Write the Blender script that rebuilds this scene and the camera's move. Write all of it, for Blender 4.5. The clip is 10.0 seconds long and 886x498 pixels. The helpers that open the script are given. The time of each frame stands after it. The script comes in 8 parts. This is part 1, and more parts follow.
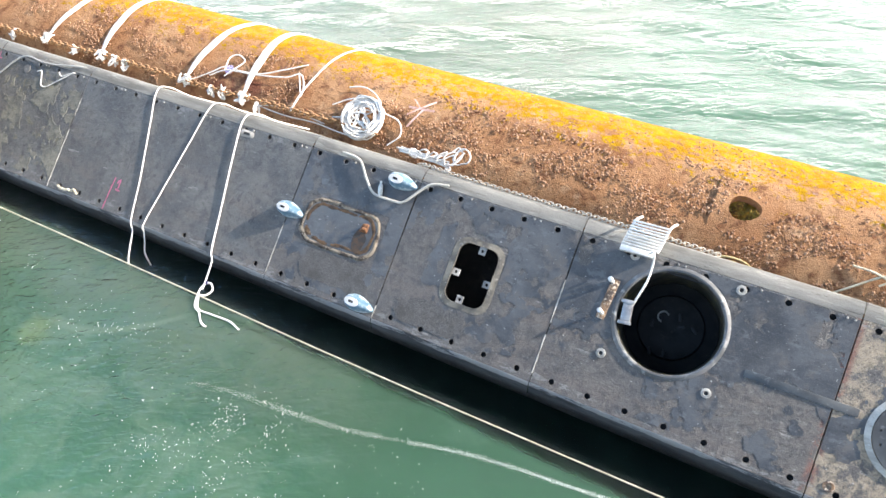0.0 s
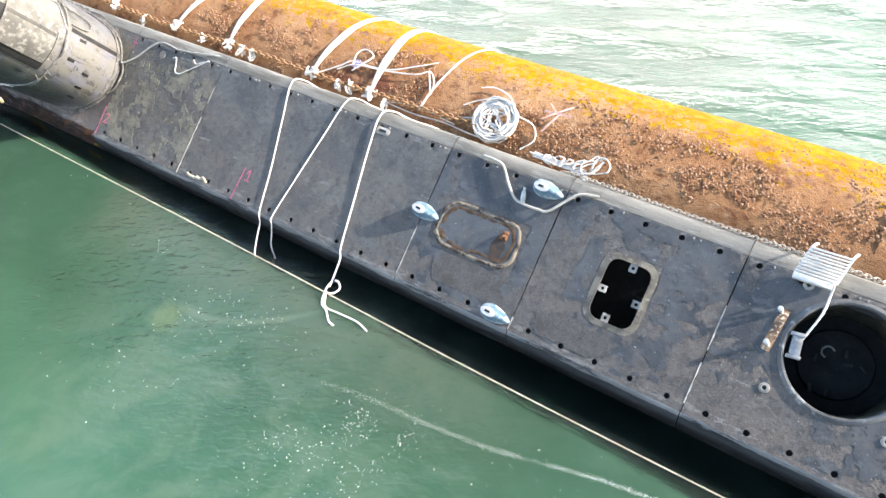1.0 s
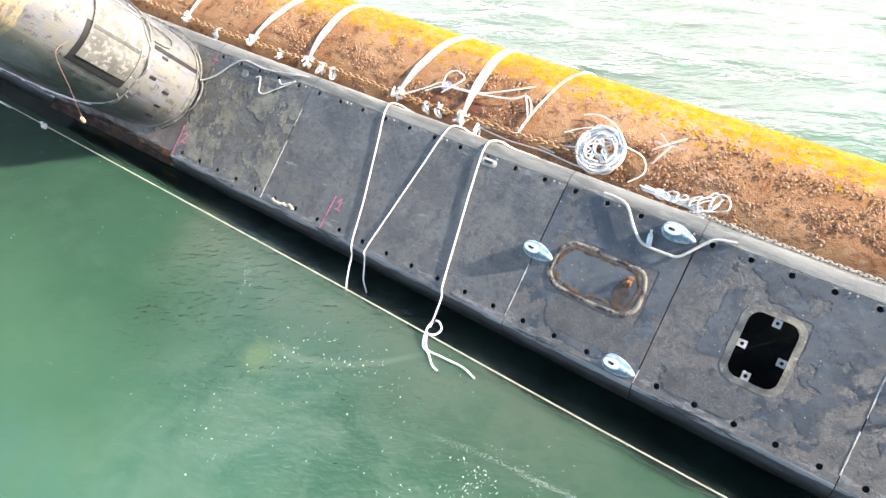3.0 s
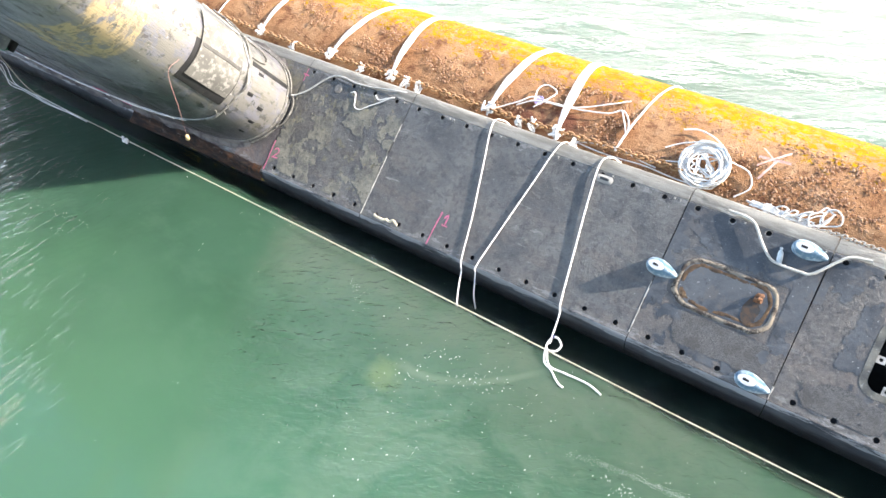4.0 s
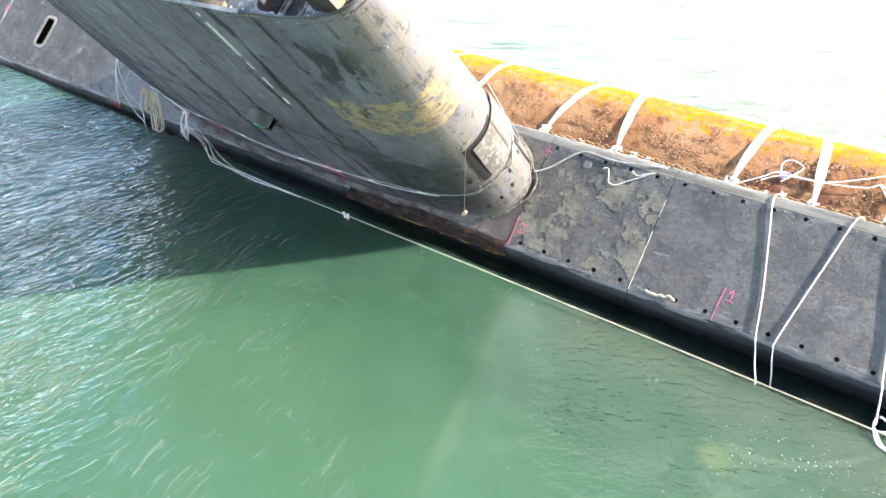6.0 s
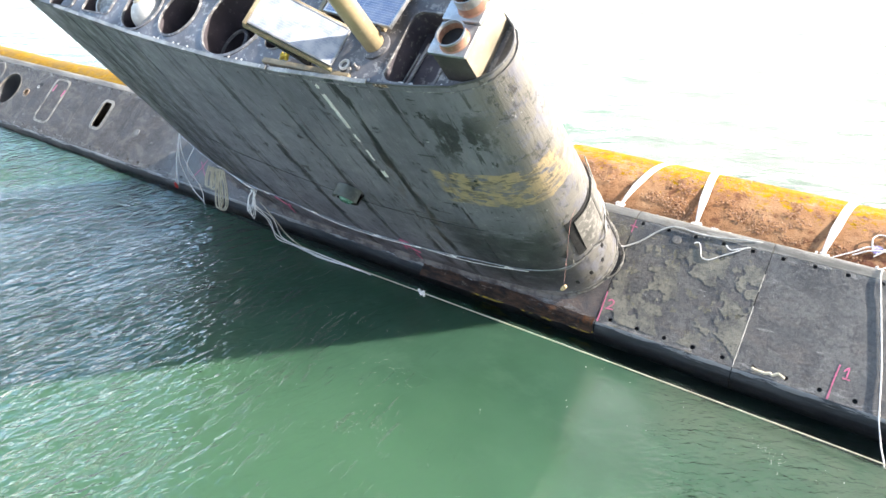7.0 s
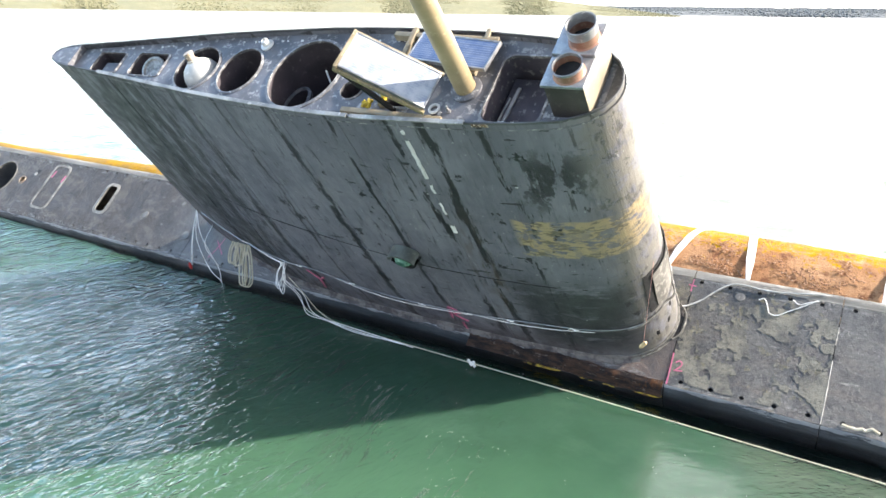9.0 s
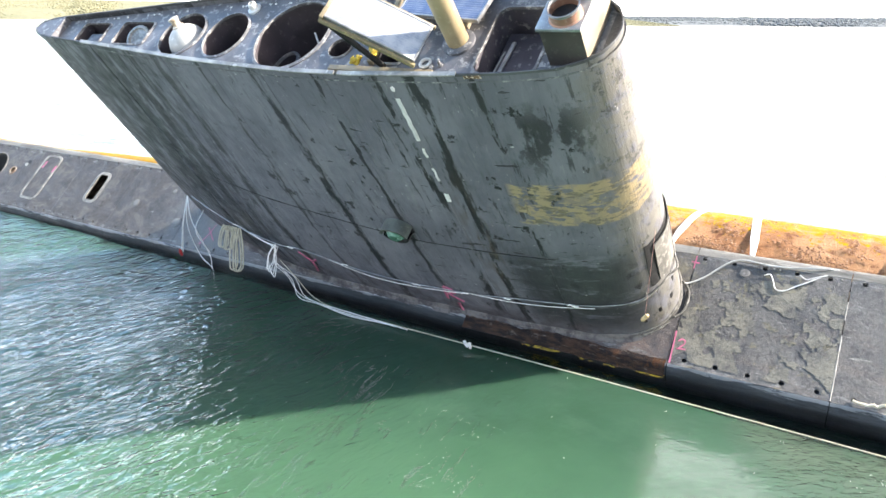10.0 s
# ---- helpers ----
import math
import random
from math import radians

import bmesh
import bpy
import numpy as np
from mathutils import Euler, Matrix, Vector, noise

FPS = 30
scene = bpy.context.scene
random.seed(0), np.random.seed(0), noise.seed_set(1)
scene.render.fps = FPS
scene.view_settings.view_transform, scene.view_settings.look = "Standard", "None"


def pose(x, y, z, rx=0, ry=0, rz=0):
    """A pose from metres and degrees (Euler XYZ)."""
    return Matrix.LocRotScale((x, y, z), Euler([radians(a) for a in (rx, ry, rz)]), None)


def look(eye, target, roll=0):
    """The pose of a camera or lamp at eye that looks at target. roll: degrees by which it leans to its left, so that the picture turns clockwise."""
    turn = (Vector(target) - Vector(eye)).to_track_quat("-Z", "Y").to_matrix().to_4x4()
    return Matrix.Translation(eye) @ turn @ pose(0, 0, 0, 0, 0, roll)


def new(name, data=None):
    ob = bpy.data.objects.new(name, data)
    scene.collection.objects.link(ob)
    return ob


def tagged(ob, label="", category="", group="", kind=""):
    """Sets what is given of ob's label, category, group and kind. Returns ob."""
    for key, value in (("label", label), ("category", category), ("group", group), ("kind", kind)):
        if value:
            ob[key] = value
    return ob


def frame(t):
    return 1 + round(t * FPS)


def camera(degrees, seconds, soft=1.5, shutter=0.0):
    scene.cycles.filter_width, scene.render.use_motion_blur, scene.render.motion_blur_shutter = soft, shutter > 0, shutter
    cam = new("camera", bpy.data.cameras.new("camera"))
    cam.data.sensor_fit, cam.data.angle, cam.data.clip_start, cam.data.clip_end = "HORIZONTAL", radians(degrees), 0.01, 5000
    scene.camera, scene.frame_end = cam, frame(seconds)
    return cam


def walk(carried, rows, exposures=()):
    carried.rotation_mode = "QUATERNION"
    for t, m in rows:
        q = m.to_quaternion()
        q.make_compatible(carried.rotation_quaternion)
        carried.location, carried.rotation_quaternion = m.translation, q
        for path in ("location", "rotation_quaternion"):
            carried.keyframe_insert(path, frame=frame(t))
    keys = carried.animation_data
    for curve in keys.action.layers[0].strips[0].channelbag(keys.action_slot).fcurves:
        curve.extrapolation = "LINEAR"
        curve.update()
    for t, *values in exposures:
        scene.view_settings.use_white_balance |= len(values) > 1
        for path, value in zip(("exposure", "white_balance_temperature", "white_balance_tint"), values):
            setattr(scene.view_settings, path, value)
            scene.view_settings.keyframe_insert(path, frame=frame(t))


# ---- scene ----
cam = camera(64.8, 10.0)
ROWS = [
    (0.0, 12.5, -6.0, 7.15, 49.721, -1.014, 28.438),
    (0.5, 11.926, -6.171, 7.077, 49.677, -0.889, 30.767),
    (1.0, 11.395, -6.244, 6.976, 49.627, -0.716, 34.411),
    (1.5, 10.92, -6.223, 6.918, 49.63, -0.692, 35.807),
    (2.0, 10.558, -6.164, 6.917, 49.603, -0.635, 36.561),
    (3.5, 9.366, -6.644, 7.011, 49.839, -0.878, 35.867),
    (4.0, 8.489, -7.224, 7.133, 49.798, -0.879, 35.516),
    (4.5, 7.491, -7.927, 7.184, 49.786, -0.796, 35.483),
    (5.0, 6.585, -8.554, 7.16, 49.951, -0.781, 35.511),
    (5.5, 5.753, -9.074, 7.098, 51.905, -0.696, 35.52),
    (6.0, 4.999, -9.517, 7.036, 55.66, -0.698, 35.478),
    (7.5, 3.206, -10.49, 6.496, 66.182, -0.627, 35.326),
    (8.0, 2.777, -10.709, 6.29, 69.355, -0.643, 35.285),
    (8.5, 2.448, -10.938, 6.096, 71.094, -0.661, 34.689),
    (9.0, 2.327, -10.941, 5.928, 71.154, -0.723, 31.906),
    (9.5, 2.302, -10.87, 5.64, 71.199, -0.661, 31.881),
    (10.0, 2.32, -10.735, 5.301, 71.916, -0.624, 31.914),
]
walk(cam, [(t, pose(x, y, z, rx, ry, rz)) for t, x, y, z, rx, ry, rz in ROWS],
     exposures=[(t, stops, 6720, 13) for t, stops in ((0.0, 1.32), (2.0, 1.44), (5.0, 1.64), (6.0, 1.68), (7.5, 1.46), (8.5, 1.48), (9.3, 1.62), (10.0, 1.76))])

# ---- daylight ----
SUN_EL, SUN_AZ = 35.0, 27.0          # degrees; azimuth counter-clockwise from +x
world = bpy.data.worlds.new("daylight")
scene.world = world
world.use_nodes = True
wn = world.node_tree
wn.nodes.clear()
sky = wn.nodes.new("ShaderNodeTexSky")
sky.sky_type = "NISHITA"
sky.sun_disc = False
sky.sun_elevation = radians(SUN_EL)
sky.sun_rotation = radians(90 - SUN_AZ)
sky.air_density, sky.dust_density, sky.ozone_density = 1.0, 3.0, 1.0
bg = wn.nodes.new("ShaderNodeBackground")
bg.inputs["Strength"].default_value = 0.05
wo = wn.nodes.new("ShaderNodeOutputWorld")
wn.links.new(sky.outputs[0], bg.inputs["Color"])
haze = wn.nodes.new("ShaderNodeBackground")        # thin high cloud over the whole sky
way = wn.nodes.new("ShaderNodeTexCoord")
split = wn.nodes.new("ShaderNodeSeparateXYZ")
wn.links.new(way.outputs["Generated"], split.inputs[0])
thin = wn.nodes.new("ShaderNodeMapRange")           # haze thickens towards the horizon
thin.interpolation_type = "SMOOTHSTEP"
for key, value in (("From Min", 0.3), ("From Max", 1.0), ("To Min", 0.42), ("To Max", 0.0)):
    thin.inputs[key].default_value = value
wn.links.new(split.outputs["Z"], thin.inputs["Value"])
tint = wn.nodes.new("ShaderNodeValToRGB")             # white low down, blue overhead
tint.color_ramp.elements[0].position, tint.color_ramp.elements[0].color = 0.12, (0.98, 0.98, 0.97, 1.0)
tint.color_ramp.elements[1].position, tint.color_ramp.elements[1].color = 0.42, (0.28, 0.58, 1.0, 1.0)
wn.links.new(split.outputs["Z"], tint.inputs[0])
toward = wn.nodes.new("ShaderNodeVectorMath")       # and brightens round azimuth 120, set for the water's reflections
toward.operation = "DOT_PRODUCT"
wn.links.new(way.outputs["Generated"], toward.inputs[0])
toward.inputs[1].default_value = (math.cos(radians(120)), math.sin(radians(120)), 0.0)
glare = wn.nodes.new("ShaderNodeMapRange")
glare.interpolation_type = "SMOOTHSTEP"
for key, value in (("From Min", -0.9), ("From Max", 0.15), ("To Min", 0.72), ("To Max", 4.0)):
    glare.inputs[key].default_value = value
wn.links.new(toward.outputs["Value"], glare.inputs["Value"])
pale = wn.nodes.new("ShaderNodeMapRange")
pale.interpolation_type = "SMOOTHSTEP"
for key, value in (("From Min", -0.1), ("From Max", 0.55), ("To Min", 0.0), ("To Max", 0.95)):
    pale.inputs[key].default_value = value
sunward = wn.nodes.new("ShaderNodeVectorMath")
sunward.operation = "DOT_PRODUCT"
wn.links.new(way.outputs["Generated"], sunward.inputs[0])
sunward.inputs[1].default_value = (math.cos(radians(62)), math.sin(radians(62)), 0.0)
wn.links.new(sunward.outputs["Value"], pale.inputs["Value"])
hue = wn.nodes.new("ShaderNodeMixRGB")
wn.links.new(pale.outputs[0], hue.inputs["Fac"])
wn.links.new(tint.outputs[0], hue.inputs["Color1"])
hue.inputs["Color2"].default_value = (1.0, 0.985, 0.93, 1.0)
wn.links.new(hue.outputs[0], haze.inputs["Color"])
level = wn.nodes.new("ShaderNodeMath")
level.operation = "MULTIPLY"
wn.links.new(thin.outputs[0], level.inputs[0])
wn.links.new(glare.outputs[0], level.inputs[1])
wn.links.new(level.outputs[0], haze.inputs["Strength"])
both = wn.nodes.new("ShaderNodeAddShader")
wn.links.new(bg.outputs[0], both.inputs[0])
wn.links.new(haze.outputs[0], both.inputs[1])
wn.links.new(both.outputs[0], wo.inputs["Surface"])
SUN_DIR = Vector((math.cos(radians(SUN_EL)) * math.cos(radians(SUN_AZ)), math.cos(radians(SUN_EL)) * math.sin(radians(SUN_AZ)), math.sin(radians(SUN_EL))))
sun_data = bpy.data.lights.new("sun", "SUN")
sun_data.energy, sun_data.angle, sun_data.color = 5.0, radians(1.0), (1.0, 0.94, 0.85)
sun = new("sun", sun_data)
sun.matrix_world = look(SUN_DIR * 60, (0, 0, 0))


# ---- materials ----
class Nodes:
    """A small builder for procedural materials."""

    def __init__(self, name):
        self.mat = bpy.data.materials.new(name)
        self.mat.use_nodes = True
        self.tree = self.mat.node_tree
        self.tree.nodes.clear()
        self.out = self.add("ShaderNodeOutputMaterial")
        self.bsdf = self.add("ShaderNodeBsdfPrincipled")
        self.link(self.bsdf.outputs[0], self.out.inputs["Surface"])
        self.co = self.add("ShaderNodeTexCoord").outputs["Object"]

    def add(self, kind):
        return self.tree.nodes.new(kind)

    def link(self, a, b):
        self.tree.links.new(a, b)

    def put(self, socket, value):
        if hasattr(value, "is_linked"):
            self.link(value, socket)
        else:
            socket.default_value = value

    def stretched(self, scale, turn=(0, 0, 0)):
        m = self.add("ShaderNodeMapping")
        self.link(self.co, m.inputs["Vector"])
        m.inputs["Scale"].default_value = scale
        m.inputs["Rotation"].default_value = [radians(a) for a in turn]
        return m.outputs[0]

    def noise(self, scale, detail=4, rough=0.55, vec=None, distort=0.0):
        n = self.add("ShaderNodeTexNoise")
        n.inputs["Scale"].default_value, n.inputs["Detail"].default_value = scale, detail
        n.inputs["Roughness"].default_value, n.inputs["Distortion"].default_value = rough, distort
        self.link(vec or self.co, n.inputs["Vector"])
        return n.outputs["Fac"]

    def ramp(self, value, lo, hi, a=0.0, b=1.0):
        n = self.add("ShaderNodeMapRange")
        n.interpolation_type = "SMOOTHSTEP"
        self.put(n.inputs["Value"], value)
        for key, v in (("From Min", lo), ("From Max", hi), ("To Min", a), ("To Max", b)):
            n.inputs[key].default_value = v
        return n.outputs[0]

    def math(self, op, a, b=0.0):
        n = self.add("ShaderNodeMath")
        n.operation = op
        self.put(n.inputs[0], a)
        self.put(n.inputs[1], b)
        return n.outputs[0]

    def axis(self, i):
        n = self.add("ShaderNodeSeparateXYZ")
        self.link(self.co, n.inputs[0])
        return n.outputs[i]

    def mix(self, fac, a, b):
        n = self.add("ShaderNodeMix")
        n.data_type = "RGBA"
        self.put(n.inputs["Factor"], fac)
        for s, v in (("A", a), ("B", b)):
            sock = [i for i in n.inputs if i.name == s and i.type == "RGBA"][0]
            self.put(sock, (*v, 1.0) if isinstance(v, tuple) else v)
        return [o for o in n.outputs if o.type == "RGBA"][0]

    def box(self, i, lo, hi, soft):
        """1 between lo and hi along one axis, falling off over soft."""
        x = self.axis(i)
        return self.math("MULTIPLY", self.ramp(x, lo - soft, lo + soft), self.ramp(x, hi - soft, hi + soft, 1.0, 0.0))

    def random(self):
        return self.add("ShaderNodeObjectInfo").outputs["Random"]

    def done(self, color, rough=0.6, metal=0.0, height=None, bump=0.3, dist=0.02, spec=0.5):
        self.put(self.bsdf.inputs["Base Color"], (*color, 1.0) if isinstance(color, tuple) else color)
        self.put(self.bsdf.inputs["Roughness"], rough)
        self.bsdf.inputs["Metallic"].default_value = metal
        self.put(self.bsdf.inputs["Specular IOR Level"], spec)
        if height is not None:
            b = self.add("ShaderNodeBump")
            b.inputs["Strength"].default_value, b.inputs["Distance"].default_value = bump, dist
            self.link(height, b.inputs["Height"])
            self.link(b.outputs[0], self.bsdf.inputs["Normal"])
        return self.mat


def worn(name, base, dark, light, scale=3.0, rough=0.6, metal=0.0, bump=0.25, dist=0.01, fine=60.0, wear=(0.55, 0.75)):
    """A paint or metal with blotches, fine grain and worn spots."""
    n = Nodes(name)
    c = n.mix(n.ramp(n.noise(scale, 5), 0.35, 0.65), dark, base)
    c = n.mix(n.ramp(n.noise(scale * 4.3, 6, 0.65), *wear), c, light)
    g = n.noise(fine, 3)
    return n.done(c, n.ramp(n.noise(scale * 2, 3), 0.3, 0.7, rough - 0.12, rough + 0.12), metal, g, bump, dist)


def deck_material():
    n = Nodes("weathered black deck coating")
    u, v = n.axis(0), n.axis(1)
    big = n.noise(0.9, 5, 0.6)
    cloud = n.noise(2.3, 10, 0.70, distort=0.5)
    c = n.mix(n.ramp(big, 0.36, 0.64), (0.048, 0.052, 0.054), (0.094, 0.096, 0.094))
    c = n.mix(n.ramp(cloud, 0.47, 0.64, 0.0, 0.6), c, (0.156, 0.153, 0.144))
    # bare brown-grey grit on the forward plates, where the black top coat has come away
    grit_c = n.mix(n.ramp(n.noise(7.0, 8, 0.72), 0.38, 0.62), (0.054, 0.051, 0.049), (0.108, 0.100, 0.094))
    c = n.mix(n.math("MULTIPLY", n.ramp(u, 6.7, 7.2), 0.85), c, grit_c)
    c = n.mix(n.math("MULTIPLY", n.ramp(n.noise(1.6, 8, 0.7, n.stretched((0.5, 1.8, 1), (0, 0, 8))), 0.46, 0.62, 0.0, 0.5), n.ramp(v, 0.7, 1.5, 1.0, 0.1)), c, (0.118, 0.094, 0.080))
    scuff = n.ramp(n.noise(2.2, 9, 0.78, n.stretched((0.6, 2.2, 1), (0, 0, 24))), 0.56, 0.68, 0.0, 0.55)
    c = n.mix(scuff, c, (0.200, 0.200, 0.202))
    # yellow moss and thin lichen beside the fin
    moss = n.math("MULTIPLY", n.box(0, 0.35, 2.38, 0.12), n.ramp(n.noise(3.2, 9, 0.72), 0.55, 0.62))
    c = n.mix(n.math("MULTIPLY", moss, 0.55), c, (0.20, 0.175, 0.080))
    beside = n.math("MULTIPLY", n.math("MULTIPLY", n.box(0, -9.5, 0.2, 0.02), n.ramp(v, 0.1, 0.55, 1.0, 0.2)), n.ramp(n.noise(2.6, 8, 0.7), 0.36, 0.56))
    c = n.mix(n.math("MULTIPLY", n.box(0, -9.5, 0.2, 0.02), 0.6), c, (0.050, 0.045, 0.052))
    c = n.mix(n.math("MULTIPLY", n.math("MULTIPLY", beside, n.ramp(u, -2.6, -1.2)), 0.8), c, (0.125, 0.080, 0.062))
    # olive moss on the far side of the fin's foot
    lee = n.math("MULTIPLY", n.math("MULTIPLY", n.box(0, -3.5, 0.19, 0.02), n.ramp(v, 1.15, 1.45)), n.ramp(n.noise(3.0, 9, 0.74), 0.42, 0.54, 0.2, 0.9))
    c = n.mix(lee, c, (0.165, 0.150, 0.098))
    # rusty plates forward of the round opening
    rust = n.math("MULTIPLY", n.ramp(u, 14.02, 14.10), n.ramp(n.noise(3.5, 10, 0.75), 0.42, 0.52))
    c = n.mix(n.math("MULTIPLY", rust, 0.8), c, (0.34, 0.27, 0.18))
    flaked = n.math("MULTIPLY", n.ramp(u, 14.02, 14.10), n.ramp(n.noise(6.0, 8, 0.75), 0.56, 0.60))
    c = n.mix(n.math("MULTIPLY", flaked, 0.85), c, (0.050, 0.046, 0.044))
    stripe = n.math("MULTIPLY", n.box(0, 14.0, 14.11, 0.03), n.ramp(n.noise(4.0, 8, 0.75), 0.45, 0.50))
    c = n.mix(n.math("MULTIPLY", stripe, 0.9), c, (0.17, 0.062, 0.038))
    plate_rust = n.math("MULTIPLY", n.math("MULTIPLY", n.box(0, 7.2, 8.4, 0.08), n.box(1, 0.6, 1.22, 0.06)), n.ramp(n.noise(6.0, 8, 0.75), 0.53, 0.60))
    c = n.mix(n.math("MULTIPLY", plate_rust, 0.75), c, (0.16, 0.09, 0.05))
    astern = n.math("MULTIPLY", n.ramp(u, -13.0, -10.5, 1.0, 0.0), n.ramp(n.noise(2.0, 10, 0.72), 0.38, 0.52, 0.65, 0.95))
    c = n.mix(astern, c, (0.050, 0.041, 0.035))
    c = n.mix(n.math("MULTIPLY", n.ramp(u, -13.0, -10.5, 1.0, 0.0), n.ramp(n.noise(3.2, 10, 0.75), 0.53, 0.58, 0.0, 0.75)), c, (0.035, 0.032, 0.031))
    worn_aft = n.ramp(u, -13.0, -10.5, 1.0, 0.0)
    c = n.mix(n.math("MULTIPLY", worn_aft, n.ramp(n.noise(1.5, 9, 0.70, n.stretched((0.8, 1.3, 1), (0, 0, 20)), 0.6), 0.50, 0.58, 0.0, 0.8)), c, (0.115, 0.100, 0.080))
    c = n.mix(n.math("MULTIPLY", worn_aft, n.ramp(n.noise(1.9, 9, 0.72, n.stretched((1.3, 0.7, 1), (0, 0, -25)), 0.5), 0.54, 0.58, 0.0, 0.85)), c, (0.026, 0.025, 0.026))
    blot = n.ramp(n.noise(4.6, 9, 0.74, n.stretched((1, 0.7, 1), (0, 0, 40)), 0.5), 0.55, 0.60, 0.0, 0.6)
    c = n.mix(blot, c, (0.026, 0.027, 0.030))
    scratch = n.math("MULTIPLY", n.ramp(n.noise(5.0, 7, 0.72, n.stretched((0.35, 2.4, 1), (0, 0, -38))), 0.62, 0.64), n.ramp(n.noise(1.3, 3), 0.42, 0.56, 0.0, 0.8))
    c = n.mix(scratch, c, (0.25, 0.245, 0.235))
    # chalky scrapes close to both edges
    rim = n.math("ADD", n.ramp(v, 0.0, 0.22, 0.14, 0.0), n.ramp(v, 1.60, 1.84, 0.0, 0.14))
    c = n.mix(n.ramp(n.math("ADD", n.noise(6.5, 9, 0.75, n.stretched((0.5, 1.6, 1))), rim), 0.66, 0.70, 0.0, 0.6), c, (0.25, 0.25, 0.245))
    c = n.mix(n.ramp(n.noise(130, 2, 0.65), 0.47, 0.60, 0.0, 0.45), c, (0.210, 0.196, 0.184))
    c = n.mix(n.ramp(n.noise(70, 3, 0.65), 0.55, 0.66, 0.0, 0.5), c, (0.030, 0.029, 0.029))
    specks = n.ramp(n.noise(30, 2, 0.5), 0.71, 0.745, 0.0, 0.8)
    c = n.mix(specks, c, (0.36, 0.36, 0.35))
    c = n.mix(n.ramp(n.noise(11, 9, 0.78, distort=0.6), 0.50, 0.60, 0.0, 0.55), c, (0.040, 0.042, 0.044))
    wrinkle = n.noise(17, 8, 0.75, n.stretched((1, 1.3, 1), (0, 0, 30)), 0.6)
    h = n.math("ADD", n.math("ADD", n.math("MULTIPLY", n.noise(85, 3, 0.7), 0.45), n.math("MULTIPLY", wrinkle, 1.5)), n.math("ADD", n.math("MULTIPLY", n.noise(1.1, 3), 4.0), n.math("MULTIPLY", n.ramp(cloud, 0.50, 0.53), 0.35)))
    return n.done(c, n.math("ADD", n.ramp(cloud, 0.3, 0.7, 0.40, 0.62), n.ramp(u, -13.0, -10.0, 0.16, 0.0)), 0.0, h, 0.6, 0.012, n.ramp(u, -13.0, -10.0, 0.38, 0.5))


def coat_material():
    """The smooth blue-black top coat, left over in sheets."""
    n = Nodes("blue-black top coat")
    c = n.mix(n.ramp(n.noise(1.4, 8, 0.68, distort=0.4), 0.38, 0.62), (0.046, 0.050, 0.056), (0.092, 0.097, 0.103))
    c = n.mix(n.ramp(n.noise(4.2, 9, 0.74, n.stretched((0.7, 1.4, 1), (0, 0, 20))), 0.54, 0.62, 0.0, 0.6), c, (0.135, 0.142, 0.150))
    c = n.mix(n.ramp(n.noise(5.0, 8, 0.74), 0.57, 0.63, 0.0, 0.6), c, (0.030, 0.031, 0.033))
    c = n.mix(n.ramp(n.noise(3.0, 9, 0.74, n.stretched((1, 1, 1), (0, 0, 50))), 0.52, 0.60, 0.0, 0.6), c, (0.118, 0.106, 0.096))
    c = n.mix(n.ramp(n.noise(70, 3, 0.65), 0.54, 0.66, 0.0, 0.35), c, (0.15, 0.15, 0.15))
    c = n.mix(n.ramp(n.noise(26, 2, 0.5), 0.71, 0.74, 0.0, 0.8), c, (0.40, 0.40, 0.39))
    h = n.math("ADD", n.math("MULTIPLY", n.noise(80, 3, 0.7), 0.3), n.noise(14, 8, 0.72))
    return n.done(c, n.ramp(n.noise(3.0, 5), 0.3, 0.7, 0.34, 0.56), 0.0, h, 0.5, 0.012, 0.5)


def flake_material():
    """Old olive-grey coating that lifts in ragged sheets."""
    n = Nodes("olive-grey flaking coating")
    c = n.mix(n.ramp(n.noise(2.2, 9, 0.72), 0.38, 0.60), (0.105, 0.105, 0.096), (0.200, 0.192, 0.155))
    c = n.mix(n.ramp(n.noise(3.4, 9, 0.72), 0.58, 0.66, 0.0, 0.45), c, (0.205, 0.185, 0.095))
    c = n.mix(n.ramp(n.noise(12, 7, 0.74), 0.52, 0.62, 0.0, 0.7), c, (0.075, 0.074, 0.070))
    c = n.mix(n.ramp(n.noise(80, 3, 0.65), 0.54, 0.66, 0.0, 0.4), c, (0.28, 0.27, 0.23))
    h = n.math("ADD", n.math("MULTIPLY", n.noise(70, 3, 0.7), 0.4), n.math("MULTIPLY", n.noise(12, 8, 0.74), 1.6))
    return n.done(c, 0.72, 0.0, h, 0.7, 0.016, 0.35)


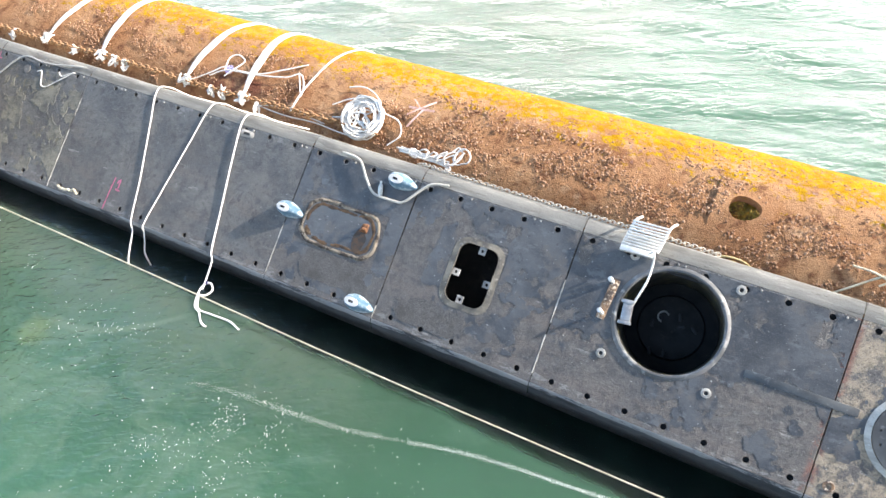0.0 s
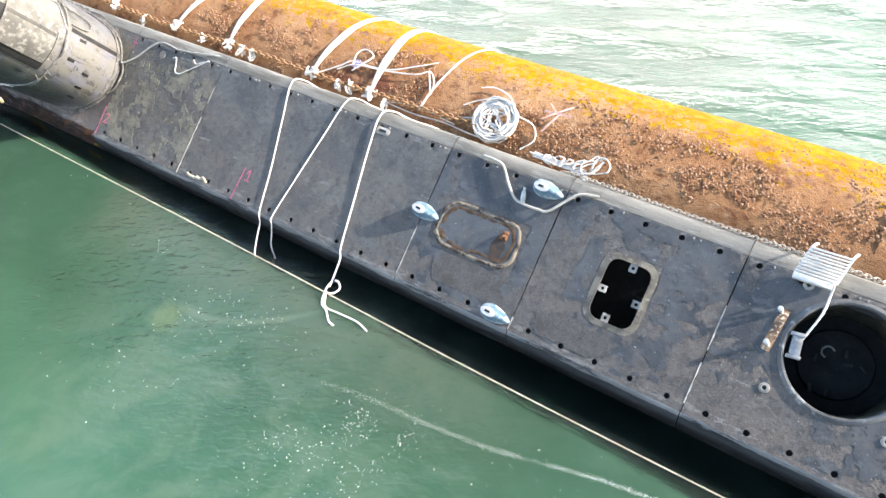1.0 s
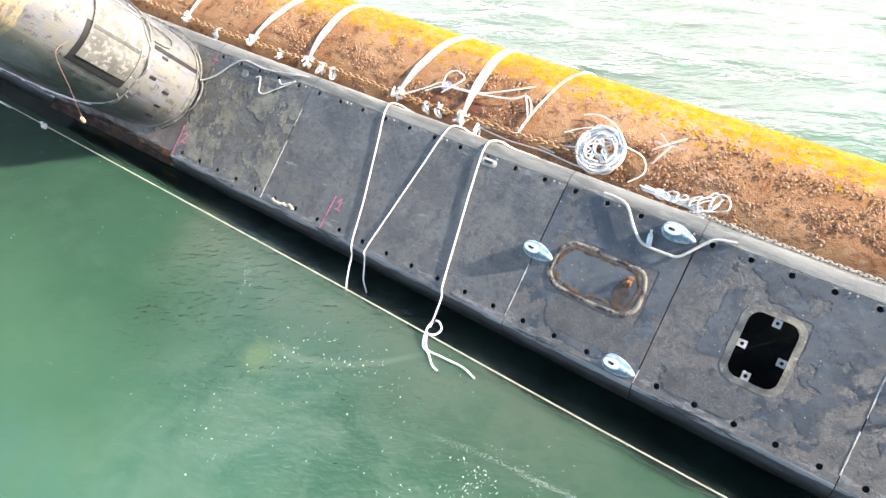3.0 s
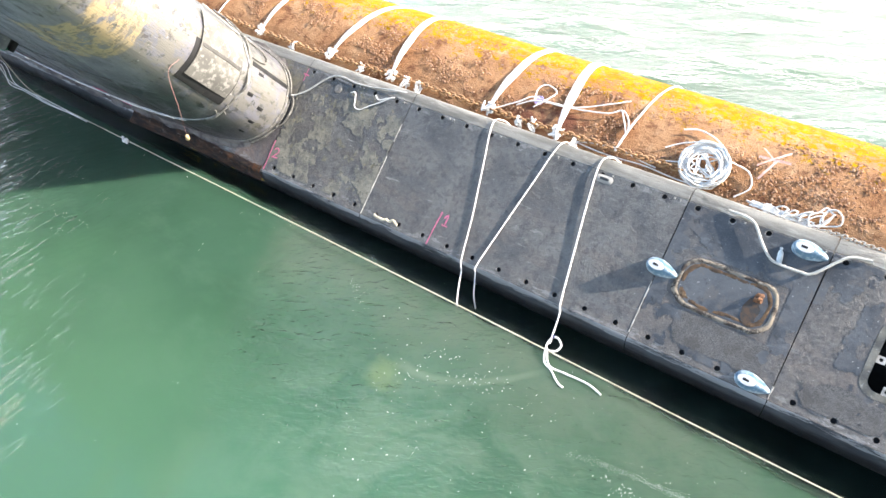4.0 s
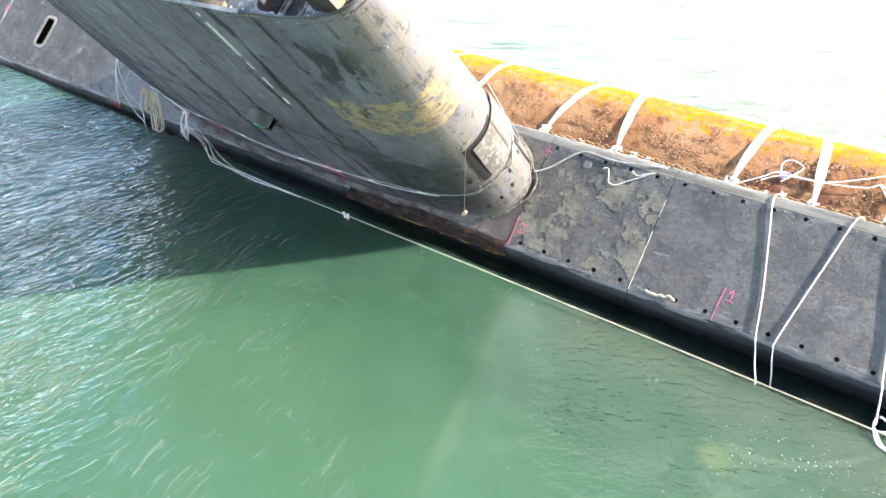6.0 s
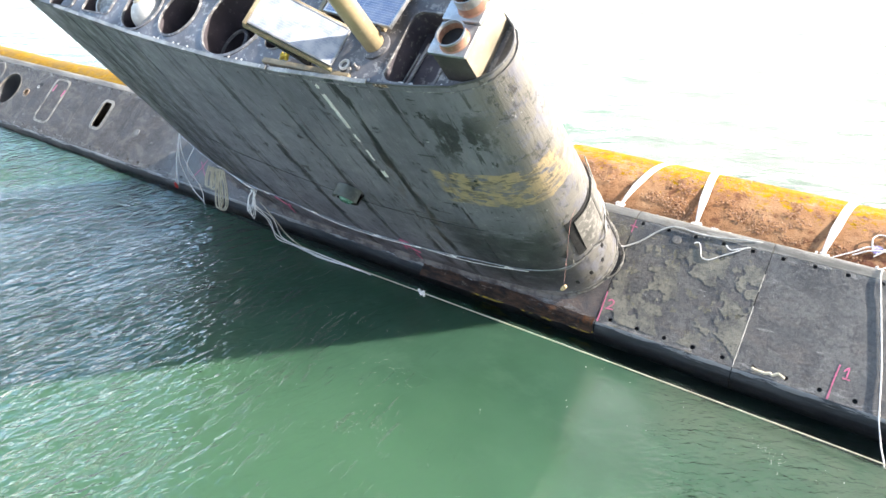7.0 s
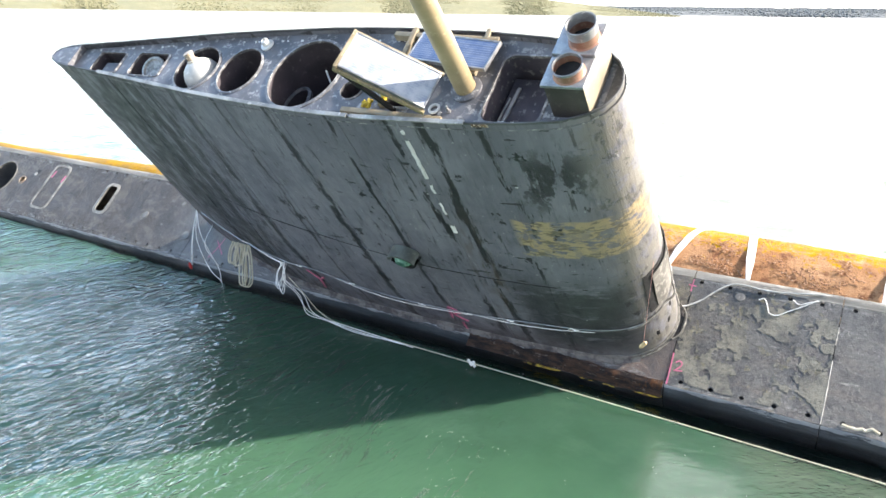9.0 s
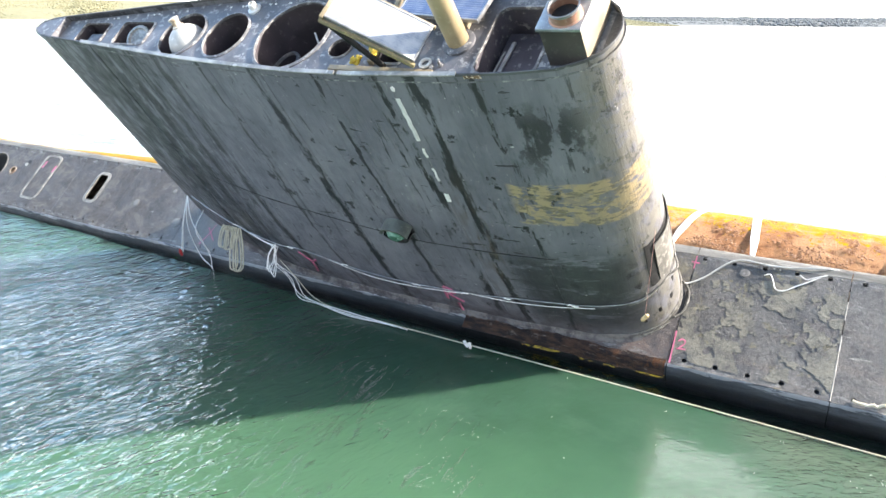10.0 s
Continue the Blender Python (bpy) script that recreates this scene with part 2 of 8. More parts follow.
def strake_material():
    """Side paint: chalky scrapes at the corner, streaks along the boat, nearly black towards the water."""
    n = Nodes("blue-grey side paint")
    w = n.axis(2)
    along = n.stretched((0.35, 2.0, 3.5))
    c = n.mix(n.ramp(n.noise(2.4, 8, 0.7, along), 0.38, 0.60), (0.052, 0.060, 0.070), (0.100, 0.114, 0.128))
    c = n.mix(n.ramp(n.noise(5.0, 8, 0.74, along), 0.55, 0.62, 0.0, 0.7), c, (0.033, 0.036, 0.041))
    corner = n.ramp(w, -0.075, -0.005, -0.06, 0.16)
    c = n.mix(n.ramp(n.math("ADD", n.noise(4.2, 9, 0.76, n.stretched((0.3, 1.6, 3.0))), corner), 0.60, 0.64, 0.0, 0.85), c, (0.40, 0.42, 0.43))
    low = n.ramp(n.math("ADD", w, n.math("MULTIPLY", n.noise(2.6, 7, 0.7, along), 0.16)), -0.10, 0.0, 1.0, 0.0)
    c = n.mix(n.math("MULTIPLY", low, 0.85), c, (0.020, 0.022, 0.024))
    c = n.mix(n.ramp(n.noise(90, 3, 0.65), 0.54, 0.66, 0.0, 0.35), c, (0.19, 0.20, 0.20))
    h = n.math("ADD", n.noise(5, 6, 0.7, along), n.math("MULTIPLY", n.noise(60, 3), 0.3))
    return n.done(c, n.ramp(n.noise(3.0, 5), 0.3, 0.7, 0.34, 0.55), 0.0, h, 0.5, 0.015, 0.5)


def edge_material():
    """Bleached rolled edge with grey streaks along the boat."""
    n = Nodes("bleached grey edge paint")
    along = n.stretched((0.30, 2.2, 2.2))
    c = n.mix(n.ramp(n.noise(2.2, 8, 0.7, along), 0.36, 0.62), (0.25, 0.245, 0.225), (0.44, 0.43, 0.395))
    c = n.mix(n.ramp(n.noise(4.6, 9, 0.75, along), 0.56, 0.64, 0.0, 0.75), c, (0.58, 0.57, 0.53))
    c = n.mix(n.ramp(n.noise(6.0, 9, 0.75, along), 0.59, 0.65, 0.0, 0.7), c, (0.12, 0.115, 0.105))
    c = n.mix(n.ramp(n.noise(70, 3, 0.65), 0.54, 0.66, 0.0, 0.35), c, (0.18, 0.17, 0.155))
    return n.done(c, n.ramp(n.noise(3.0, 5), 0.3, 0.7, 0.5, 0.75), 0.0, n.noise(22, 6, 0.7), 0.5, 0.010, 0.4)


def fin_material():
    n = Nodes("streaked dark grey fin paint")
    up = n.stretched((2.4, 2.4, 0.34))
    c = n.mix(n.ramp(n.noise(1.3, 5, 0.6, n.stretched((1, 1, 0.6))), 0.36, 0.64), (0.128, 0.128, 0.150), (0.182, 0.183, 0.206))
    c = n.mix(n.ramp(n.noise(6.0, 6, 0.7, up), 0.52, 0.66, 0.0, 0.5), c, (0.085, 0.087, 0.097))
    c = n.mix(n.ramp(n.noise(3.3, 7, 0.7, up), 0.58, 0.68, 0.0, 0.4), c, (0.195, 0.208, 0.205))
    # dirt rubbed in along the plate seams
    u, w = n.axis(0), n.axis(2)
    lane = n.math("ADD", n.math("ADD", u, n.math("MULTIPLY", w, 0.012)), n.math("MULTIPLY", n.math("SUBTRACT", n.noise(1.5, 6, 0.7, n.stretched((1, 1, 0.8))), 0.5), 0.26))
    rub = None
    for at, reach in ((-1.27, 0.05), (-2.05, 0.15), (-2.50, 0.10), (-3.42, 0.06), (-4.50, 0.13), (-5.55, 0.06), (-6.55, 0.13), (-7.15, 0.08), (-7.6, 0.18), (-8.1, 0.14), (-8.5, 0.20)):
        near = n.ramp(n.math("ABSOLUTE", n.math("SUBTRACT", lane, at)), 0.01, reach * 1.1, 1.0, 0.0)
        rub = near if rub is None else n.math("MAXIMUM", rub, near)
    ragged = n.math("ADD", n.noise(3.6, 10, 0.76, n.stretched((2.4, 2.4, 0.30))), n.math("MULTIPLY", n.math("MULTIPLY", rub, n.ramp(n.noise(1.1, 6, 0.7, n.stretched((1.5, 1.5, 0.8))), 0.36, 0.56, 0.35, 1.0)), 0.25))
    ragged = n.math("ADD", ragged, n.ramp(u, -8.8, -5.2, 0.13, 0.0))
    c = n.mix(n.ramp(ragged, 0.655, 0.672, 0.0, 0.95), c, (0.022, 0.022, 0.024))
    c = n.mix(n.math("MULTIPLY", n.ramp(ragged, 0.60, 0.66), n.ramp(ragged, 0.66, 0.69, 0.5, 0.0)), c, (0.062, 0.062, 0.062))
    c = n.mix(n.math("MULTIPLY", n.ramp(n.noise(9.0, 5, 0.7, n.stretched((1.2, 1.2, 0.12))), 0.58, 0.62), n.ramp(n.noise(1.1, 3), 0.42, 0.55, 0.0, 0.7)), c, (0.022, 0.022, 0.024))
    c = n.mix(n.math("MULTIPLY", n.ramp(n.noise(16.0, 4, 0.7, n.stretched((1, 1, 0.25))), 0.63, 0.67), n.ramp(n.noise(1.7, 3), 0.45, 0.6, 0.0, 0.65)), c, (0.24, 0.245, 0.24))
    # scraped black patches towards the tail, and chips anywhere
    aft = n.math("MULTIPLY", n.ramp(u, -8.2, -5.6, 1.0, 0.0), n.ramp(n.noise(3.6, 10, 0.76, n.stretched((1.8, 1.8, 0.42))), 0.475, 0.50))
    c = n.mix(n.math("MULTIPLY", aft, 0.85), c, (0.016, 0.016, 0.018))
    chip = n.ramp(n.noise(2.3, 7, 0.68, n.stretched((1.2, 1.2, 1.0))), 0.625, 0.640)
    c = n.mix(n.math("MULTIPLY", chip, 0.9), c, (0.010, 0.010, 0.011))
    dash = n.ramp(n.noise(4.2, 4, 0.6, n.stretched((0.55, 0.55, 2.6))), 0.665, 0.68)
    c = n.mix(n.math("MULTIPLY", dash, 0.8), c, (0.016, 0.016, 0.017))
    # a rusty run beside the main seam
    rusty = n.math("MULTIPLY", n.math("MULTIPLY", n.box(0, -2.35, -1.95, 0.14), n.box(2, 0.9, 3.6, 0.7)), n.ramp(n.noise(3.0, 7, 0.7, n.stretched((2, 2, 0.4))), 0.46, 0.62))
    c = n.mix(n.math("MULTIPLY", rusty, 0.7), c, (0.085, 0.058, 0.036))
    # black blots high on the forward part
    blot = n.math("MULTIPLY", n.math("MULTIPLY", n.box(0, -1.15, -0.25, 0.25), n.box(2, 4.1, 5.1, 0.3)), n.ramp(n.noise(2.2, 9, 0.66, n.stretched((1.3, 1.3, 0.8))), 0.48, 0.55))
    c = n.mix(n.math("MULTIPLY", blot, 0.85), c, (0.024, 0.022, 0.026))
    # beige nose: bleached paint, with some of its sunlit tone put in
    nose = n.math("MULTIPLY", n.ramp(n.axis(0), -0.5, -0.05), n.ramp(n.noise(4.2, 10, 0.75), 0.42, 0.52))
    c = n.mix(n.math("MULTIPLY", nose, 0.65), c, (0.172, 0.160, 0.122))
    c = n.mix(n.math("MULTIPLY", n.ramp(n.axis(0), -0.5, -0.05), n.ramp(n.noise(6.0, 9, 0.76), 0.55, 0.59, 0.0, 0.75)), c, (0.052, 0.052, 0.048))
    # black low beside the nose: old paint, and the shaded side's darkness added
    black = n.math("MULTIPLY", n.math("MULTIPLY", n.box(0, -1.9, -0.12, 0.35), n.box(2, 0.3, 2.35, 0.35)), n.ramp(n.noise(2.4, 10, 0.74, n.stretched((0.5, 0.5, 1.6))), 0.36, 0.47))
    c = n.mix(n.math("MULTIPLY", black, 0.88), c, (0.032, 0.033, 0.035))
    # remains of a yellow band
    band = n.math("MULTIPLY", n.math("MULTIPLY", n.box(0, -1.42, 0.6, 0.06), n.box(2, 3.05, 3.85, 0.02)), n.ramp(n.noise(3.4, 9, 0.68, n.stretched((0.8, 0.8, 2.0))), 0.455, 0.485))
    c = n.mix(n.math("MULTIPLY", band, n.ramp(n.noise(7.0, 7, 0.72), 0.40, 0.52, 0.45, 0.97)), c, (0.36, 0.278, 0.158))
    c = n.mix(n.math("MULTIPLY", band, n.ramp(n.noise(5.0, 9, 0.76, n.stretched((0.6, 0.6, 1.8))), 0.51, 0.57, 0.0, 0.8)), c, (0.105, 0.098, 0.078))
    # brown foot
    foot = n.math("MULTIPLY", n.math("MULTIPLY", n.ramp(n.axis(2), 0.15, 0.75, 1.0, 0.0), n.ramp(n.noise(3.3, 6, 0.65), 0.35, 0.6)), n.ramp(u, -0.9, -0.3, 1.0, 0.0))
    c = n.mix(n.math("MULTIPLY", foot, 0.75), c, (0.058, 0.046, 0.048))
    specks = n.ramp(n.noise(17, 2, 0.5), 0.73, 0.76, 0.0, 0.8)
    c = n.mix(specks, c, (0.5, 0.5, 0.48))
    h = n.math("ADD", n.noise(3.0, 6, 0.65, up), n.math("MULTIPLY", n.noise(60, 3), 0.25))
    return n.done(c, n.ramp(n.noise(4.0, 4), 0.3, 0.7, 0.30, 0.52), 0.0, h, 0.4, 0.03)


def hull_material():
    n = Nodes("rust-brown hull with yellow paint")
    big = n.noise(0.8, 5, 0.6)
    c = n.mix(n.ramp(big, 0.35, 0.65), (0.285, 0.142, 0.070), (0.395, 0.228, 0.122))
    c = n.mix(n.ramp(n.noise(4.5, 7, 0.7), 0.50, 0.66, 0.0, 0.85), c, (0.13, 0.055, 0.030))
    c = n.mix(n.ramp(n.noise(2.1, 6, 0.6), 0.58, 0.70, 0.0, 0.7), c, (0.44, 0.29, 0.175))
    c = n.mix(n.ramp(n.noise(26, 4, 0.7), 0.58, 0.72, 0.0, 0.8), c, (0.085, 0.04, 0.025))
    # yellow on the crown, breaking up lower down
    v = n.axis(1)
    edge = n.math("ADD", n.ramp(v, 2.5, 4.3, -0.21, 0.10), n.ramp(n.axis(0), -12.0, -6.0, 0.34, 0.0))
    m = n.ramp(n.math("ADD", n.noise(6.5, 10, 0.80, n.stretched((0.8, 1.2, 1.2))), edge), 0.500, 0.515)
    yellow = n.mix(n.ramp(n.noise(6, 5), 0.35, 0.65), (0.27, 0.138, 0.0015), (0.38, 0.225, 0.002))
    c = n.mix(n.math("MULTIPLY", m, n.ramp(n.noise(11, 9, 0.78), 0.40, 0.455, 0.08, 1.0)), c, yellow)
    dirt = n.math("MULTIPLY", n.ramp(n.axis(0), -12.0, -6.0, 1.0, 0.0), n.ramp(n.noise(2.4, 9, 0.74, n.stretched((0.7, 1.4, 1.4))), 0.40, 0.60, 0.1, 0.75))
    c = n.mix(dirt, c, (0.20, 0.135, 0.055))
    smear = n.math("MULTIPLY", n.math("MULTIPLY", n.box(0, 3.35, 4.6, 0.25), n.box(1, 2.45, 2.95, 0.12)), n.ramp(n.noise(2.6, 7, 0.68), 0.40, 0.56))
    c = n.mix(n.math("MULTIPLY", smear, 0.8), c, (0.125, 0.042, 0.034))
    pink = n.math("MULTIPLY", n.ramp(n.noise(9, 5, 0.6), 0.62, 0.68), n.ramp(v, 3.1, 3.5))
    c = n.mix(n.math("MULTIPLY", pink, 0.7), c, (0.27, 0.18, 0.165))
    h = n.math("ADD", n.noise(9, 6, 0.7), n.math("MULTIPLY", n.noise(55, 3), 0.4))
    return n.done(c, 0.86, 0.0, h, 0.8, 0.035, 0.08)


def ripple_front(n):
    """One on the side where ripples mirror bright sky, nought in the calm water."""
    x, y = n.axis(0), n.axis(1)
    bow = n.math("ADD", n.math("SUBTRACT", -1.3, y), n.math("MULTIPLY", n.math("SUBTRACT", n.noise(1.3, 6, 0.62), 0.5), 1.6))
    line = n.math("SUBTRACT", x, n.math("ADD", 1.15, n.math("MULTIPLY", bow, 0.42)))
    return n.math("MULTIPLY", n.math("MULTIPLY", n.ramp(line, -0.25, 0.7), n.ramp(x, 7.5, 10.5, 1.0, 0.0)), n.ramp(y, -5.2, -3.4))


def cloudy(n):
    """The colour of the cloudy green body of the water; light spreads sideways in it."""
    c = n.mix(n.ramp(n.noise(0.25, 5, 0.6), 0.35, 0.65), (0.022, 0.058, 0.034), (0.031, 0.073, 0.047))
    c = n.mix(n.ramp(n.noise(0.7, 6, 0.65, n.stretched((1, 1.6, 1), (0, 0, 30))), 0.5, 0.72, 0.0, 0.22), c, (0.064, 0.115, 0.085))
    # paler towards -y, in place of the sky's reflection there
    c = n.mix(n.math("MULTIPLY", n.ramp(n.math("ADD", n.axis(1), n.math("MULTIPLY", n.noise(0.4, 3), 3.0)), -4.2, -0.8, 1.0, 0.0), 0.8), c, n.mix(n.ramp(n.axis(0), 0.0, 6.0), (0.048, 0.109, 0.063), (0.044, 0.110, 0.071)))
    c = n.mix(n.ramp(n.axis(1), 2.0, 6.0, 0.0, 0.7), c, (0.062, 0.135, 0.094))
    milky = n.math("MULTIPLY", n.math("MULTIPLY", n.box(0, 4.0, 9.0, 1.5), n.box(1, -5.5, -2.6, 0.8)), n.ramp(n.noise(1.1, 6, 0.6, distort=0.6), 0.40, 0.62, 0.0, 0.22))
    c = n.mix(milky, c, (0.14, 0.185, 0.14))               # paler patch: bubbles, and sky glare put into the colour
    dull = n.math("MULTIPLY", n.math("MULTIPLY", ripple_front(n), n.ramp(n.axis(1), -3.0, -1.5, 0.03, 0.62)), n.ramp(n.noise(1.2, 6, 0.62), 0.36, 0.60, 0.55, 1.0))
    c = n.mix(dull, c, (0.074, 0.094, 0.070))              # brown-grey: cloudy water, and bright sky mirrored in its ripples
    x, y, wob = n.axis(0), n.axis(1), n.math("MULTIPLY", n.math("SUBTRACT", n.noise(2.2, 5), 0.5), 0.5)
    far = n.math("SQRT", n.math("ADD", n.math("POWER", n.math("SUBTRACT", x, 4.55), 2.0), n.math("POWER", n.math("SUBTRACT", y, -2.8), 2.0)))
    c = n.mix(n.ramp(n.math("ADD", far, wob), 0.05, 0.34, 0.42, 0.0), c, (0.12, 0.16, 0.075))     # pale weed under water
    bow = n.math("SUBTRACT", n.math("ADD", y, 2.55), n.math("MULTIPLY", n.math("POWER", n.math("SUBTRACT", x, 4.7), 2.0), 0.46))
    strand = n.math("MULTIPLY", n.ramp(n.math("ABSOLUTE", n.math("ADD", bow, n.math("MULTIPLY", wob, 0.25))), 0.02, 0.11, 1.0, 0.0), n.box(0, 4.6, 6.15, 0.2))
    c = n.mix(n.math("MULTIPLY", strand, 0.2), c, (0.15, 0.19, 0.14))                              # frayed rope under water
    n.bsdf.subsurface_method = "BURLEY"
    n.bsdf.inputs["Subsurface Weight"].default_value = 1.0
    n.bsdf.inputs["Subsurface Radius"].default_value = (0.8, 1.0, 0.8)
    n.bsdf.inputs["Subsurface Scale"].default_value = 0.3
    return n.done(c, 1.0, spec=0.0)


def depths_material():
    n = Nodes("cloudy green water")
    return cloudy(n)


def water_material():
    """The surface: clear, with a mirror that grows towards grazing view."""
    n = Nodes("rippled water surface")
    x, y = n.axis(0), n.axis(1)
    turned = n.stretched((1, 1, 1), (0, 0, -32))          # crests run along one line
    bent = n.stretched((1, 1, 1), (0, 0, -76))            # and swing round behind the fin

    def crests(scale, ratio, detail, rough, distort=0.0, way=turned):
        m = n.add("ShaderNodeMapping")
        n.link(way, m.inputs["Vector"])
        m.inputs["Scale"].default_value = (1.0, ratio, 1.0)
        return n.noise(scale, detail, rough, m.outputs[0], distort)

    swell, rip, fine = crests(0.62, 2.2, 3, 0.5, 0.6), crests(1.9, 2.2, 4, 0.55, 0.9), crests(7.5, 1.8, 3, 0.55, 0.4)
    h = n.math("ADD", n.math("MULTIPLY", swell, 1.5), n.math("ADD", n.math("MULTIPLY", rip, 0.42), n.math("MULTIPLY", fine, 0.17)))
    small = n.math("ADD", n.math("MULTIPLY", crests(3.1, 2.3, 2, 0.5, 0.8, bent), 0.60), n.math("ADD", n.math("MULTIPLY", crests(0.8, 2.0, 2, 0.5, 0.5, bent), 0.85), n.math("MULTIPLY", crests(7.0, 1.8, 2, 0.5, 0.4, bent), 0.12)))
    side = n.math("MULTIPLY", n.ramp(y, 0.6, 2.2, 1.0, 0.0), n.ramp(x, -3.0, 3.0, 1.0, 0.0))
    blend = n.math("SUBTRACT", 1.0, side)
    h = n.math("ADD", n.math("MULTIPLY", n.math("SUBTRACT", h, 1.045), blend), n.math("MULTIPLY", n.math("SUBTRACT", small, 0.785), side))
    # gusts roughen it in patches; the lee of the hull lies calm
    gust = n.ramp(n.noise(0.30, 3, 0.5), 0.34, 0.66, 0.65, 1.2)
    beyond = n.ramp(y, 0.5, 3.5, 0.0, 0.62)
    s = n.math("ADD", n.math("ADD", x, n.math("MULTIPLY", y, 0.95)), n.math("MULTIPLY", n.math("SUBTRACT", n.noise(0.55, 3), 0.5), 5.0))
    stern = n.ramp(s, -10.8, -8.4, 0.78, 0.0)
    drift = n.ramp(s, -9.8, -2.5, 0.36, 0.07)
    whirl = n.math("MULTIPLY", ripple_front(n), 0.34)
    rough = n.math("MAXIMUM", n.math("MAXIMUM", beyond, stern), n.math("MAXIMUM", drift, whirl))
    h = n.math("MULTIPLY", h, n.math("MULTIPLY", rough, gust))
    h = n.math("ADD", h, n.math("MULTIPLY", n.math("MULTIPLY", n.math("SUBTRACT", crests(6.2, 1.7, 3, 0.55, 0.8), 0.5), whirl), 0.52))
    streak = n.math("MULTIPLY", n.ramp(crests(1.6, 4.5, 6, 0.66, 1.0, n.stretched((1, 1, 1), (0, 0, -98))), 0.52, 0.76), n.ramp(n.noise(0.75, 4, 0.6), 0.46, 0.60))
    h = n.math("ADD", h, n.math("MULTIPLY", n.math("MULTIPLY", streak, n.math("MULTIPLY", n.ramp(s, -7.0, -2.8, 0.15, 0.0), n.ramp(y, -1.6, -3.0))), 1.0))
    bump = n.add("ShaderNodeBump")
    bump.inputs["Strength"].default_value, bump.inputs["Distance"].default_value = 1.0, 0.20
    n.link(h, bump.inputs["Height"])
    cloudy(n)
    clear, gloss, mixer, facing = n.add("ShaderNodeBsdfTransparent"), n.add("ShaderNodeBsdfGlossy"), n.add("ShaderNodeMixShader"), n.add("ShaderNodeLayerWeight")
    gloss.inputs["Roughness"].default_value = 0.06
    facing.inputs["Blend"].default_value = 0.5
    mirror = n.math("ADD", 0.028, n.math("MULTIPLY", n.math("POWER", facing.outputs["Facing"], 3.4), 0.95))
    # beside the hull the surface clears to an added black ledge: the shaded dark band
    dark_band = n.math("MULTIPLY", n.ramp(n.math("ADD", n.math("ADD", y, n.math("MULTIPLY", x, 0.012)), n.math("MULTIPLY", n.math("SUBTRACT", n.noise(1.1, 5), 0.5), 0.22)), -1.24, -1.04, 0.0, 0.95), n.ramp(y, 0.5, 1.0, 1.0, 0.0))
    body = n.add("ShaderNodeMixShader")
    n.link(dark_band, body.inputs[0])
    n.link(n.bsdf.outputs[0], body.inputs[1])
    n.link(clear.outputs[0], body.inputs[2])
    n.link(bump.outputs[0], gloss.inputs["Normal"])
    n.link(bump.outputs[0], facing.inputs["Normal"])
    n.link(mirror, mixer.inputs[0])
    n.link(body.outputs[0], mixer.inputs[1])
    n.link(gloss.outputs[0], mixer.inputs[2])
    n.link(mixer.outputs[0], n.out.inputs["Surface"])
    return n.mat


COAT, FLAKE = coat_material(), flake_material()
DECK, FIN, HULLM, WATER, DEPTHS = deck_material(), fin_material(), hull_material(), water_material(), depths_material()
EDGE_PALE, EDGE_BLUE = edge_material(), strake_material()
BAR = worn("blue-grey flat steel paint", (0.075, 0.085, 0.092), (0.045, 0.050, 0.055), (0.17, 0.18, 0.185), 3.0, 0.5)
# near-black; in holes, slots and gaps it stands in for shade
BLACK = worn("near-black, also for dark gaps", (0.010, 0.010, 0.011), (0.006, 0.006, 0.006), (0.03, 0.026, 0.022), 3.0, 0.7)
TOPGREY = worn("scuffed blue-grey fin top", (0.165, 0.165, 0.178), (0.080, 0.080, 0.088), (0.30, 0.295, 0.285), 2.6, 0.55, wear=(0.54, 0.62))
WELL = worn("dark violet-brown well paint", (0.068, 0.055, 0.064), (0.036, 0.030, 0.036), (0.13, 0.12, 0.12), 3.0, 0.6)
RIMGREY = worn("chipped grey rim", (0.10, 0.103, 0.11), (0.05, 0.05, 0.055), (0.32, 0.32, 0.31), 2.6, 0.6, wear=(0.60, 0.74))
RIMPALE = worn("pale chipped edge strip", (0.44, 0.43, 0.41), (0.20, 0.20, 0.195), (0.62, 0.61, 0.58), 3.0, 0.6)
ROPE = worn("white nylon rope", (0.82, 0.81, 0.78), (0.70, 0.685, 0.65), (0.88, 0.87, 0.85), 9.0, 0.75, fine=220.0)
ROPE_DIRTY = worn("dirty cream rope", (0.58, 0.54, 0.42), (0.42, 0.38, 0.28), (0.70, 0.67, 0.56), 7.0, 0.8, fine=220.0)
STRAP = worn("white webbing", (0.78, 0.77, 0.74), (0.66, 0.64, 0.60), (0.86, 0.85, 0.83), 6.0, 0.7, fine=180.0)
CHAIN = worn("rusty chain steel", (0.46, 0.28, 0.14), (0.26, 0.14, 0.07), (0.62, 0.44, 0.26), 12.0, 0.75, 0.2)
RUST = worn("flaking orange rust", (0.30, 0.18, 0.10), (0.07, 0.05, 0.04), (0.55, 0.46, 0.36), 7.0, 0.8, wear=(0.5, 0.6))
CLEAT_BLUE = worn("blue and white cleat paint", (0.15, 0.25, 0.33), (0.08, 0.16, 0.23), (0.50, 0.58, 0.63), 2.6, 0.4, wear=(0.46, 0.66))
WHITE = worn("white paint", (0.72, 0.72, 0.70), (0.55, 0.55, 0.53), (0.82, 0.82, 0.80), 4.0, 0.5)
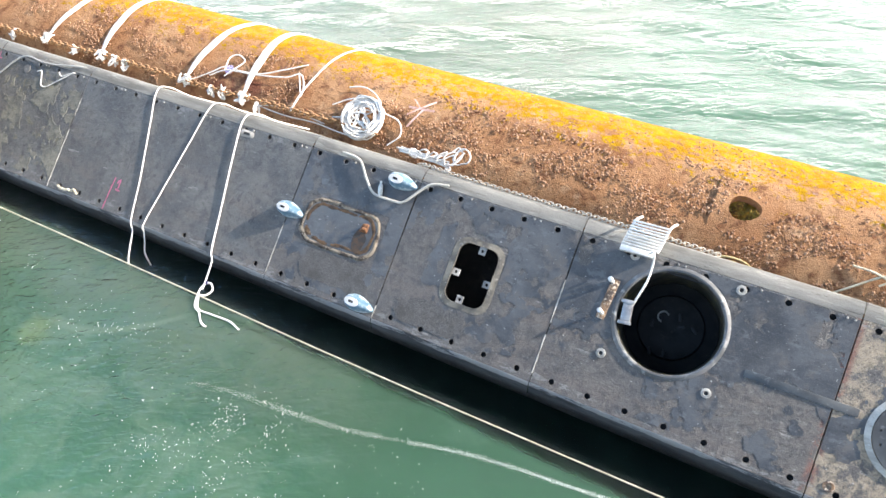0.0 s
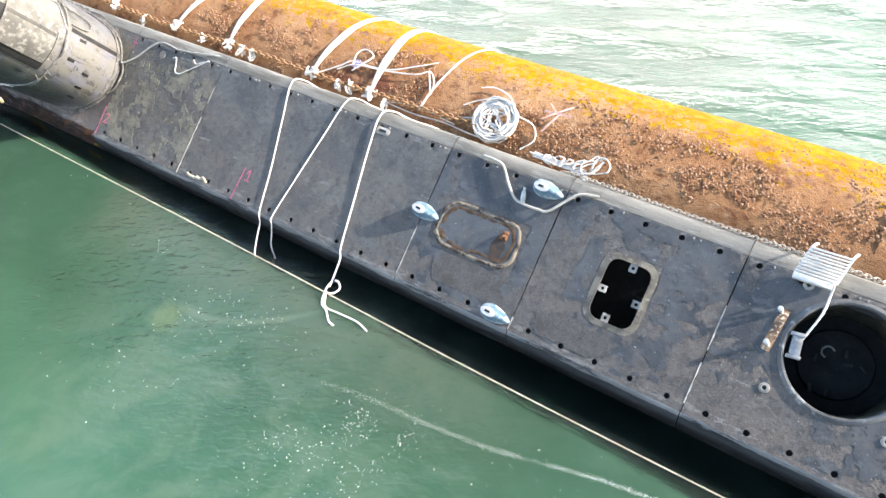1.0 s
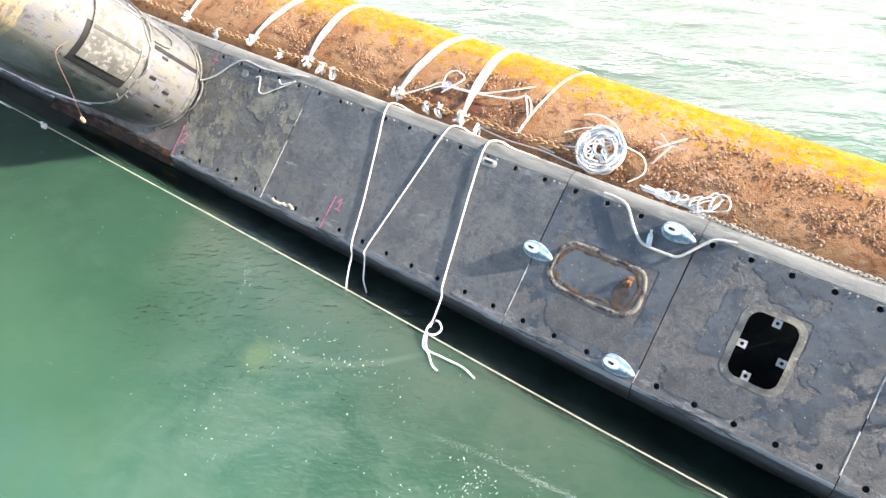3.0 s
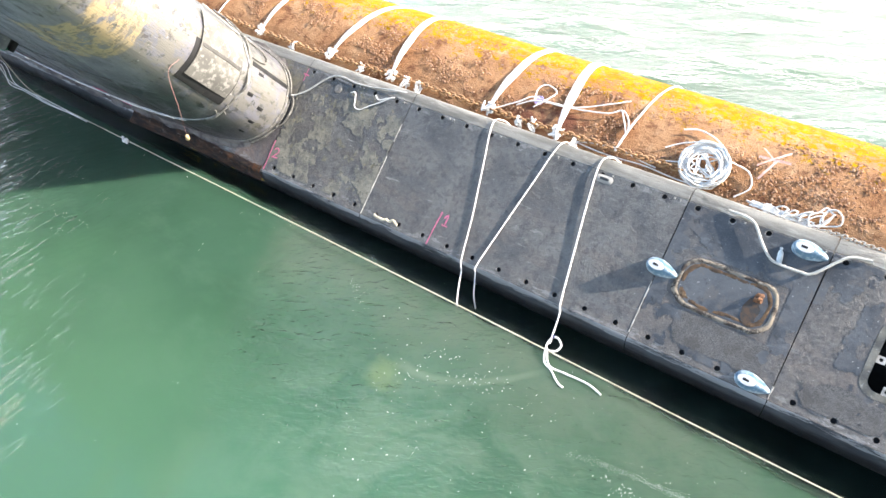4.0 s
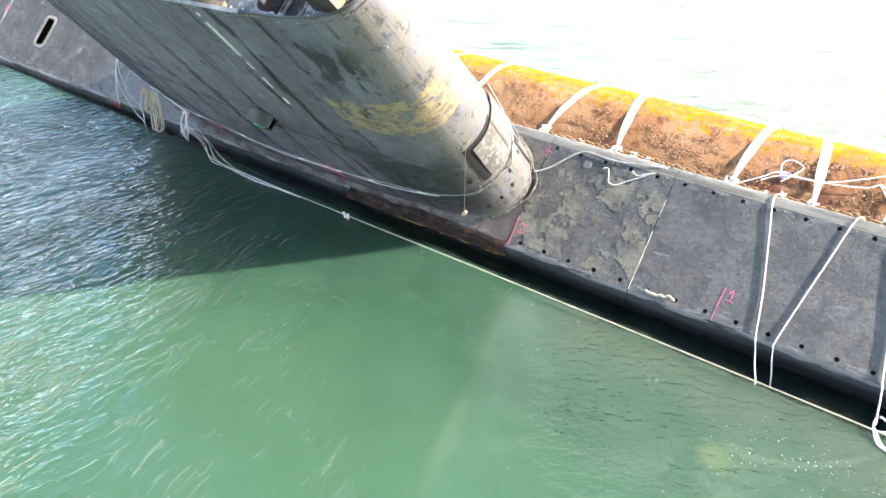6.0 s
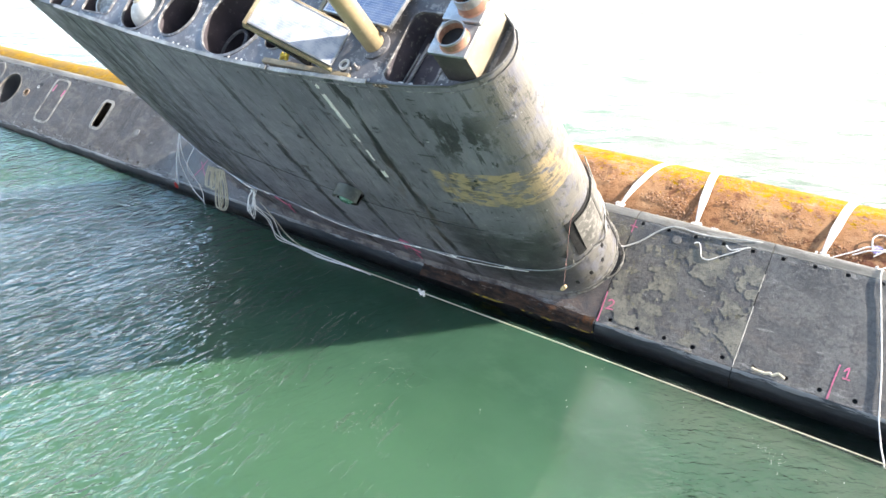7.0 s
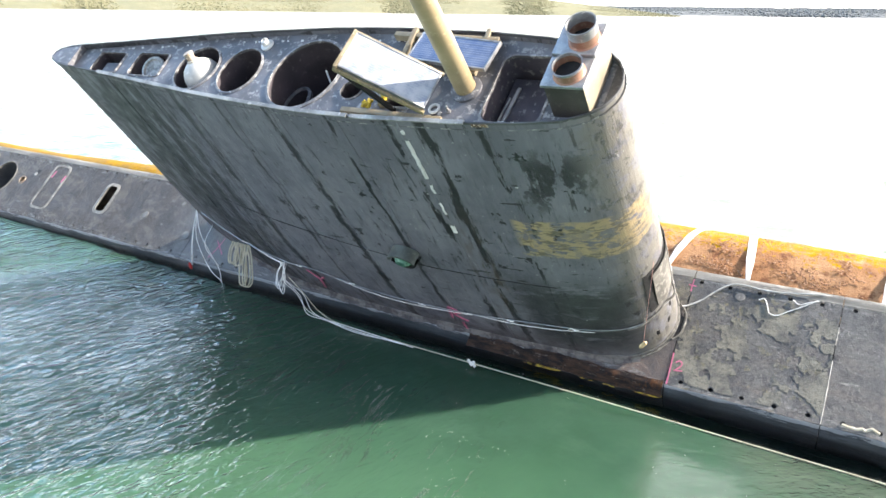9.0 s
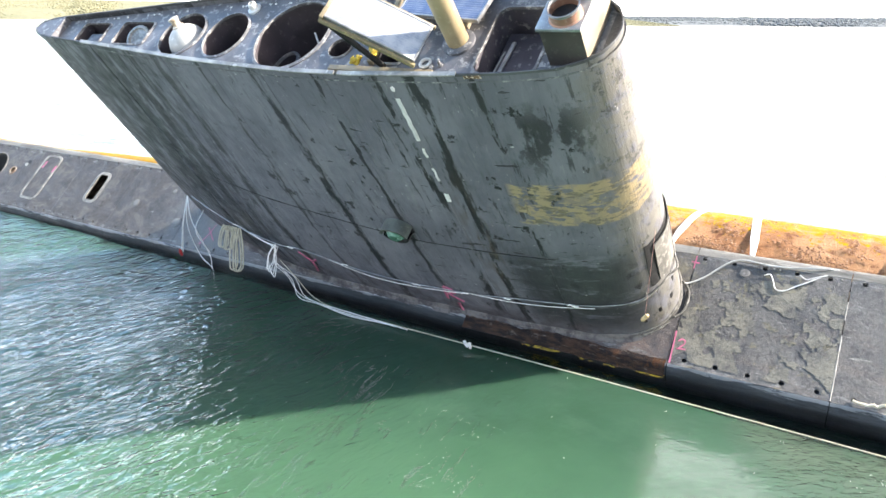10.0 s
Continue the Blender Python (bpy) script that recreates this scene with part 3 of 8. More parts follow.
DUSTY = worn("dusty beige edge paint", (0.21, 0.195, 0.165), (0.10, 0.092, 0.080), (0.34, 0.32, 0.28), 5.0, 0.75)
STEEL = worn("galvanised steel", (0.42, 0.43, 0.44), (0.28, 0.285, 0.29), (0.60, 0.60, 0.60), 6.0, 0.42, 0.7)
BRASS = worn("tarnished bronze", (0.34, 0.19, 0.13), (0.22, 0.11, 0.075), (0.48, 0.36, 0.29), 4.0, 0.5, 0.3)
MASTM = worn("olive-tan mast paint", (0.36, 0.285, 0.17), (0.28, 0.22, 0.125), (0.45, 0.37, 0.24), 3.0, 0.45)
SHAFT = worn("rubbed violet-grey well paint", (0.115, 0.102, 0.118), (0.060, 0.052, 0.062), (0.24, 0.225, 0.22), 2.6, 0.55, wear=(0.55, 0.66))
# pale blotches: wear, and the glint of the rims put into the colour
LIP = worn("worn grey lip with pale glints", (0.21, 0.205, 0.205), (0.12, 0.118, 0.12), (0.46, 0.45, 0.43), 2.4, 0.5, wear=(0.50, 0.64))
TIMBER = worn("grey weathered timber", (0.30, 0.25, 0.17), (0.19, 0.155, 0.10), (0.42, 0.37, 0.27), 5.0, 0.8)
PINK = worn("pink spray paint", (0.60, 0.15, 0.26), (0.40, 0.12, 0.18), (0.68, 0.28, 0.38), 14.0, 0.7)

# ---- mesh helpers ----
# hull frame: u runs forward along the deck, v across it, w square to it
H = Matrix(((0.999923, -0.012085, -0.002823, 0.0006), (0.006797, 0.723591, -0.690195, -0.7446), (0.010384, 0.690123, 0.723617, 0.4308), (0, 0, 0, 1)))


def finish(bm, smooth=True):
    bmesh.ops.recalc_face_normals(bm, faces=bm.faces)
    for f in bm.faces:
        f.smooth = smooth
    return bm


def mesh_of(name, bm, material, smooth=True):
    finish(bm, smooth)
    me = bpy.data.meshes.new(name)
    bm.to_mesh(me)
    bm.free()
    me.materials.append(material)
    if smooth:
        me.set_sharp_from_angle(angle=radians(38))
    return me


def part(name, bm, material, parent, label="", smooth=True):
    ob = new(name, mesh_of(name, bm, material, smooth) if isinstance(bm, bmesh.types.BMesh) else bm)
    ob.parent = parent
    if label:
        ob["label"] = label
    return ob


def thing(name, m, label, category, group="", kind=""):
    ob = new(name)
    ob.empty_display_size = 0.2
    ob.matrix_world = m
    return tagged(ob, label, category, group, kind)


def single(name, bm, material, m, label, category, group="", kind="", smooth=True):
    ob = new(name, mesh_of(name, bm, material, smooth))
    ob.matrix_world = m
    return tagged(ob, label, category, group, kind)


def box(bm, x0, x1, y0, y1, z0, z1, bevel=0.0, m=None):
    r = bmesh.ops.create_cube(bm, size=1.0)
    t = Matrix.LocRotScale(((x0 + x1) / 2, (y0 + y1) / 2, (z0 + z1) / 2), None, (x1 - x0, y1 - y0, z1 - z0))
    bmesh.ops.transform(bm, matrix=(m @ t) if m else t, verts=r["verts"])
    if bevel:
        es = list({e for v in r["verts"] for e in v.link_edges})
        bmesh.ops.bevel(bm, geom=es, offset=bevel, segments=2, affect="EDGES", profile=0.5)
    return bm


def plate(bm, outer, holes, z0, z1):
    """A flat plate between z0 and z1 with holes through it; the outlines are lists of (x, y)."""
    edges = []
    for loop in (outer, *holes):
        vs = [bm.verts.new((x, y, z1)) for x, y in loop]
        edges += [bm.edges.new((a, b)) for a, b in zip(vs, vs[1:] + vs[:1])]
    r = bmesh.ops.triangle_fill(bm, use_beauty=True, use_dissolve=False, edges=edges)
    fs = [g for g in r["geom"] if isinstance(g, bmesh.types.BMFace)]
    ex = bmesh.ops.extrude_face_region(bm, geom=fs)
    vs = [g for g in ex["geom"] if isinstance(g, bmesh.types.BMVert)]
    bmesh.ops.translate(bm, verts=vs, vec=(0, 0, z0 - z1))
    return bm


def ring(cx, cy, rx, ry, n=24, power=2.0, turn=0.0):
    """An ellipse, or with a higher power a rounded rectangle."""
    pts = []
    for i in range(n):
        a = 2 * math.pi * i / n
        c, s = math.cos(a), math.sin(a)
        x = math.copysign(abs(c) ** (2 / power), c) * rx
        y = math.copysign(abs(s) ** (2 / power), s) * ry
        t = radians(turn)
        pts.append((cx + x * math.cos(t) - y * math.sin(t), cy + x * math.sin(t) + y * math.cos(t)))
    return pts


def rounded(cx, cy, hx, hy, r, n=6, turn=0.0):
    pts = []
    for sx, sy, a0 in ((1, 1, 0), (-1, 1, 90), (-1, -1, 180), (1, -1, 270)):
        for i in range(n + 1):
            a = radians(a0 + 90 * i / n)
            pts.append((sx * (hx - r) + r * math.cos(a), sy * (hy - r) + r * math.sin(a)))
    t = radians(turn)
    return [(cx + x * math.cos(t) - y * math.sin(t), cy + x * math.sin(t) + y * math.cos(t)) for x, y in pts]


def band(bm, inner, outer, z_in, z_out, thick):
    """A closed band between two loops of equal length, e.g. a flange or a weld bead."""
    n = len(inner)
    rows = []
    for loop, z in ((inner, z_in - thick), (inner, z_in), (outer, z_out), (outer, z_out - thick)):
        rows.append([bm.verts.new((x, y, z)) for x, y in loop])
    for a, b in zip(rows, rows[1:] + rows[:1]):
        for i in range(n):
            bm.faces.new((a[i], a[(i + 1) % n], b[(i + 1) % n], b[i]))
    return bm


def lathe(bm, profile, n=20, m=None, cap=True):
    rows = []
    for r, z in profile:
        rows.append([bm.verts.new((r * math.cos(2 * math.pi * i / n), r * math.sin(2 * math.pi * i / n), z)) for i in range(n)])
    for a, b in zip(rows, rows[1:]):
        for i in range(n):
            bm.faces.new((a[i], a[(i + 1) % n], b[(i + 1) % n], b[i]))
    if cap:
        bm.faces.new(rows[0][::-1])
        bm.faces.new(rows[-1])
    if m:
        bmesh.ops.transform(bm, matrix=m, verts=[v for row in rows for v in row])
    return bm


def smooth_path(pts, step):
    """Points at even steps along a Catmull-Rom curve."""
    p = [Vector(q) for q in pts]
    p = [p[0] * 2 - p[1]] + p + [p[-1] * 2 - p[-2]]
    fine = []
    for a, b, c, d in zip(p, p[1:], p[2:], p[3:]):
        k = max(2, int((c - b).length / step * 2))
        for i in range(k):
            t = i / k
            fine.append(0.5 * (2 * b + (c - a) * t + (2 * a - 5 * b + 4 * c - d) * t * t + (3 * b - a - 3 * c + d) * t ** 3))
    fine.append(p[-2])
    out, left = [fine[0]], step
    for a, b in zip(fine, fine[1:]):
        d = (b - a).length
        while d >= left and d > 1e-9:
            a = a + (b - a) * (left / d)
            d -= left
            left = step
            out.append(a)
        left -= d
    if (out[-1] - fine[-1]).length > step * 0.3:
        out.append(fine[-1])
    return out


def tube(bm, pts, r, sides=7, step=0.05, lay=0.0):
    """A round rope or pipe along a smooth path; lay gives it three twisted strands."""
    path = smooth_path(pts, step)
    n = len(path)
    side = Vector((0.3, 0.5, 0.81))
    rows, run = [], 0.0
    for i, q in enumerate(path):
        d = (path[min(i + 1, n - 1)] - path[max(i - 1, 0)]).normalized()
        side = side - d * side.dot(d)
        if side.length < 1e-4:
            side = d.orthogonal()
        side.normalize()
        up = d.cross(side)
        row = []
        for k in range(sides):
            a = 2 * math.pi * k / sides
            rr = r * (1 + (0.16 * math.cos(3 * a - run * lay) if lay else 0))
            row.append(bm.verts.new(q + (side * math.cos(a) + up * math.sin(a)) * rr))
        rows.append(row)
        run += step
    for a, b in zip(rows, rows[1:]):
        for k in range(sides):
            bm.faces.new((a[k], a[(k + 1) % sides], b[(k + 1) % sides], b[k]))
    bm.faces.new(rows[0][::-1])
    bm.faces.new(rows[-1])
    return bm


def rope_mesh(paths, r, step=0.03, lay=0.0, sides=7):
    bm = bmesh.new()
    for p in paths:
        tube(bm, p, r, sides, step, lay)
    return bm


# ---- water and far shore ----
def build_water():
    """One sheet: fine near the boat, coarser out to the horizon, with low waves."""
    def ticks(lo, hi, fine):
        near = list(np.arange(lo, hi + 1e-6, fine))
        out, step, x = [], fine, hi
        while x < 4300:
            step = min(step * 1.16, 400)
            x += step
            out.append(x)
        back, step, x = [], fine, lo
        while x > -4300:
            step = min(step * 1.16, 400)
            x -= step
            back.append(x)
        return np.array(back[::-1] + near + out)

    xs, ys = ticks(-26, 30, 0.22), ticks(-14, 44, 0.22)
    X, Y = np.meshgrid(xs, ys, indexing="ij")
    Z = np.zeros_like(X)
    gen = np.random.RandomState(3)
    for k in range(26):
        wave = gen.uniform(0.9, 4.0)
        a = radians(gen.normal(118, 26))
        Z += 0.0030 * wave ** 0.9 * np.sin(2 * np.pi / wave * (X * np.cos(a) + Y * np.sin(a)) + gen.uniform(0, 6.28))
    lee = 1 / (1 + np.exp(np.clip(-(Y - 2.6) * 1.4, -50, 50)))                      # open water beyond the hull
    left = 1 / (1 + np.exp(np.clip((X + 6.5) * 0.6, -50, 50))) * 0.45                # ripples reach in round the stern
    fade = np.clip(1.2 - np.hypot(X - 3, Y - 15) / 260, 0, 1)
    Z *= np.maximum(np.maximum(lee, left * (Y < 2.6)), 0.10) * fade
    n, m = X.shape
    verts = np.stack([X, Y, Z], -1).reshape(-1, 3)
    i = np.arange(n * m).reshape(n, m)
    faces = np.stack([i[:-1, :-1], i[1:, :-1], i[1:, 1:], i[:-1, 1:]], -1).reshape(-1, 4)
    me = bpy.data.meshes.new("water")
    me.from_pydata(verts.tolist(), [], faces.tolist())
    me.polygons.foreach_set("use_smooth", [True] * len(me.polygons))
    me.materials.append(WATER)
    tagged(new("water", me), "green sea water, rippled, calmer beside the hull", "water", kind="structure")
    bm = bmesh.new()
    bmesh.ops.create_grid(bm, x_segments=1, y_segments=1, size=4300)
    single("water_depths", bm, DEPTHS, Matrix.Translation((0, 0, -0.4)), "cloudy green water under the surface", "water", kind="structure")


build_water()


def land_material(name, a, b, c):
    n = Nodes(name)
    col = n.mix(n.ramp(n.noise(0.02, 5, 0.6), 0.35, 0.65), a, b)
    col = n.mix(n.ramp(n.noise(0.11, 4, 0.65), 0.5, 0.7), col, c)
    return n.done(col, 0.9, 0.0, n.noise(0.3, 4), 0.8, 2.0, 0.1)


SHORE_GREEN = land_material("pale green shore scrub", (0.19, 0.185, 0.115), (0.165, 0.168, 0.108), (0.25, 0.235, 0.15))
# the haze of distance is put into this blue-grey
SHORE_GREY = land_material("hazy far woods", (0.135, 0.15, 0.158), (0.12, 0.135, 0.142), (0.16, 0.172, 0.178))


def build_shore():
    def ground(name, dist, a0, a1, rise, material, label):
        bm = bmesh.new()
        rows = []
        for i in range(90):
            a = radians(a0 + (a1 - a0) * i / 89)
            wob = 1 + 0.03 * noise.noise((i * 0.21, dist, 0))
            low = min(1.0, (math.degrees(a) - a0) / 12.0)
            row = []
            for k, z in ((0, -0.5), (0.01, 1.0 * low), (0.10, rise * 0.4 * low), (0.4, rise * low)):
                d = dist * (wob + k)
                row.append(bm.verts.new((d * math.cos(a), d * math.sin(a), z)))
            rows.append(row)
        for a, b in zip(rows, rows[1:]):
            for k in range(3):
                bm.faces.new((a[k], a[k + 1], b[k + 1], b[k]))
        return single(name, bm, material, Matrix(), label, "shore", kind="structure")

    ground("ground", 1500, 104, 190, 48, SHORE_GREEN, "low scrub-covered shore across the bay")
    ground("ground", 2900, 0, 116, 40, SHORE_GREY, "hazy far shore across the bay")

    def woods(dist, a0, a1, count, size, material, label, depth, rise):
        verts, faces = [], []
        r = random.Random(int(dist))
        unit = bmesh.new()
        bmesh.ops.create_icosphere(unit, subdivisions=1, radius=1.0)
        base = [v.co.copy() for v in unit.verts]
        tris = [[v.index for v in f.verts] for f in unit.faces]
        unit.free()
        for _ in range(count):
            q = r.random()
            d, a = dist * (1.0 + depth * q), radians(r.uniform(a0, a1))
            wob = 1 + 0.03 * noise.noise(((math.degrees(a) - a0) / (a1 - a0) * 89 * 0.21, dist, 0))
            low = min(1.0, (math.degrees(a) - a0) / 12.0)
            s = size * r.uniform(0.5, 1.3) * (0.4 + 0.6 * low)
            k = depth * q
            z = s * 0.45 + low * (rise * 4 * k if k < 0.1 else rise * (0.4 + 2 * (k - 0.1)))
            o = len(verts)
            for p in base:
                k = s * r.uniform(0.75, 1.2)
                verts.append((d * wob * math.cos(a) + p.x * k, d * wob * math.sin(a) + p.y * k, z + p.z * k * 0.8))
            faces += [[o + i for i in t] for t in tris]
        me = bpy.data.meshes.new("far_woods")
        me.from_pydata(verts, [], faces)
        me.materials.append(material)
        return tagged(new("far_woods", me), label, "woods", kind="stuff")

    woods(1520, 104, 165, 20000, 2.4, SHORE_GREEN, "pale green scrub and trees along the far shore", 0.36, 48)
    woods(2950, 50, 116, 11000, 6.0, SHORE_GREY, "blue-grey hazy woods on the distant shore", 0.34, 40)


build_shore()

# ---- submarine ----
sub = thing("submarine", H, "listing old black submarine with rusty brown hull and tall fin", "submarine")
HV, HW, HR, HK, HKW = 2.7164, -3.0721, 1.6621, -0.0046, -0.0149


def on_hull(u, phi, lift=0.0):
    r = HR + lift
    return Vector((u, HV + HK * u + r * math.sin(phi), HW + HKW * u + r * math.cos(phi)))


def hull_angle(u, v):
    return math.asin(max(-1, min(1, (v - HV - HK * u) / HR)))


HOLE_U, HOLE_R, HOLE_B = 12.61, 0.215, 0.4
HOLE_PHI = hull_angle(12.61, 3.08)


def build_tank():
    """The long side tank; it narrows and sinks towards the stern."""
    bm = bmesh.new()
    us = [-34 + i for i in range(22)] + [-12 + 0.25 * i for i in range(112)] + [16 + i for i in range(18)]
    us = sorted(set(us + [HOLE_U - HOLE_B, HOLE_U + HOLE_B]))
    us = [u for u in us if not (HOLE_U - HOLE_B < u < HOLE_U + HOLE_B)]
    d = HOLE_B / HR
    ps = [radians(-150 + 6 * i) for i in range(15)] + [radians(-60 + 2 * i) for i in range(75)] + [radians(90 + 6 * i) for i in range(20)]
    ps = [p for p in ps if not (HOLE_PHI - d - 0.004 < p < HOLE_PHI + d + 0.004)] + [HOLE_PHI - d, HOLE_PHI + d]
    ps.sort()
    grid = []
    for u in us:
        k = min(1, max(0, (-u - 5.0) / 8.0))
        k = k * k * (3 - 2 * k)
        sink = min(1, max(0, (-u - 15.5) / 9.0))
        scale, dv, dw = 1 - 0.45 * k, -0.15 * k, 0.25 * k - 0.5 * sink * sink * (3 - 2 * sink)
        row = []
        for p in ps:
            dent = 0.0 if abs(u - HOLE_U) < 0.7 else 0.016 * noise.noise((u * 0.35, p * 2, 1.0)) + 0.007 * noise.noise((u * 1.7, p * 5, 4.0))
            r = (HR + dent) * scale
            row.append(bm.verts.new((u, HV + HK * u + dv + r * math.sin(p), HW + HKW * u + dw + r * math.cos(p))))
        grid.append(row)
    for i, (a, b) in enumerate(zip(grid, grid[1:])):
        for k in range(len(ps) - 1):
            if abs(us[i] - (HOLE_U - HOLE_B)) < 1e-6 and abs(ps[k] - (HOLE_PHI - d)) < 1e-6:
                continue
            bm.faces.new((a[k], a[k + 1], b[k + 1], b[k]))
    bm.faces.new(grid[0][::-1])
    bm.faces.new(grid[-1])
    # the square round the flooding hole, with the hole through it
    n = 32
    outer, inner, deep = [], [], []
    for i in range(n):
        a = 2 * math.pi * i / n + math.pi / 4
        c, s = math.cos(a), math.sin(a)
        k = 1 / max(abs(c), abs(s))
        outer.append(bm.verts.new(on_hull(HOLE_U + HOLE_B * c * k, HOLE_PHI + d * s * k)))
        wob = 1 + 0.05 * math.sin(3 * a + 1)
        inner.append(bm.verts.new(on_hull(HOLE_U + HOLE_R * c * wob, HOLE_PHI + HOLE_R * 0.85 / HR * s * wob, 0.004)))
        deep.append(bm.verts.new(on_hull(HOLE_U + HOLE_R * 0.95 * c * wob, HOLE_PHI + HOLE_R * 0.8 / HR * s * wob, -0.12)))
    for i in range(n):
        j = (i + 1) % n
        bm.faces.new((outer[i], outer[j], inner[j], inner[i]))
        bm.faces.new((inner[i], inner[j], deep[j], deep[i]))
    tank = part("ballast_tank", bm, HULLM, sub, "rust-brown barnacled side tank with flaking yellow paint on its crown")
    # a broken pipe end with yellow paint just inside the hole
    turn = Matrix.Rotation(-HOLE_PHI, 4, "X")
    crusty = worn("yellow-stained rusty pipe", (0.36, 0.22, 0.03), (0.10, 0.05, 0.02), (0.44, 0.31, 0.05), 9.0, 0.85, bump=0.7, wear=(0.48, 0.58))
    bm = bmesh.new()
    bmesh.ops.create_grid(bm, x_segments=26, y_segments=26, size=0.30)
    for v in bm.verts:
        v.co.z = 0.10 * noise.noise((v.co.x * 9, v.co.y * 9, 2.0)) + 0.05 * noise.noise((v.co.x * 24, v.co.y * 24, 5.0))
    bmesh.ops.solidify(bm, geom=bm.faces[:], thickness=0.02)
    bmesh.ops.transform(bm, matrix=Matrix.Translation(on_hull(HOLE_U - 0.04, HOLE_PHI, -0.20)) @ turn, verts=bm.verts)
    part("inner_crust", bm, crusty, tank, "yellow-stained rusty crust inside the hole")
    return tank


tank = build_tank()

# casing: plates with drain holes along both edges, a sloping side to each hand
SEAMS = [-40, -34, -28, -25, -22, -18.9, -16.3, -13.9, -11.3, 0.2, 2.4, 6.92, 8.7, 10.95, 14.06, 17.2, 20.4, 24, 30, 38]
DRAIN_NEAR = [0.43 + 0.4487 * i for i in range(-70, 56)]
DRAIN_FAR = [0.33 + 0.4487 * i for i in range(-70, 56)]
ROUND_OPENING, SQUARE_OPENING = (12.24, 1.17, 0.6), (9.805, 0.915, 0.272, 0.388)
PANEL_V0, PANEL_V1, GAP = -0.06, 1.88, 0.006


def side_profile(bm, u0, u1, pts, thick=0.02):
    """A bent plate swept along u; pts run (v, w) from the deck downwards."""
    k = max(1, int((u1 - u0) / 0.5))
    rows = []
    for i in range(k + 1):
        u = u0 + (u1 - u0) * i / k
        rows.append([bm.verts.new((u, v + 0.008 * noise.noise((u * 0.8, v * 3, w * 2)), w)) for v, w in pts])
    for a, b in zip(rows, rows[1:]):
        for j in range(len(pts) - 1):
            bm.faces.new((a[j], b[j], b[j + 1], a[j + 1]))
    ex = bmesh.ops.solidify(bm, geom=bm.faces[:], thickness=thick)
    return bm


NEAR_SIDE = [(-0.062, 0.0), (-0.09, -0.006), (-0.115, -0.025), (-0.20, -0.13), (-0.26, -0.27), (-0.29, -0.5), (-0.30, -1.3)]
FAR_SIDE = [(1.882, 0.002), (1.98, -0.012), (2.05, -0.045), (2.085, -0.11), (2.10, -0.25), (2.14, -1.35)]


def build_casing():
    for u0, u1 in zip(SEAMS, SEAMS[1:]):
        holes = []
        a, b = u0 + GAP, u1 - GAP
        fin_zone = u0 == -11.3
        for us, v in ((DRAIN_NEAR, 0.04), (DRAIN_FAR, 1.805)):
            for u in us:
                if a + 0.07 < u < b - 0.07 and -27 < u < 19 and not (fin_zone and u > -9.4):
                    holes.append(ring(u, v + (0.02 if u < 8 and v > 1 else 0), 0.036, 0.036, 10))
        if u0 == 10.95:
            holes.append(ring(*ROUND_OPENING[:2], 0.6, 0.6, 48))
            holes = [h for h in holes if len(h) > 20 or math.hypot(h[0][0] - 12.24, h[0][1] - 1.17) > 0.66]
        if u0 == 8.7:
            holes.append(rounded(*SQUARE_OPENING, 0.13))
        if u0 == -16.3:
            holes.append(rounded(-15.12, 1.02, 0.19, 0.40, 0.10))
        if u0 == -22:
            holes.append(ring(-20.34, 1.0, 0.56, 0.56, 40))
            holes += [ring(-19.27, 1.04, 0.10, 0.10, 16)]
        bm = plate(bmesh.new(), [(a, PANEL_V0), (b, PANEL_V0), (b, PANEL_V1), (a, PANEL_V1)], holes, -0.022, 0.0)
        part("deck_panel", bm, DECK, sub, smooth=False)
        part("side_strake", side_profile(bmesh.new(), a, b, NEAR_SIDE), EDGE_BLUE, sub, "blue-grey scraped side plate at the waterline")
        part("side_strake", side_profile(bmesh.new(), a, b, FAR_SIDE), EDGE_PALE, sub, "bleached pale grey rolled deck edge")
    # added ledge that darkens the water; its colour fades to the water's green
    n = Nodes("black ledge fading into the water colour")
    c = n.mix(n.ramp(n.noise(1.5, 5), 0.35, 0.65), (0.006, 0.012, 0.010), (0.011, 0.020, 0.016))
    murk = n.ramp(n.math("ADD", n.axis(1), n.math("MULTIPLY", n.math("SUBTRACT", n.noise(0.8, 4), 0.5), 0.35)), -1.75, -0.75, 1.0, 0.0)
    ledge_black = n.done(n.mix(murk, c, (0.030, 0.066, 0.038)), 0.9, spec=0.0)
    part("sunken_ledge", side_profile(bmesh.new(), -38, 36, [(-0.27, -0.50), (-0.60, -0.30), (-1.00, -0.03), (-1.40, 0.27), (-1.80, 0.575), (-2.10, 0.55), (-2.1, 0.2)]), ledge_black, sub, "black ledge added under water for the dark band beside the hull")
    # black strips added under the drain holes, in place of shade inside
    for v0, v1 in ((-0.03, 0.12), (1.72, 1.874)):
        part("hole_backing", box(bmesh.new(), -27, 19, v0, v1, -0.09, -0.06), BLACK, sub, "black strip added under the drain holes to darken them")
    # black bottom added inside the casing, dark behind its openings
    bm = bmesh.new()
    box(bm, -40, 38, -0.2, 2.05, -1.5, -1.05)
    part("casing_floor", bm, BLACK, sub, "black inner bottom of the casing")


build_casing()

# ---- fin ----
TOP_W = 5.60
F_TOP = [(0, 0), (.003, .16), (.01, .29), (.025, .42), (.05, .53), (.1, .61), (.17, .67), (.3, .72), (.4, .71), (.5, .65), (.6, .575), (.7, .47), (.8, .365), (.9, .265), (.965, .195), (.99, .12), (1, .04)]
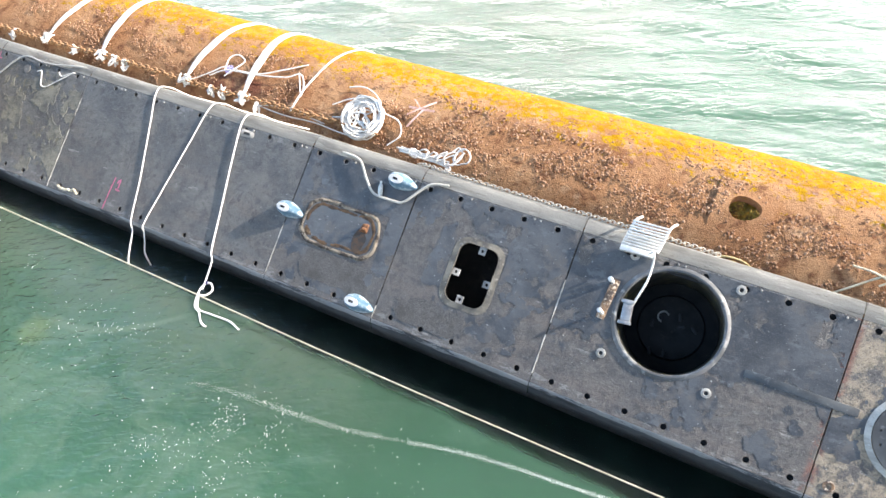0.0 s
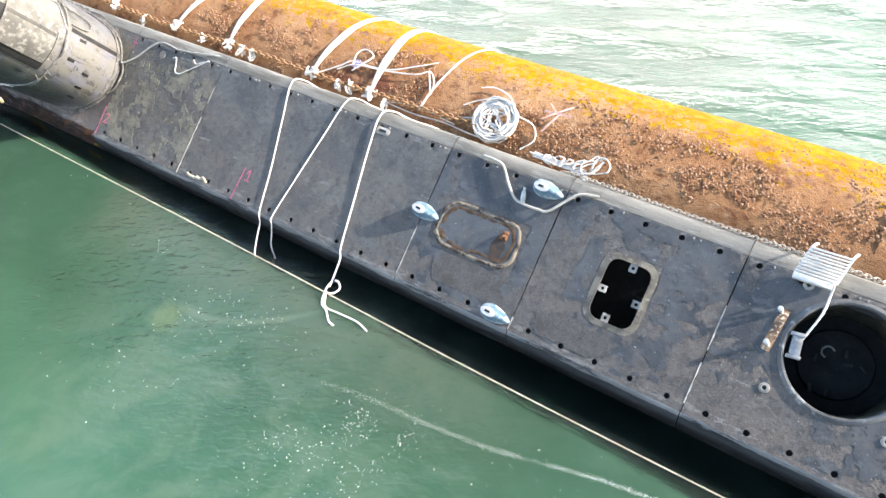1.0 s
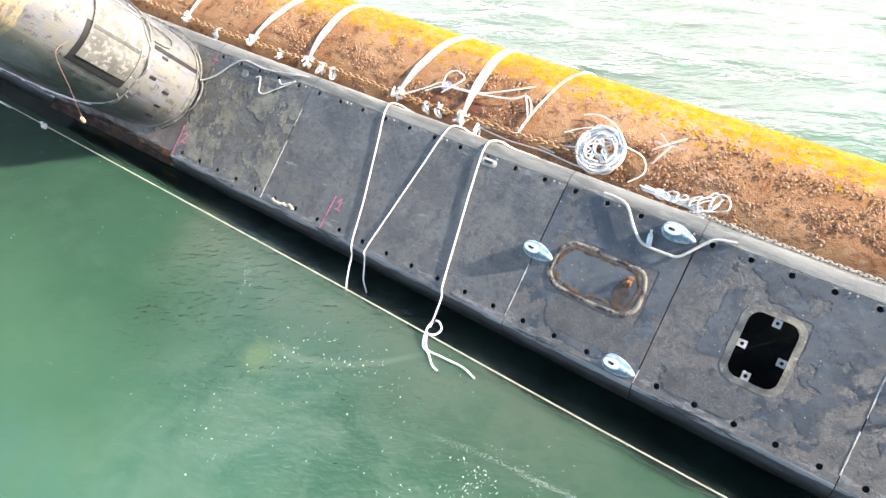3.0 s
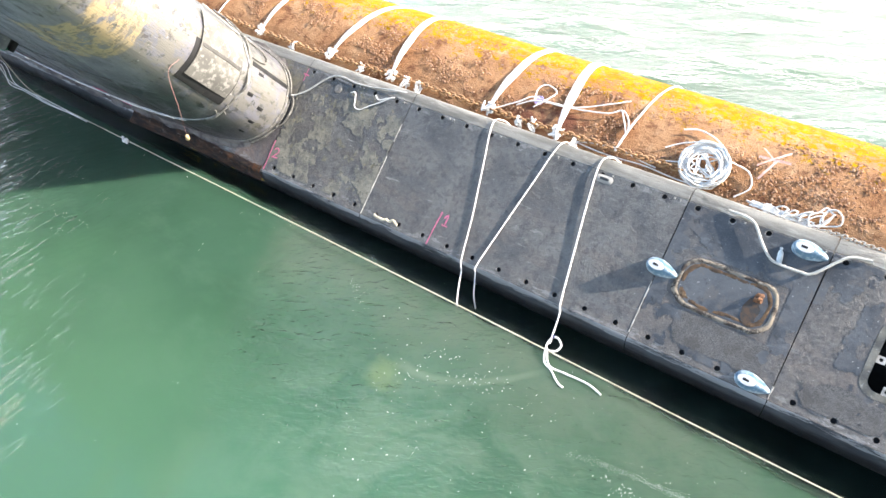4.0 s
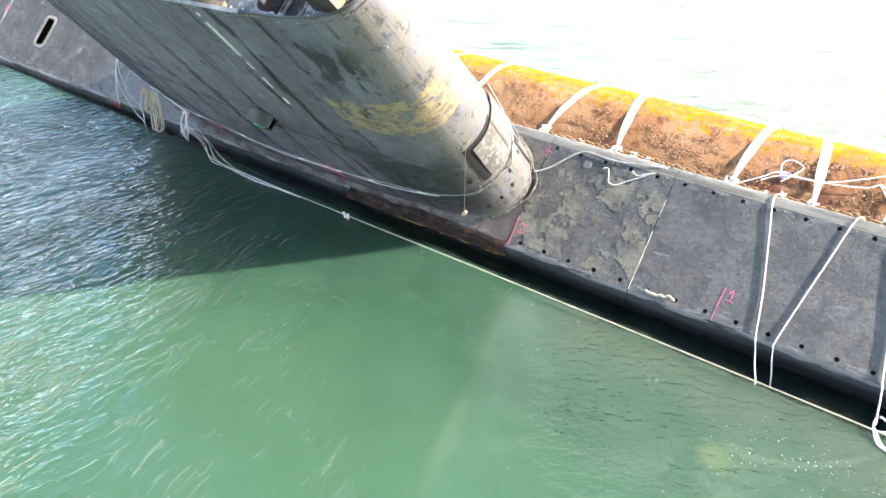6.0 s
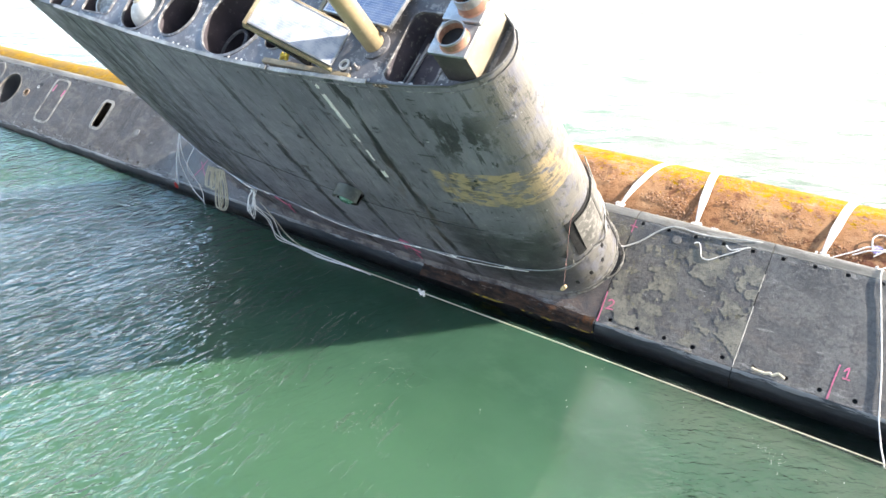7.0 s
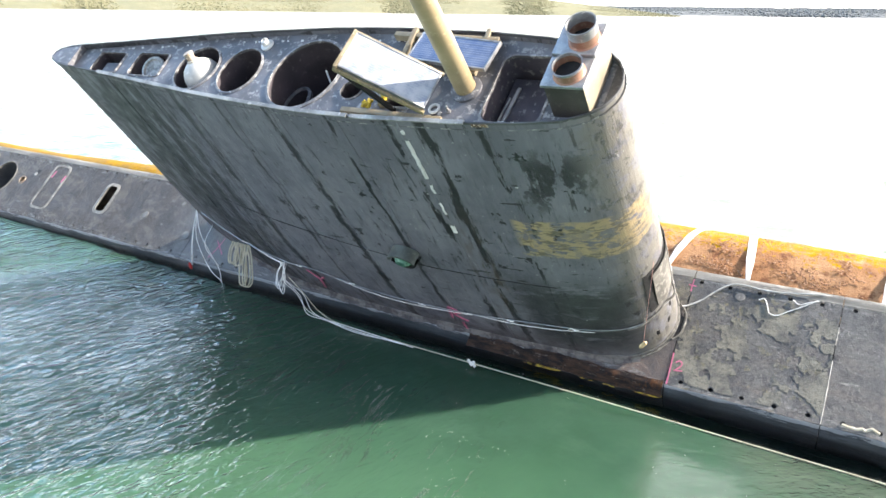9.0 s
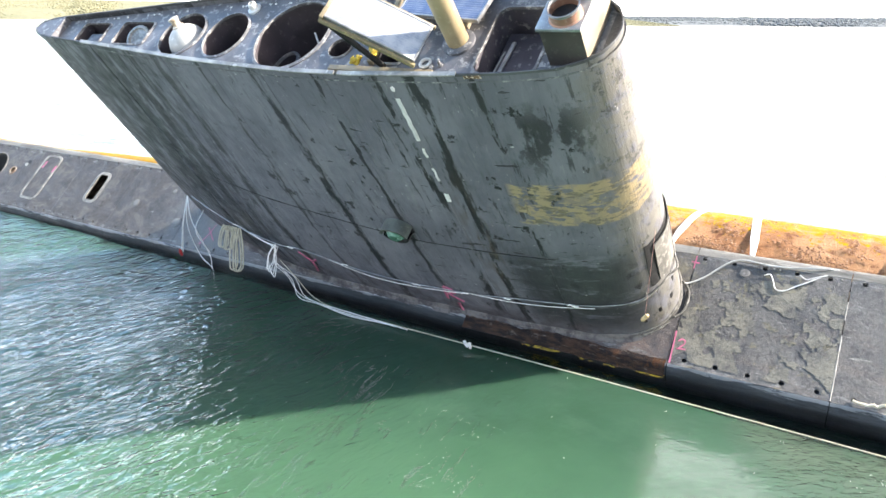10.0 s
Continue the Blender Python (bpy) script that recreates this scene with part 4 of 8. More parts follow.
F_LOW = [(0, 0), (.003, .21), (.01, .41), (.025, .61), (.05, .77), (.1, .89), (.2, .965), (.3, .99), (.45, 1.0), (.6, .97), (.7, .88), (.8, .70), (.9, .42), (.97, .17), (1, .06)]
F_STEPS = [0, .0008, .003, .006, .01, .016, .025, .037, .05, .07, .1, .13, .17, .21, .26, .31, .36, .41, .46, .51, .56, .61, .66, .71, .76, .81, .86, .9, .94, .97, .99, 1]


def table(t, f):
    for (a, p), (b, q) in zip(t, t[1:]):
        if f <= b:
            k = (f - a) / (b - a)
            return p + (q - p) * (math.sqrt(k) if a == 0 else k)
    return t[-1][1]


def fin_point(f, w, side=-1, lift=0.0):
    """A point of the fin's skin: f from nose (0) to tail (1), side -1 towards the water."""
    k = min(1, max(0, w / TOP_W))
    nose, tail = 0.14 - 0.07 * k, -11.0 + 1.08 * k
    s = min(1, max(0, (w - 1.6) / (TOP_W - 1.6))) ** 0.92
    half = table(F_LOW, f) * (1 - s) + table(F_TOP, f) * s
    return Vector((nose + (tail - nose) * f, 1.0 + 0.10 * k + side * (half + lift), w))


def fin_at(u, w, side=-1, lift=0.0):
    k = min(1, max(0, w / TOP_W))
    nose, tail = 0.14 - 0.07 * k, -11.0 + 1.08 * k
    return fin_point((u - nose) / (tail - nose), w, side, lift)


def fin_outline(w, inset=0.0):
    near = [fin_point(f, w, -1) for f in F_STEPS]
    far = [fin_point(f, w, 1) for f in F_STEPS[-1:0:-1]]
    pts = [Vector((p.x, p.y)) for p in near + far]
    if inset:
        n = len(pts)
        out = []
        for i, p in enumerate(pts):
            d = (pts[(i + 1) % n] - pts[i - 1]).normalized()
            out.append(p + Vector((d.y, -d.x)) * -inset)
        pts = out
    return [(p.x, p.y) for p in pts]


fin = new("fin")
fin.parent = sub
fin["label"] = "tall streaked dark grey conning tower with open top"


def build_fin():
    bm = bmesh.new()
    rows = []
    levels = [-0.05, 0.0, 0.25, 0.6, 1.0, 1.4, 1.8, 2.2, 2.6, 3.0, 3.4, 3.8, 4.2, 4.6, 5.0, 5.3, 5.5, TOP_W]
    for w in levels:
        rows.append([bm.verts.new((x, y, w)) for x, y in fin_outline(w)])
    n = len(rows[0])
    for a, b in zip(rows, rows[1:]):
        for i in range(n):
            bm.faces.new((a[i], a[(i + 1) % n], b[(i + 1) % n], b[i]))
    part("shell", bm, FIN, fin)
    # a narrow lip round the top
    bm = bmesh.new()
    band(bm, fin_outline(TOP_W, 0.010), fin_outline(TOP_W, -0.006), TOP_W + 0.012, TOP_W + 0.012, 0.035)
    part("rim", bm, RIMGREY, fin, "chipped grey rim")
    for u0, u1 in ((-8.4, -3.1), (-3.05, -1.5)):
        path = [(u0 + (u1 - u0) * i / 20, TOP_W - 0.015) for i in range(21)]
        bm = bmesh.new()
        rows = []
        for u, w in path:
            p = fin_at(u, w, -1, 0.0)
            rows.append([bm.verts.new(p + Vector((0, dy, dw))) for dy, dw in ((-0.030, 0.020), (-0.030, 0.040), (0.02, 0.046), (0.02, 0.02))])
        for a, b in zip(rows, rows[1:]):
            for j in range(4):
                bm.faces.new((a[j], a[(j + 1) % 4], b[(j + 1) % 4], b[j]))
        bm.faces.new(rows[0])
        bm.faces.new(rows[-1][::-1])
        part("edge_strip", bm, RIMPALE, fin, "pale chipped strip along the top edge")
    # the top plate, with its openings
    w0 = TOP_W - 0.10
    holes = [rounded(-8.50, 1.07, 0.33, 0.20, 0.06), rounded(-7.48, 1.07, 0.36, 0.22, 0.07), ring(-6.36, 1.06, 0.40, 0.40, 36),
             ring(-5.47, 1.06, 0.36, 0.40, 36), ring(-4.25, 1.07, 0.56, 0.58, 48), ring(-3.34, 0.86, 0.16, 0.15, 18),
             rounded(-1.06, 1.03, 0.35, 0.48, 0.13), ring(-1.73, 0.98, 0.15, 0.15, 20), rounded(-2.55, 1.0, 0.18, 0.35, 0.05)]
    bm = plate(bmesh.new(), fin_outline(w0, 0.004), holes, w0 - 0.02, w0)
    part("top_plate", bm, TOPGREY, fin, "scuffed blue-grey top plate with worn bright edges", smooth=False)
    for k, (h, deep) in enumerate(zip(holes, (0.5, 0.5, 0.7, 1.2, 1.4, 0.6, 1.3, 0.0, 0.4))):
        if not deep:
            continue
        cx, cy = sum(p[0] for p in h) / len(h), sum(p[1] for p in h) / len(h)
        big = [(cx + (x - cx) * 1.07, cy + (y - cy) * 1.07) for x, y in h]
        bm = bmesh.new()
        band(bm, h, big, w0 + 0.022, w0 + 0.012, 0.03)
        part("opening_rim", bm, LIP, fin, "worn rolled edge of an opening")
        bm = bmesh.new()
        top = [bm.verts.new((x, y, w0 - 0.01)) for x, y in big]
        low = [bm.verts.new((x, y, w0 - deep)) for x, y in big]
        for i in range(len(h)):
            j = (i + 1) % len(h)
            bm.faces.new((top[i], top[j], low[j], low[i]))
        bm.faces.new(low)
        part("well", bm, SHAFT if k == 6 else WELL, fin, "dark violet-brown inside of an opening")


build_fin()

# ---- fittings of the fin ----
def skin_strip(bm, path, wide, lift, side=-1):
    """A thin strip that follows the fin's skin along (u, w) points."""
    pts = [fin_at(u, w, side, lift) for u, w in path]
    rows = []
    for i, p in enumerate(pts):
        d = (pts[min(i + 1, len(pts) - 1)] - pts[max(i - 1, 0)]).normalized()
        x = d.cross(Vector((0, side, 0))).normalized() * wide / 2
        inn = Vector((0, -side * (lift + 0.006), 0))
        rows.append([bm.verts.new(q) for q in (p - x + inn, p - x * 0.8, p + x * 0.8, p + x + inn)])
    for a, b in zip(rows, rows[1:]):
        for k in range(3):
            bm.faces.new((a[k], a[k + 1], b[k + 1], b[k]))
    return bm


def fin_fittings():
    steps = [0.05 + i * 0.35 for i in range(16)]
    seam_dark = worn("dirty dark seam", (0.030, 0.030, 0.032), (0.014, 0.014, 0.015), (0.10, 0.10, 0.10), 6.0, 0.7, wear=(0.58, 0.68))
    for u, wide in ((-2.42, 0.036), (-1.25, 0.012), (-3.35, 0.022), (-4.45, 0.022), (-5.5, 0.028), (-6.5, 0.022), (-7.45, 0.026), (-8.4, 0.022)):
        lean = 0.16 * (u + 2.4) / 6
        path = [(u - lean * w / 5.6, w) for w in steps] + [(u - lean, 5.56)]
        part("seam_strip", skin_strip(bmesh.new(), path, wide, 0.006), FIN, fin, "raised plate seam")
    part("seam_strip", skin_strip(bmesh.new(), [(-7.6 + i * 0.45, 2.78 - 0.055 * i) for i in range(10)] + [(-3.2 + 0.5 * i, 2.26) for i in range(6)], 0.022, 0.005), seam_dark, fin, "dark raised plate seam")
    # bare white paint along the main seam
    for a, b, wide in ((5.25, 4.55, 0.06), (4.42, 4.25, 0.035), (4.05, 3.8, 0.03), (3.55, 3.38, 0.075), (5.42, 5.36, 0.05)):
        k = max(2, int((a - b) / 0.08))
        part("paint_streak", skin_strip(bmesh.new(), [(-2.39 + 0.008 * math.sin(9 * (a + i)), a + (b - a) * i / k) for i in range(k + 1)], wide, 0.012), WHITE, fin, "streak of bare white paint")
    # side light in a small hooded niche
    m = Matrix.Translation(fin_at(-3.56, 2.58, -1, 0.0)) @ pose(0, 0, 0, 90, 0, 0) @ Matrix.Diagonal((1.55, 1.3, 1.25, 1))
    part("side_light", lathe(bmesh.new(), [(0.13, -0.03), (0.13, 0.05), (0.10, 0.12), (0.04, 0.145)], 18, m), BLACK, fin, "dark hooded navigation light housing")
    hood = bmesh.new()
    for i in range(9):
        a = radians(10 + 20 * i)
        for r, z in ((0.135, 0.0), (0.165, 0.0), (0.165, 0.17), (0.135, 0.17)):
            hood.verts.new(m @ Vector((r * math.cos(a), r * math.sin(a), z)))
    hood.verts.ensure_lookup_table()
    for i in range(8):
        for k in range(4):
            v = hood.verts
            hood.faces.new((v[4 * i + k], v[4 * i + (k + 1) % 4], v[4 * i + 4 + (k + 1) % 4], v[4 * i + 4 + k]))
    part("hood", hood, worn("dull green-grey hood paint", (0.095, 0.108, 0.095), (0.05, 0.058, 0.05), (0.22, 0.23, 0.20), 5.0, 0.6), fin, "chipped green-grey hood")
    bowl = bmesh.new()
    for i in range(9):
        a = radians(190 + 20 * i)
        for r, z in ((0.12, 0.0), (0.165, 0.0), (0.150, 0.15), (0.125, 0.15)):
            bowl.verts.new(m @ Vector((r * math.cos(a), r * math.sin(a), z)))
    bowl.verts.ensure_lookup_table()
    for i in range(8):
        for k in range(4):
            v = bowl.verts
            bowl.faces.new((v[4 * i + k], v[4 * i + (k + 1) % 4], v[4 * i + 4 + (k + 1) % 4], v[4 * i + 4 + k]))
    part("bowl", bowl, BLACK, fin, "black lower bowl")
    lens = worn("green lamp glass", (0.12, 0.26, 0.19), (0.06, 0.15, 0.11), (0.22, 0.38, 0.30), 5.0, 0.2)
    part("lens", lathe(bmesh.new(), [(0.10, 0.05), (0.10, 0.14), (0.06, 0.185)], 16, m), lens, fin, "green glass lens")
    tail = [(x, y) for x, y in fin_outline(TOP_W - 0.03, 0.02) if x < -9.02]
    part("tail_block", plate(bmesh.new(), tail, [], TOP_W - 0.11, TOP_W + 0.005), TOPGREY, fin, "scuffed solid tail end of the fin top", smooth=False)
    # knob with a hole and riveted studs on the top plate
    w0 = TOP_W - 0.10
    inner = bmesh.new()
    band(inner, ring(-4.62, 0.92, 0.17, 0.26, 24), ring(-4.62, 0.92, 0.21, 0.30, 24), w0 - 0.42, w0 - 0.44, 0.05)
    part("inner_frame", inner, TOPGREY, fin, "grey ring frame inside the large opening")
    part("bent_rod", rope_mesh([[(-4.16, 1.33, w0 - 0.2), (-4.10, 1.22, w0 - 0.35), (-4.05, 1.13, w0 - 0.5), (-4.15, 1.16, w0 - 0.5), (-4.24, 1.21, w0 - 0.5)]], 0.013), WHITE, fin, "bent white rod inside the large opening")
    part("inner_drum", lathe(bmesh.new(), [(0.20, w0 - 0.9), (0.20, w0 - 0.4), (0.15, w0 - 0.38), (0.14, w0 - 0.6)], 24, Matrix.Translation((-5.47, 0.95, 0)), cap=False), TOPGREY, fin, "grey drum inside an opening")
    part("inner_shelf", box(bmesh.new(), -1.40, -0.71, 0.56, 1.48, w0 - 0.40, w0 - 0.335, 0.01), SHAFT, fin, "stained floor of the forward well")
    part("top_fitting", lathe(bmesh.new(), [(0.10, 0), (0.10, 0.02), (0.06, 0.03), (0.055, 0.10), (0.035, 0.11), (0.03, 0.05)], 18, Matrix.Translation((-5.24, 1.55, w0))), WHITE, fin, "pale round top fitting")
    part("eye_ring", rope_mesh([[(-2.02 + 0.06 * math.cos(a), 0.66 + 0.06 * math.sin(a), w0 + 0.02) for a in (radians(24 * i) for i in range(16))]], 0.018, 0.02), WHITE, fin, "pale ring beside the mast")
    part("eye_stub", lathe(bmesh.new(), [(0.035, 0), (0.035, 0.015), (0.018, 0.02), (0.016, 0.07), (0.024, 0.08), (0.010, 0.09)], 12, Matrix.Translation((-1.83, 0.65, w0))), LIP, fin, "small worn stub beside the mast")
    stud = lathe(bmesh.new(), [(0.016, 0), (0.016, 0.008), (0.008, 0.014)], 8)
    me = mesh_of("stud", stud, WHITE)
    r = random.Random(4)
    for i in range(70):
        f = r.uniform(0.03, 0.9)
        p = fin_point(f, w0, -1 if i % 2 else 1)
        p.y += (1.05 - p.y) * 0.16
        o = part("stud", me, None, fin)
        o.location = (p.x, p.y, w0)
    # the nose flap, standing off over a dark gap, and the flange at the foot
    def nose_patch(w0, w1, f0, f1, lift, thick, n=10, flip=1):
        bm = bmesh.new()
        fs = [f0 + (f1 - f0) * i / n for i in range(n + 1)]
        rows = []
        for j in range(6):
            w = w0 + (w1 - w0) * j / 5
            for l in (lift(j / 5), lift(j / 5) - thick):
                row = []
                for f in fs:
                    p = fin_point(abs(f) ** 2, w, -1 if f > 0 else 1)
                    c = Vector((p.x - 0.5, 1.0, w))
                    d = Vector((p.x - c.x, p.y - c.y, 0)).normalized()
                    row.append(bm.verts.new(p + d * l))
                rows.append(row)
        top, low = rows[0::2], rows[1::2]
        for g in (top, low):
            for a, b in zip(g, g[1:]):
                for i in range(n):
                    bm.faces.new((a[i], a[i + 1], b[i + 1], b[i]))
        for i in range(n):
            bm.faces.new((top[0][i], top[0][i + 1], low[0][i + 1], low[0][i]))
            bm.faces.new((top[-1][i], top[-1][i + 1], low[-1][i + 1], low[-1][i]))
        for j in range(5):
            for e in (0, n):
                bm.faces.new((top[j][e], top[j + 1][e], low[j + 1][e], low[j][e]))
        return bm

    pale = worn("salt-bleached plate", (0.155, 0.148, 0.132), (0.085, 0.082, 0.074), (0.23, 0.222, 0.20), 3.0, 0.65, wear=(0.5, 0.62))
    # black patch on the skin in place of shade behind the flap
    part("backing", nose_patch(1.26, 2.26, -0.06, 0.118, lambda k: 0.008, 0.004), BLACK, fin, "dark gap behind the loose flap")
    part("flap", nose_patch(1.28, 2.18, -0.172, 0.084, lambda k: 0.018 + 0.022 * k, 0.014), pale, fin, "loose pale rectangular nose flap")
    part("hinge_rod", rope_mesh([[fin_point(0.028, 1.35, 1, 0.05), fin_point(0.028, 1.8, 1, 0.08), fin_point(0.028, 2.2, 1, 0.12)]], 0.012), EDGE_PALE, fin, "pale hinge rod of the nose flap")
    for w, l, r in ((0.02, 0.04, 0.020), (0.10, 0.025, 0.014)):
        pts = [fin_point(k * k, w, -1, l * (1.3 - 3 * k)) for k in (0.22, 0.18, 0.14, 0.09, 0.04)]
        pts += [Vector((pts[-1].x + l * 0.6, 1.0, w))] + [fin_point(k * k, w, 1, l) for k in (0.04, 0.09, 0.14, 0.2, 0.27, 0.34, 0.42)]
        part("foot_flange", rope_mesh([pts], r, 0.05), pale, fin, "pale rolled flange at the foot of the fin")
    rail = [fin_point(k * k, 1.12 - 0.6 * max(0.0, k - 0.12), -1, 0.035) for k in (0.20, 0.16, 0.12, 0.08, 0.04)] + [Vector((0.20, 1.0, 1.12))]
    rail += [fin_point(k * k, 1.12 + 0.8 * max(0.0, k - 0.1), 1, 0.035) for k in (0.04, 0.08, 0.12, 0.16, 0.2, 0.26, 0.32)]
    part("nose_rail", rope_mesh([rail], 0.017, 0.04), pale, fin, "pale pipe rail bent round the nose")
    eye = [fin_point(k * k, w, 1, 0.03) for k, w in ((0.11, 1.05), (0.115, 0.85), (0.125, 0.72), (0.15, 0.66), (0.175, 0.74), (0.18, 0.95), (0.19, 1.2), (0.21, 1.5))]
    part("pipe_loop", rope_mesh([eye], 0.016, 0.03), pale, fin, "pale pipe bent into a loop on the nose")
    part("groove", nose_patch(0.06, 1.04, -0.104, -0.090, lambda k: 0.007, 0.004), BLACK, fin, "dark upright gap between nose plates")
    part("flap_joint", nose_patch(1.30, 2.15, -0.050, -0.036, lambda k: 0.022 + 0.022 * k, 0.004), worn("dull grey joint", (0.07, 0.068, 0.062), (0.045, 0.043, 0.04), (0.12, 0.118, 0.11), 6.0, 0.7), fin, "dull grey joint down the flap")
    foot = [Vector((0.10, 1.34, 0.05)), Vector((0.19, 1.26, 0.03)), Vector((0.25, 1.12, 0.025)), Vector((0.25, 0.95, 0.025)), Vector((0.21, 0.80, 0.025)), Vector((0.13, 0.70, 0.04))]
    part("foot_bracket", rope_mesh([foot], 0.017, 0.03), pale, fin, "pale bent bracket at the foot of the nose")
    for k, w in ((0.13, 1.02), (0.10, 1.06), (0.15, 1.10)):
        p, q = fin_point(k * k, w, -1, 0.035), fin_point(k * k * 0.9, w + 0.10, -1, 0.004)
        part("rail_bracket", rope_mesh([[p, (p + q) / 2 + Vector((0.01, -0.015, 0)), q]], 0.010, 0.02), pale, fin)
    # slots and scars low on the nose
    for f, w, s in ((0.05, 0.55, -1), (0.11, 0.5, -1), (0.08, 0.8, 1), (0.17, 0.42, -1), (0.02, 0.9, -1)):
        p = fin_point(f * f, w, s)
        d = Vector((p.x + 0.45, p.y - 1.0, 0)).normalized()
        q = d.to_track_quat("Z", "Y").to_matrix().to_4x4()
        part("slot", box(bmesh.new(), -0.03, 0.03, -0.065, 0.065, -0.02, 0.004, 0.006, Matrix.Translation(p) @ q), BLACK, fin, "dark slot in the nose plating")


fin_fittings()


def lay(u, v, w=0.0, turn=0.0):
    return H @ pose(u, v, w, 0, 0, turn)


def hw(u, v, w=0.0):
    return tuple(H @ Vector((u, v, w)))


def on_tank(u, deg, lift=0.0):
    return tuple(H @ on_hull(u, radians(deg), lift))


# ---- things on the fin ----
def exhaust_box():
    ob = thing("vent_box", lay(-0.345, 1.08, 5.5), "pale steel vent box with two short copper pipes on the fin", "vent box")
    part("body", box(bmesh.new(), -0.21, 0.20, -0.37, 0.40, 0.0, 0.46, 0.012), worn("bare vent steel", (0.34, 0.295, 0.215), (0.26, 0.225, 0.165), (0.42, 0.38, 0.30), 3.0, 0.55, 0.1), ob)
    # shade of the box's near end is put into this darker colour
    dark = worn("brown-grey, end shade painted in", (0.060, 0.052, 0.046), (0.04, 0.035, 0.032), (0.10, 0.09, 0.08), 3.0, 0.6)
    part("shaded_end", box(bmesh.new(), -0.214, 0.204, -0.376, -0.371, 0.0, 0.458), dark, ob, "end plate darkened for the shaded side")
    part("cap", box(bmesh.new(), -0.24, 0.22, -0.40, -0.01, 0.46, 0.50, 0.01), STEEL, ob)
    part("cap", box(bmesh.new(), -0.24, 0.22, 0.0, 0.43, 0.465, 0.53, 0.01), STEEL, ob)
    for x, y, z, h in ((0.02, -0.22, 0.5, 0.11), (0.05, 0.20, 0.53, 0.20)):
        at = Matrix.Translation((x, y, 0))
        mid = z + h * (0.82 if y < 0 else 0.5)
        pipe = part("pipe", lathe(bmesh.new(), [(0.168, z), (0.155, z + 0.015), (0.155, mid), (0.142, mid), (0.142, z + 0.01)], 30, at, cap=False), BRASS, ob, "short tarnished copper pipe")
        part("collar", lathe(bmesh.new(), [(0.155, mid), (0.157, z + h), (0.163, z + h + 0.015), (0.148, z + h + 0.015), (0.143, z + h), (0.142, mid)], 30, at, cap=False), STEEL, pipe, "pale galvanised upper end")
        part("pipe_bottom", lathe(bmesh.new(), [(0.146, z - 0.005), (0.146, z + 0.012)], 24, at), BLACK, ob)
    return ob


exhaust_box()


def mast():
    ob = thing("mast", lay(-1.73, 0.98, 5.0), "tan painted mast pole standing through the fin top", "mast")
    part("pole", lathe(bmesh.new(), [(0.125, 0), (0.125, 3.2), (0.11, 5.5)], 28), MASTM, ob)
    part("collar", lathe(bmesh.new(), [(0.19, 0.49), (0.19, 0.53), (0.14, 0.55), (0.127, 0.55), (0.127, 0.49)], 28, cap=False), TOPGREY, ob)


mast()


def solar_cells(rough, whiten):
    n = Nodes("blue solar cells")
    cell = n.add("ShaderNodeTexBrick")
    cell.offset = 0.0
    n.link(n.co, cell.inputs["Vector"])
    cell.inputs["Color1"].default_value, cell.inputs["Color2"].default_value = (0.035, 0.075, 0.19, 1), (0.05, 0.10, 0.24, 1)
    cell.inputs["Mortar"].default_value = (0.16, 0.22, 0.34, 1)
    cell.inputs["Scale"].default_value = 1.0
    cell.inputs["Brick Width"].default_value, cell.inputs["Row Height"].default_value = 0.52, 0.032
    cell.inputs["Mortar Size"].default_value = 0.003
    c = n.mix(n.ramp(n.noise(7, 4), 0.3, 0.7, whiten * 0.4, whiten), cell.outputs[0], (0.45, 0.48, 0.52))
    return n.done(c, rough, spec=0.9)


CELLS = solar_cells(0.12, 0.25)
# the sky's white reflection mixed into the tilted panel's colour
WHITE_GLARE = solar_cells(0.36, 0.95)


def solar_panel(m, length, width, label, glass):
    ob = thing("solar_panel", m, label, "solar panel", "solar panels on the fin")
    part("cell_sheet", box(bmesh.new(), -length / 2 + 0.02, length / 2 - 0.02, -width / 2 + 0.02, width / 2 - 0.02, 0.0, 0.03), glass, ob)
    for x0, x1, y0, y1 in ((-length / 2, length / 2, -width / 2, -width / 2 + 0.022), (-length / 2, length / 2, width / 2 - 0.022, width / 2),
                           (-length / 2, -length / 2 + 0.022, -width / 2 + 0.022, width / 2 - 0.022), (length / 2 - 0.022, length / 2, -width / 2 + 0.022, width / 2 - 0.022)):
        part("frame_bar", box(bmesh.new(), x0, x1, y0, y1, -0.015, 0.036, 0.003), STEEL, ob)
    part("back_sheet", box(bmesh.new(), -length / 2 + 0.022, length / 2 - 0.022, -width / 2 + 0.022, width / 2 - 0.022, -0.008, 0.0), WHITE, ob)
    return ob


def oriented(c, along, across):
    x = Vector(along).normalized()
    z = x.cross(Vector(across)).normalized()
    y = z.cross(x)
    return H @ Matrix.Translation(c) @ Matrix((x, y, z)).transposed().to_4x4()


def bar(name, a, b, wide, thick, material, label, category="timber", group=""):
    """A squared bar between two places of the hull frame."""
    a, b = Vector(a), Vector(b)
    x = (b - a).normalized()
    y = Vector((0, 0, 1)).cross(x)
    y = y.normalized() if y.length > 1e-3 else Vector((0, 1, 0))
    z = x.cross(y)
    m = H @ Matrix.Translation(a) @ Matrix((x, y, z)).transposed().to_4x4()
    return single(name, box(bmesh.new(), 0, (b - a).length, -wide / 2, wide / 2, 0, thick, 0.006), material, m, label, category, group)


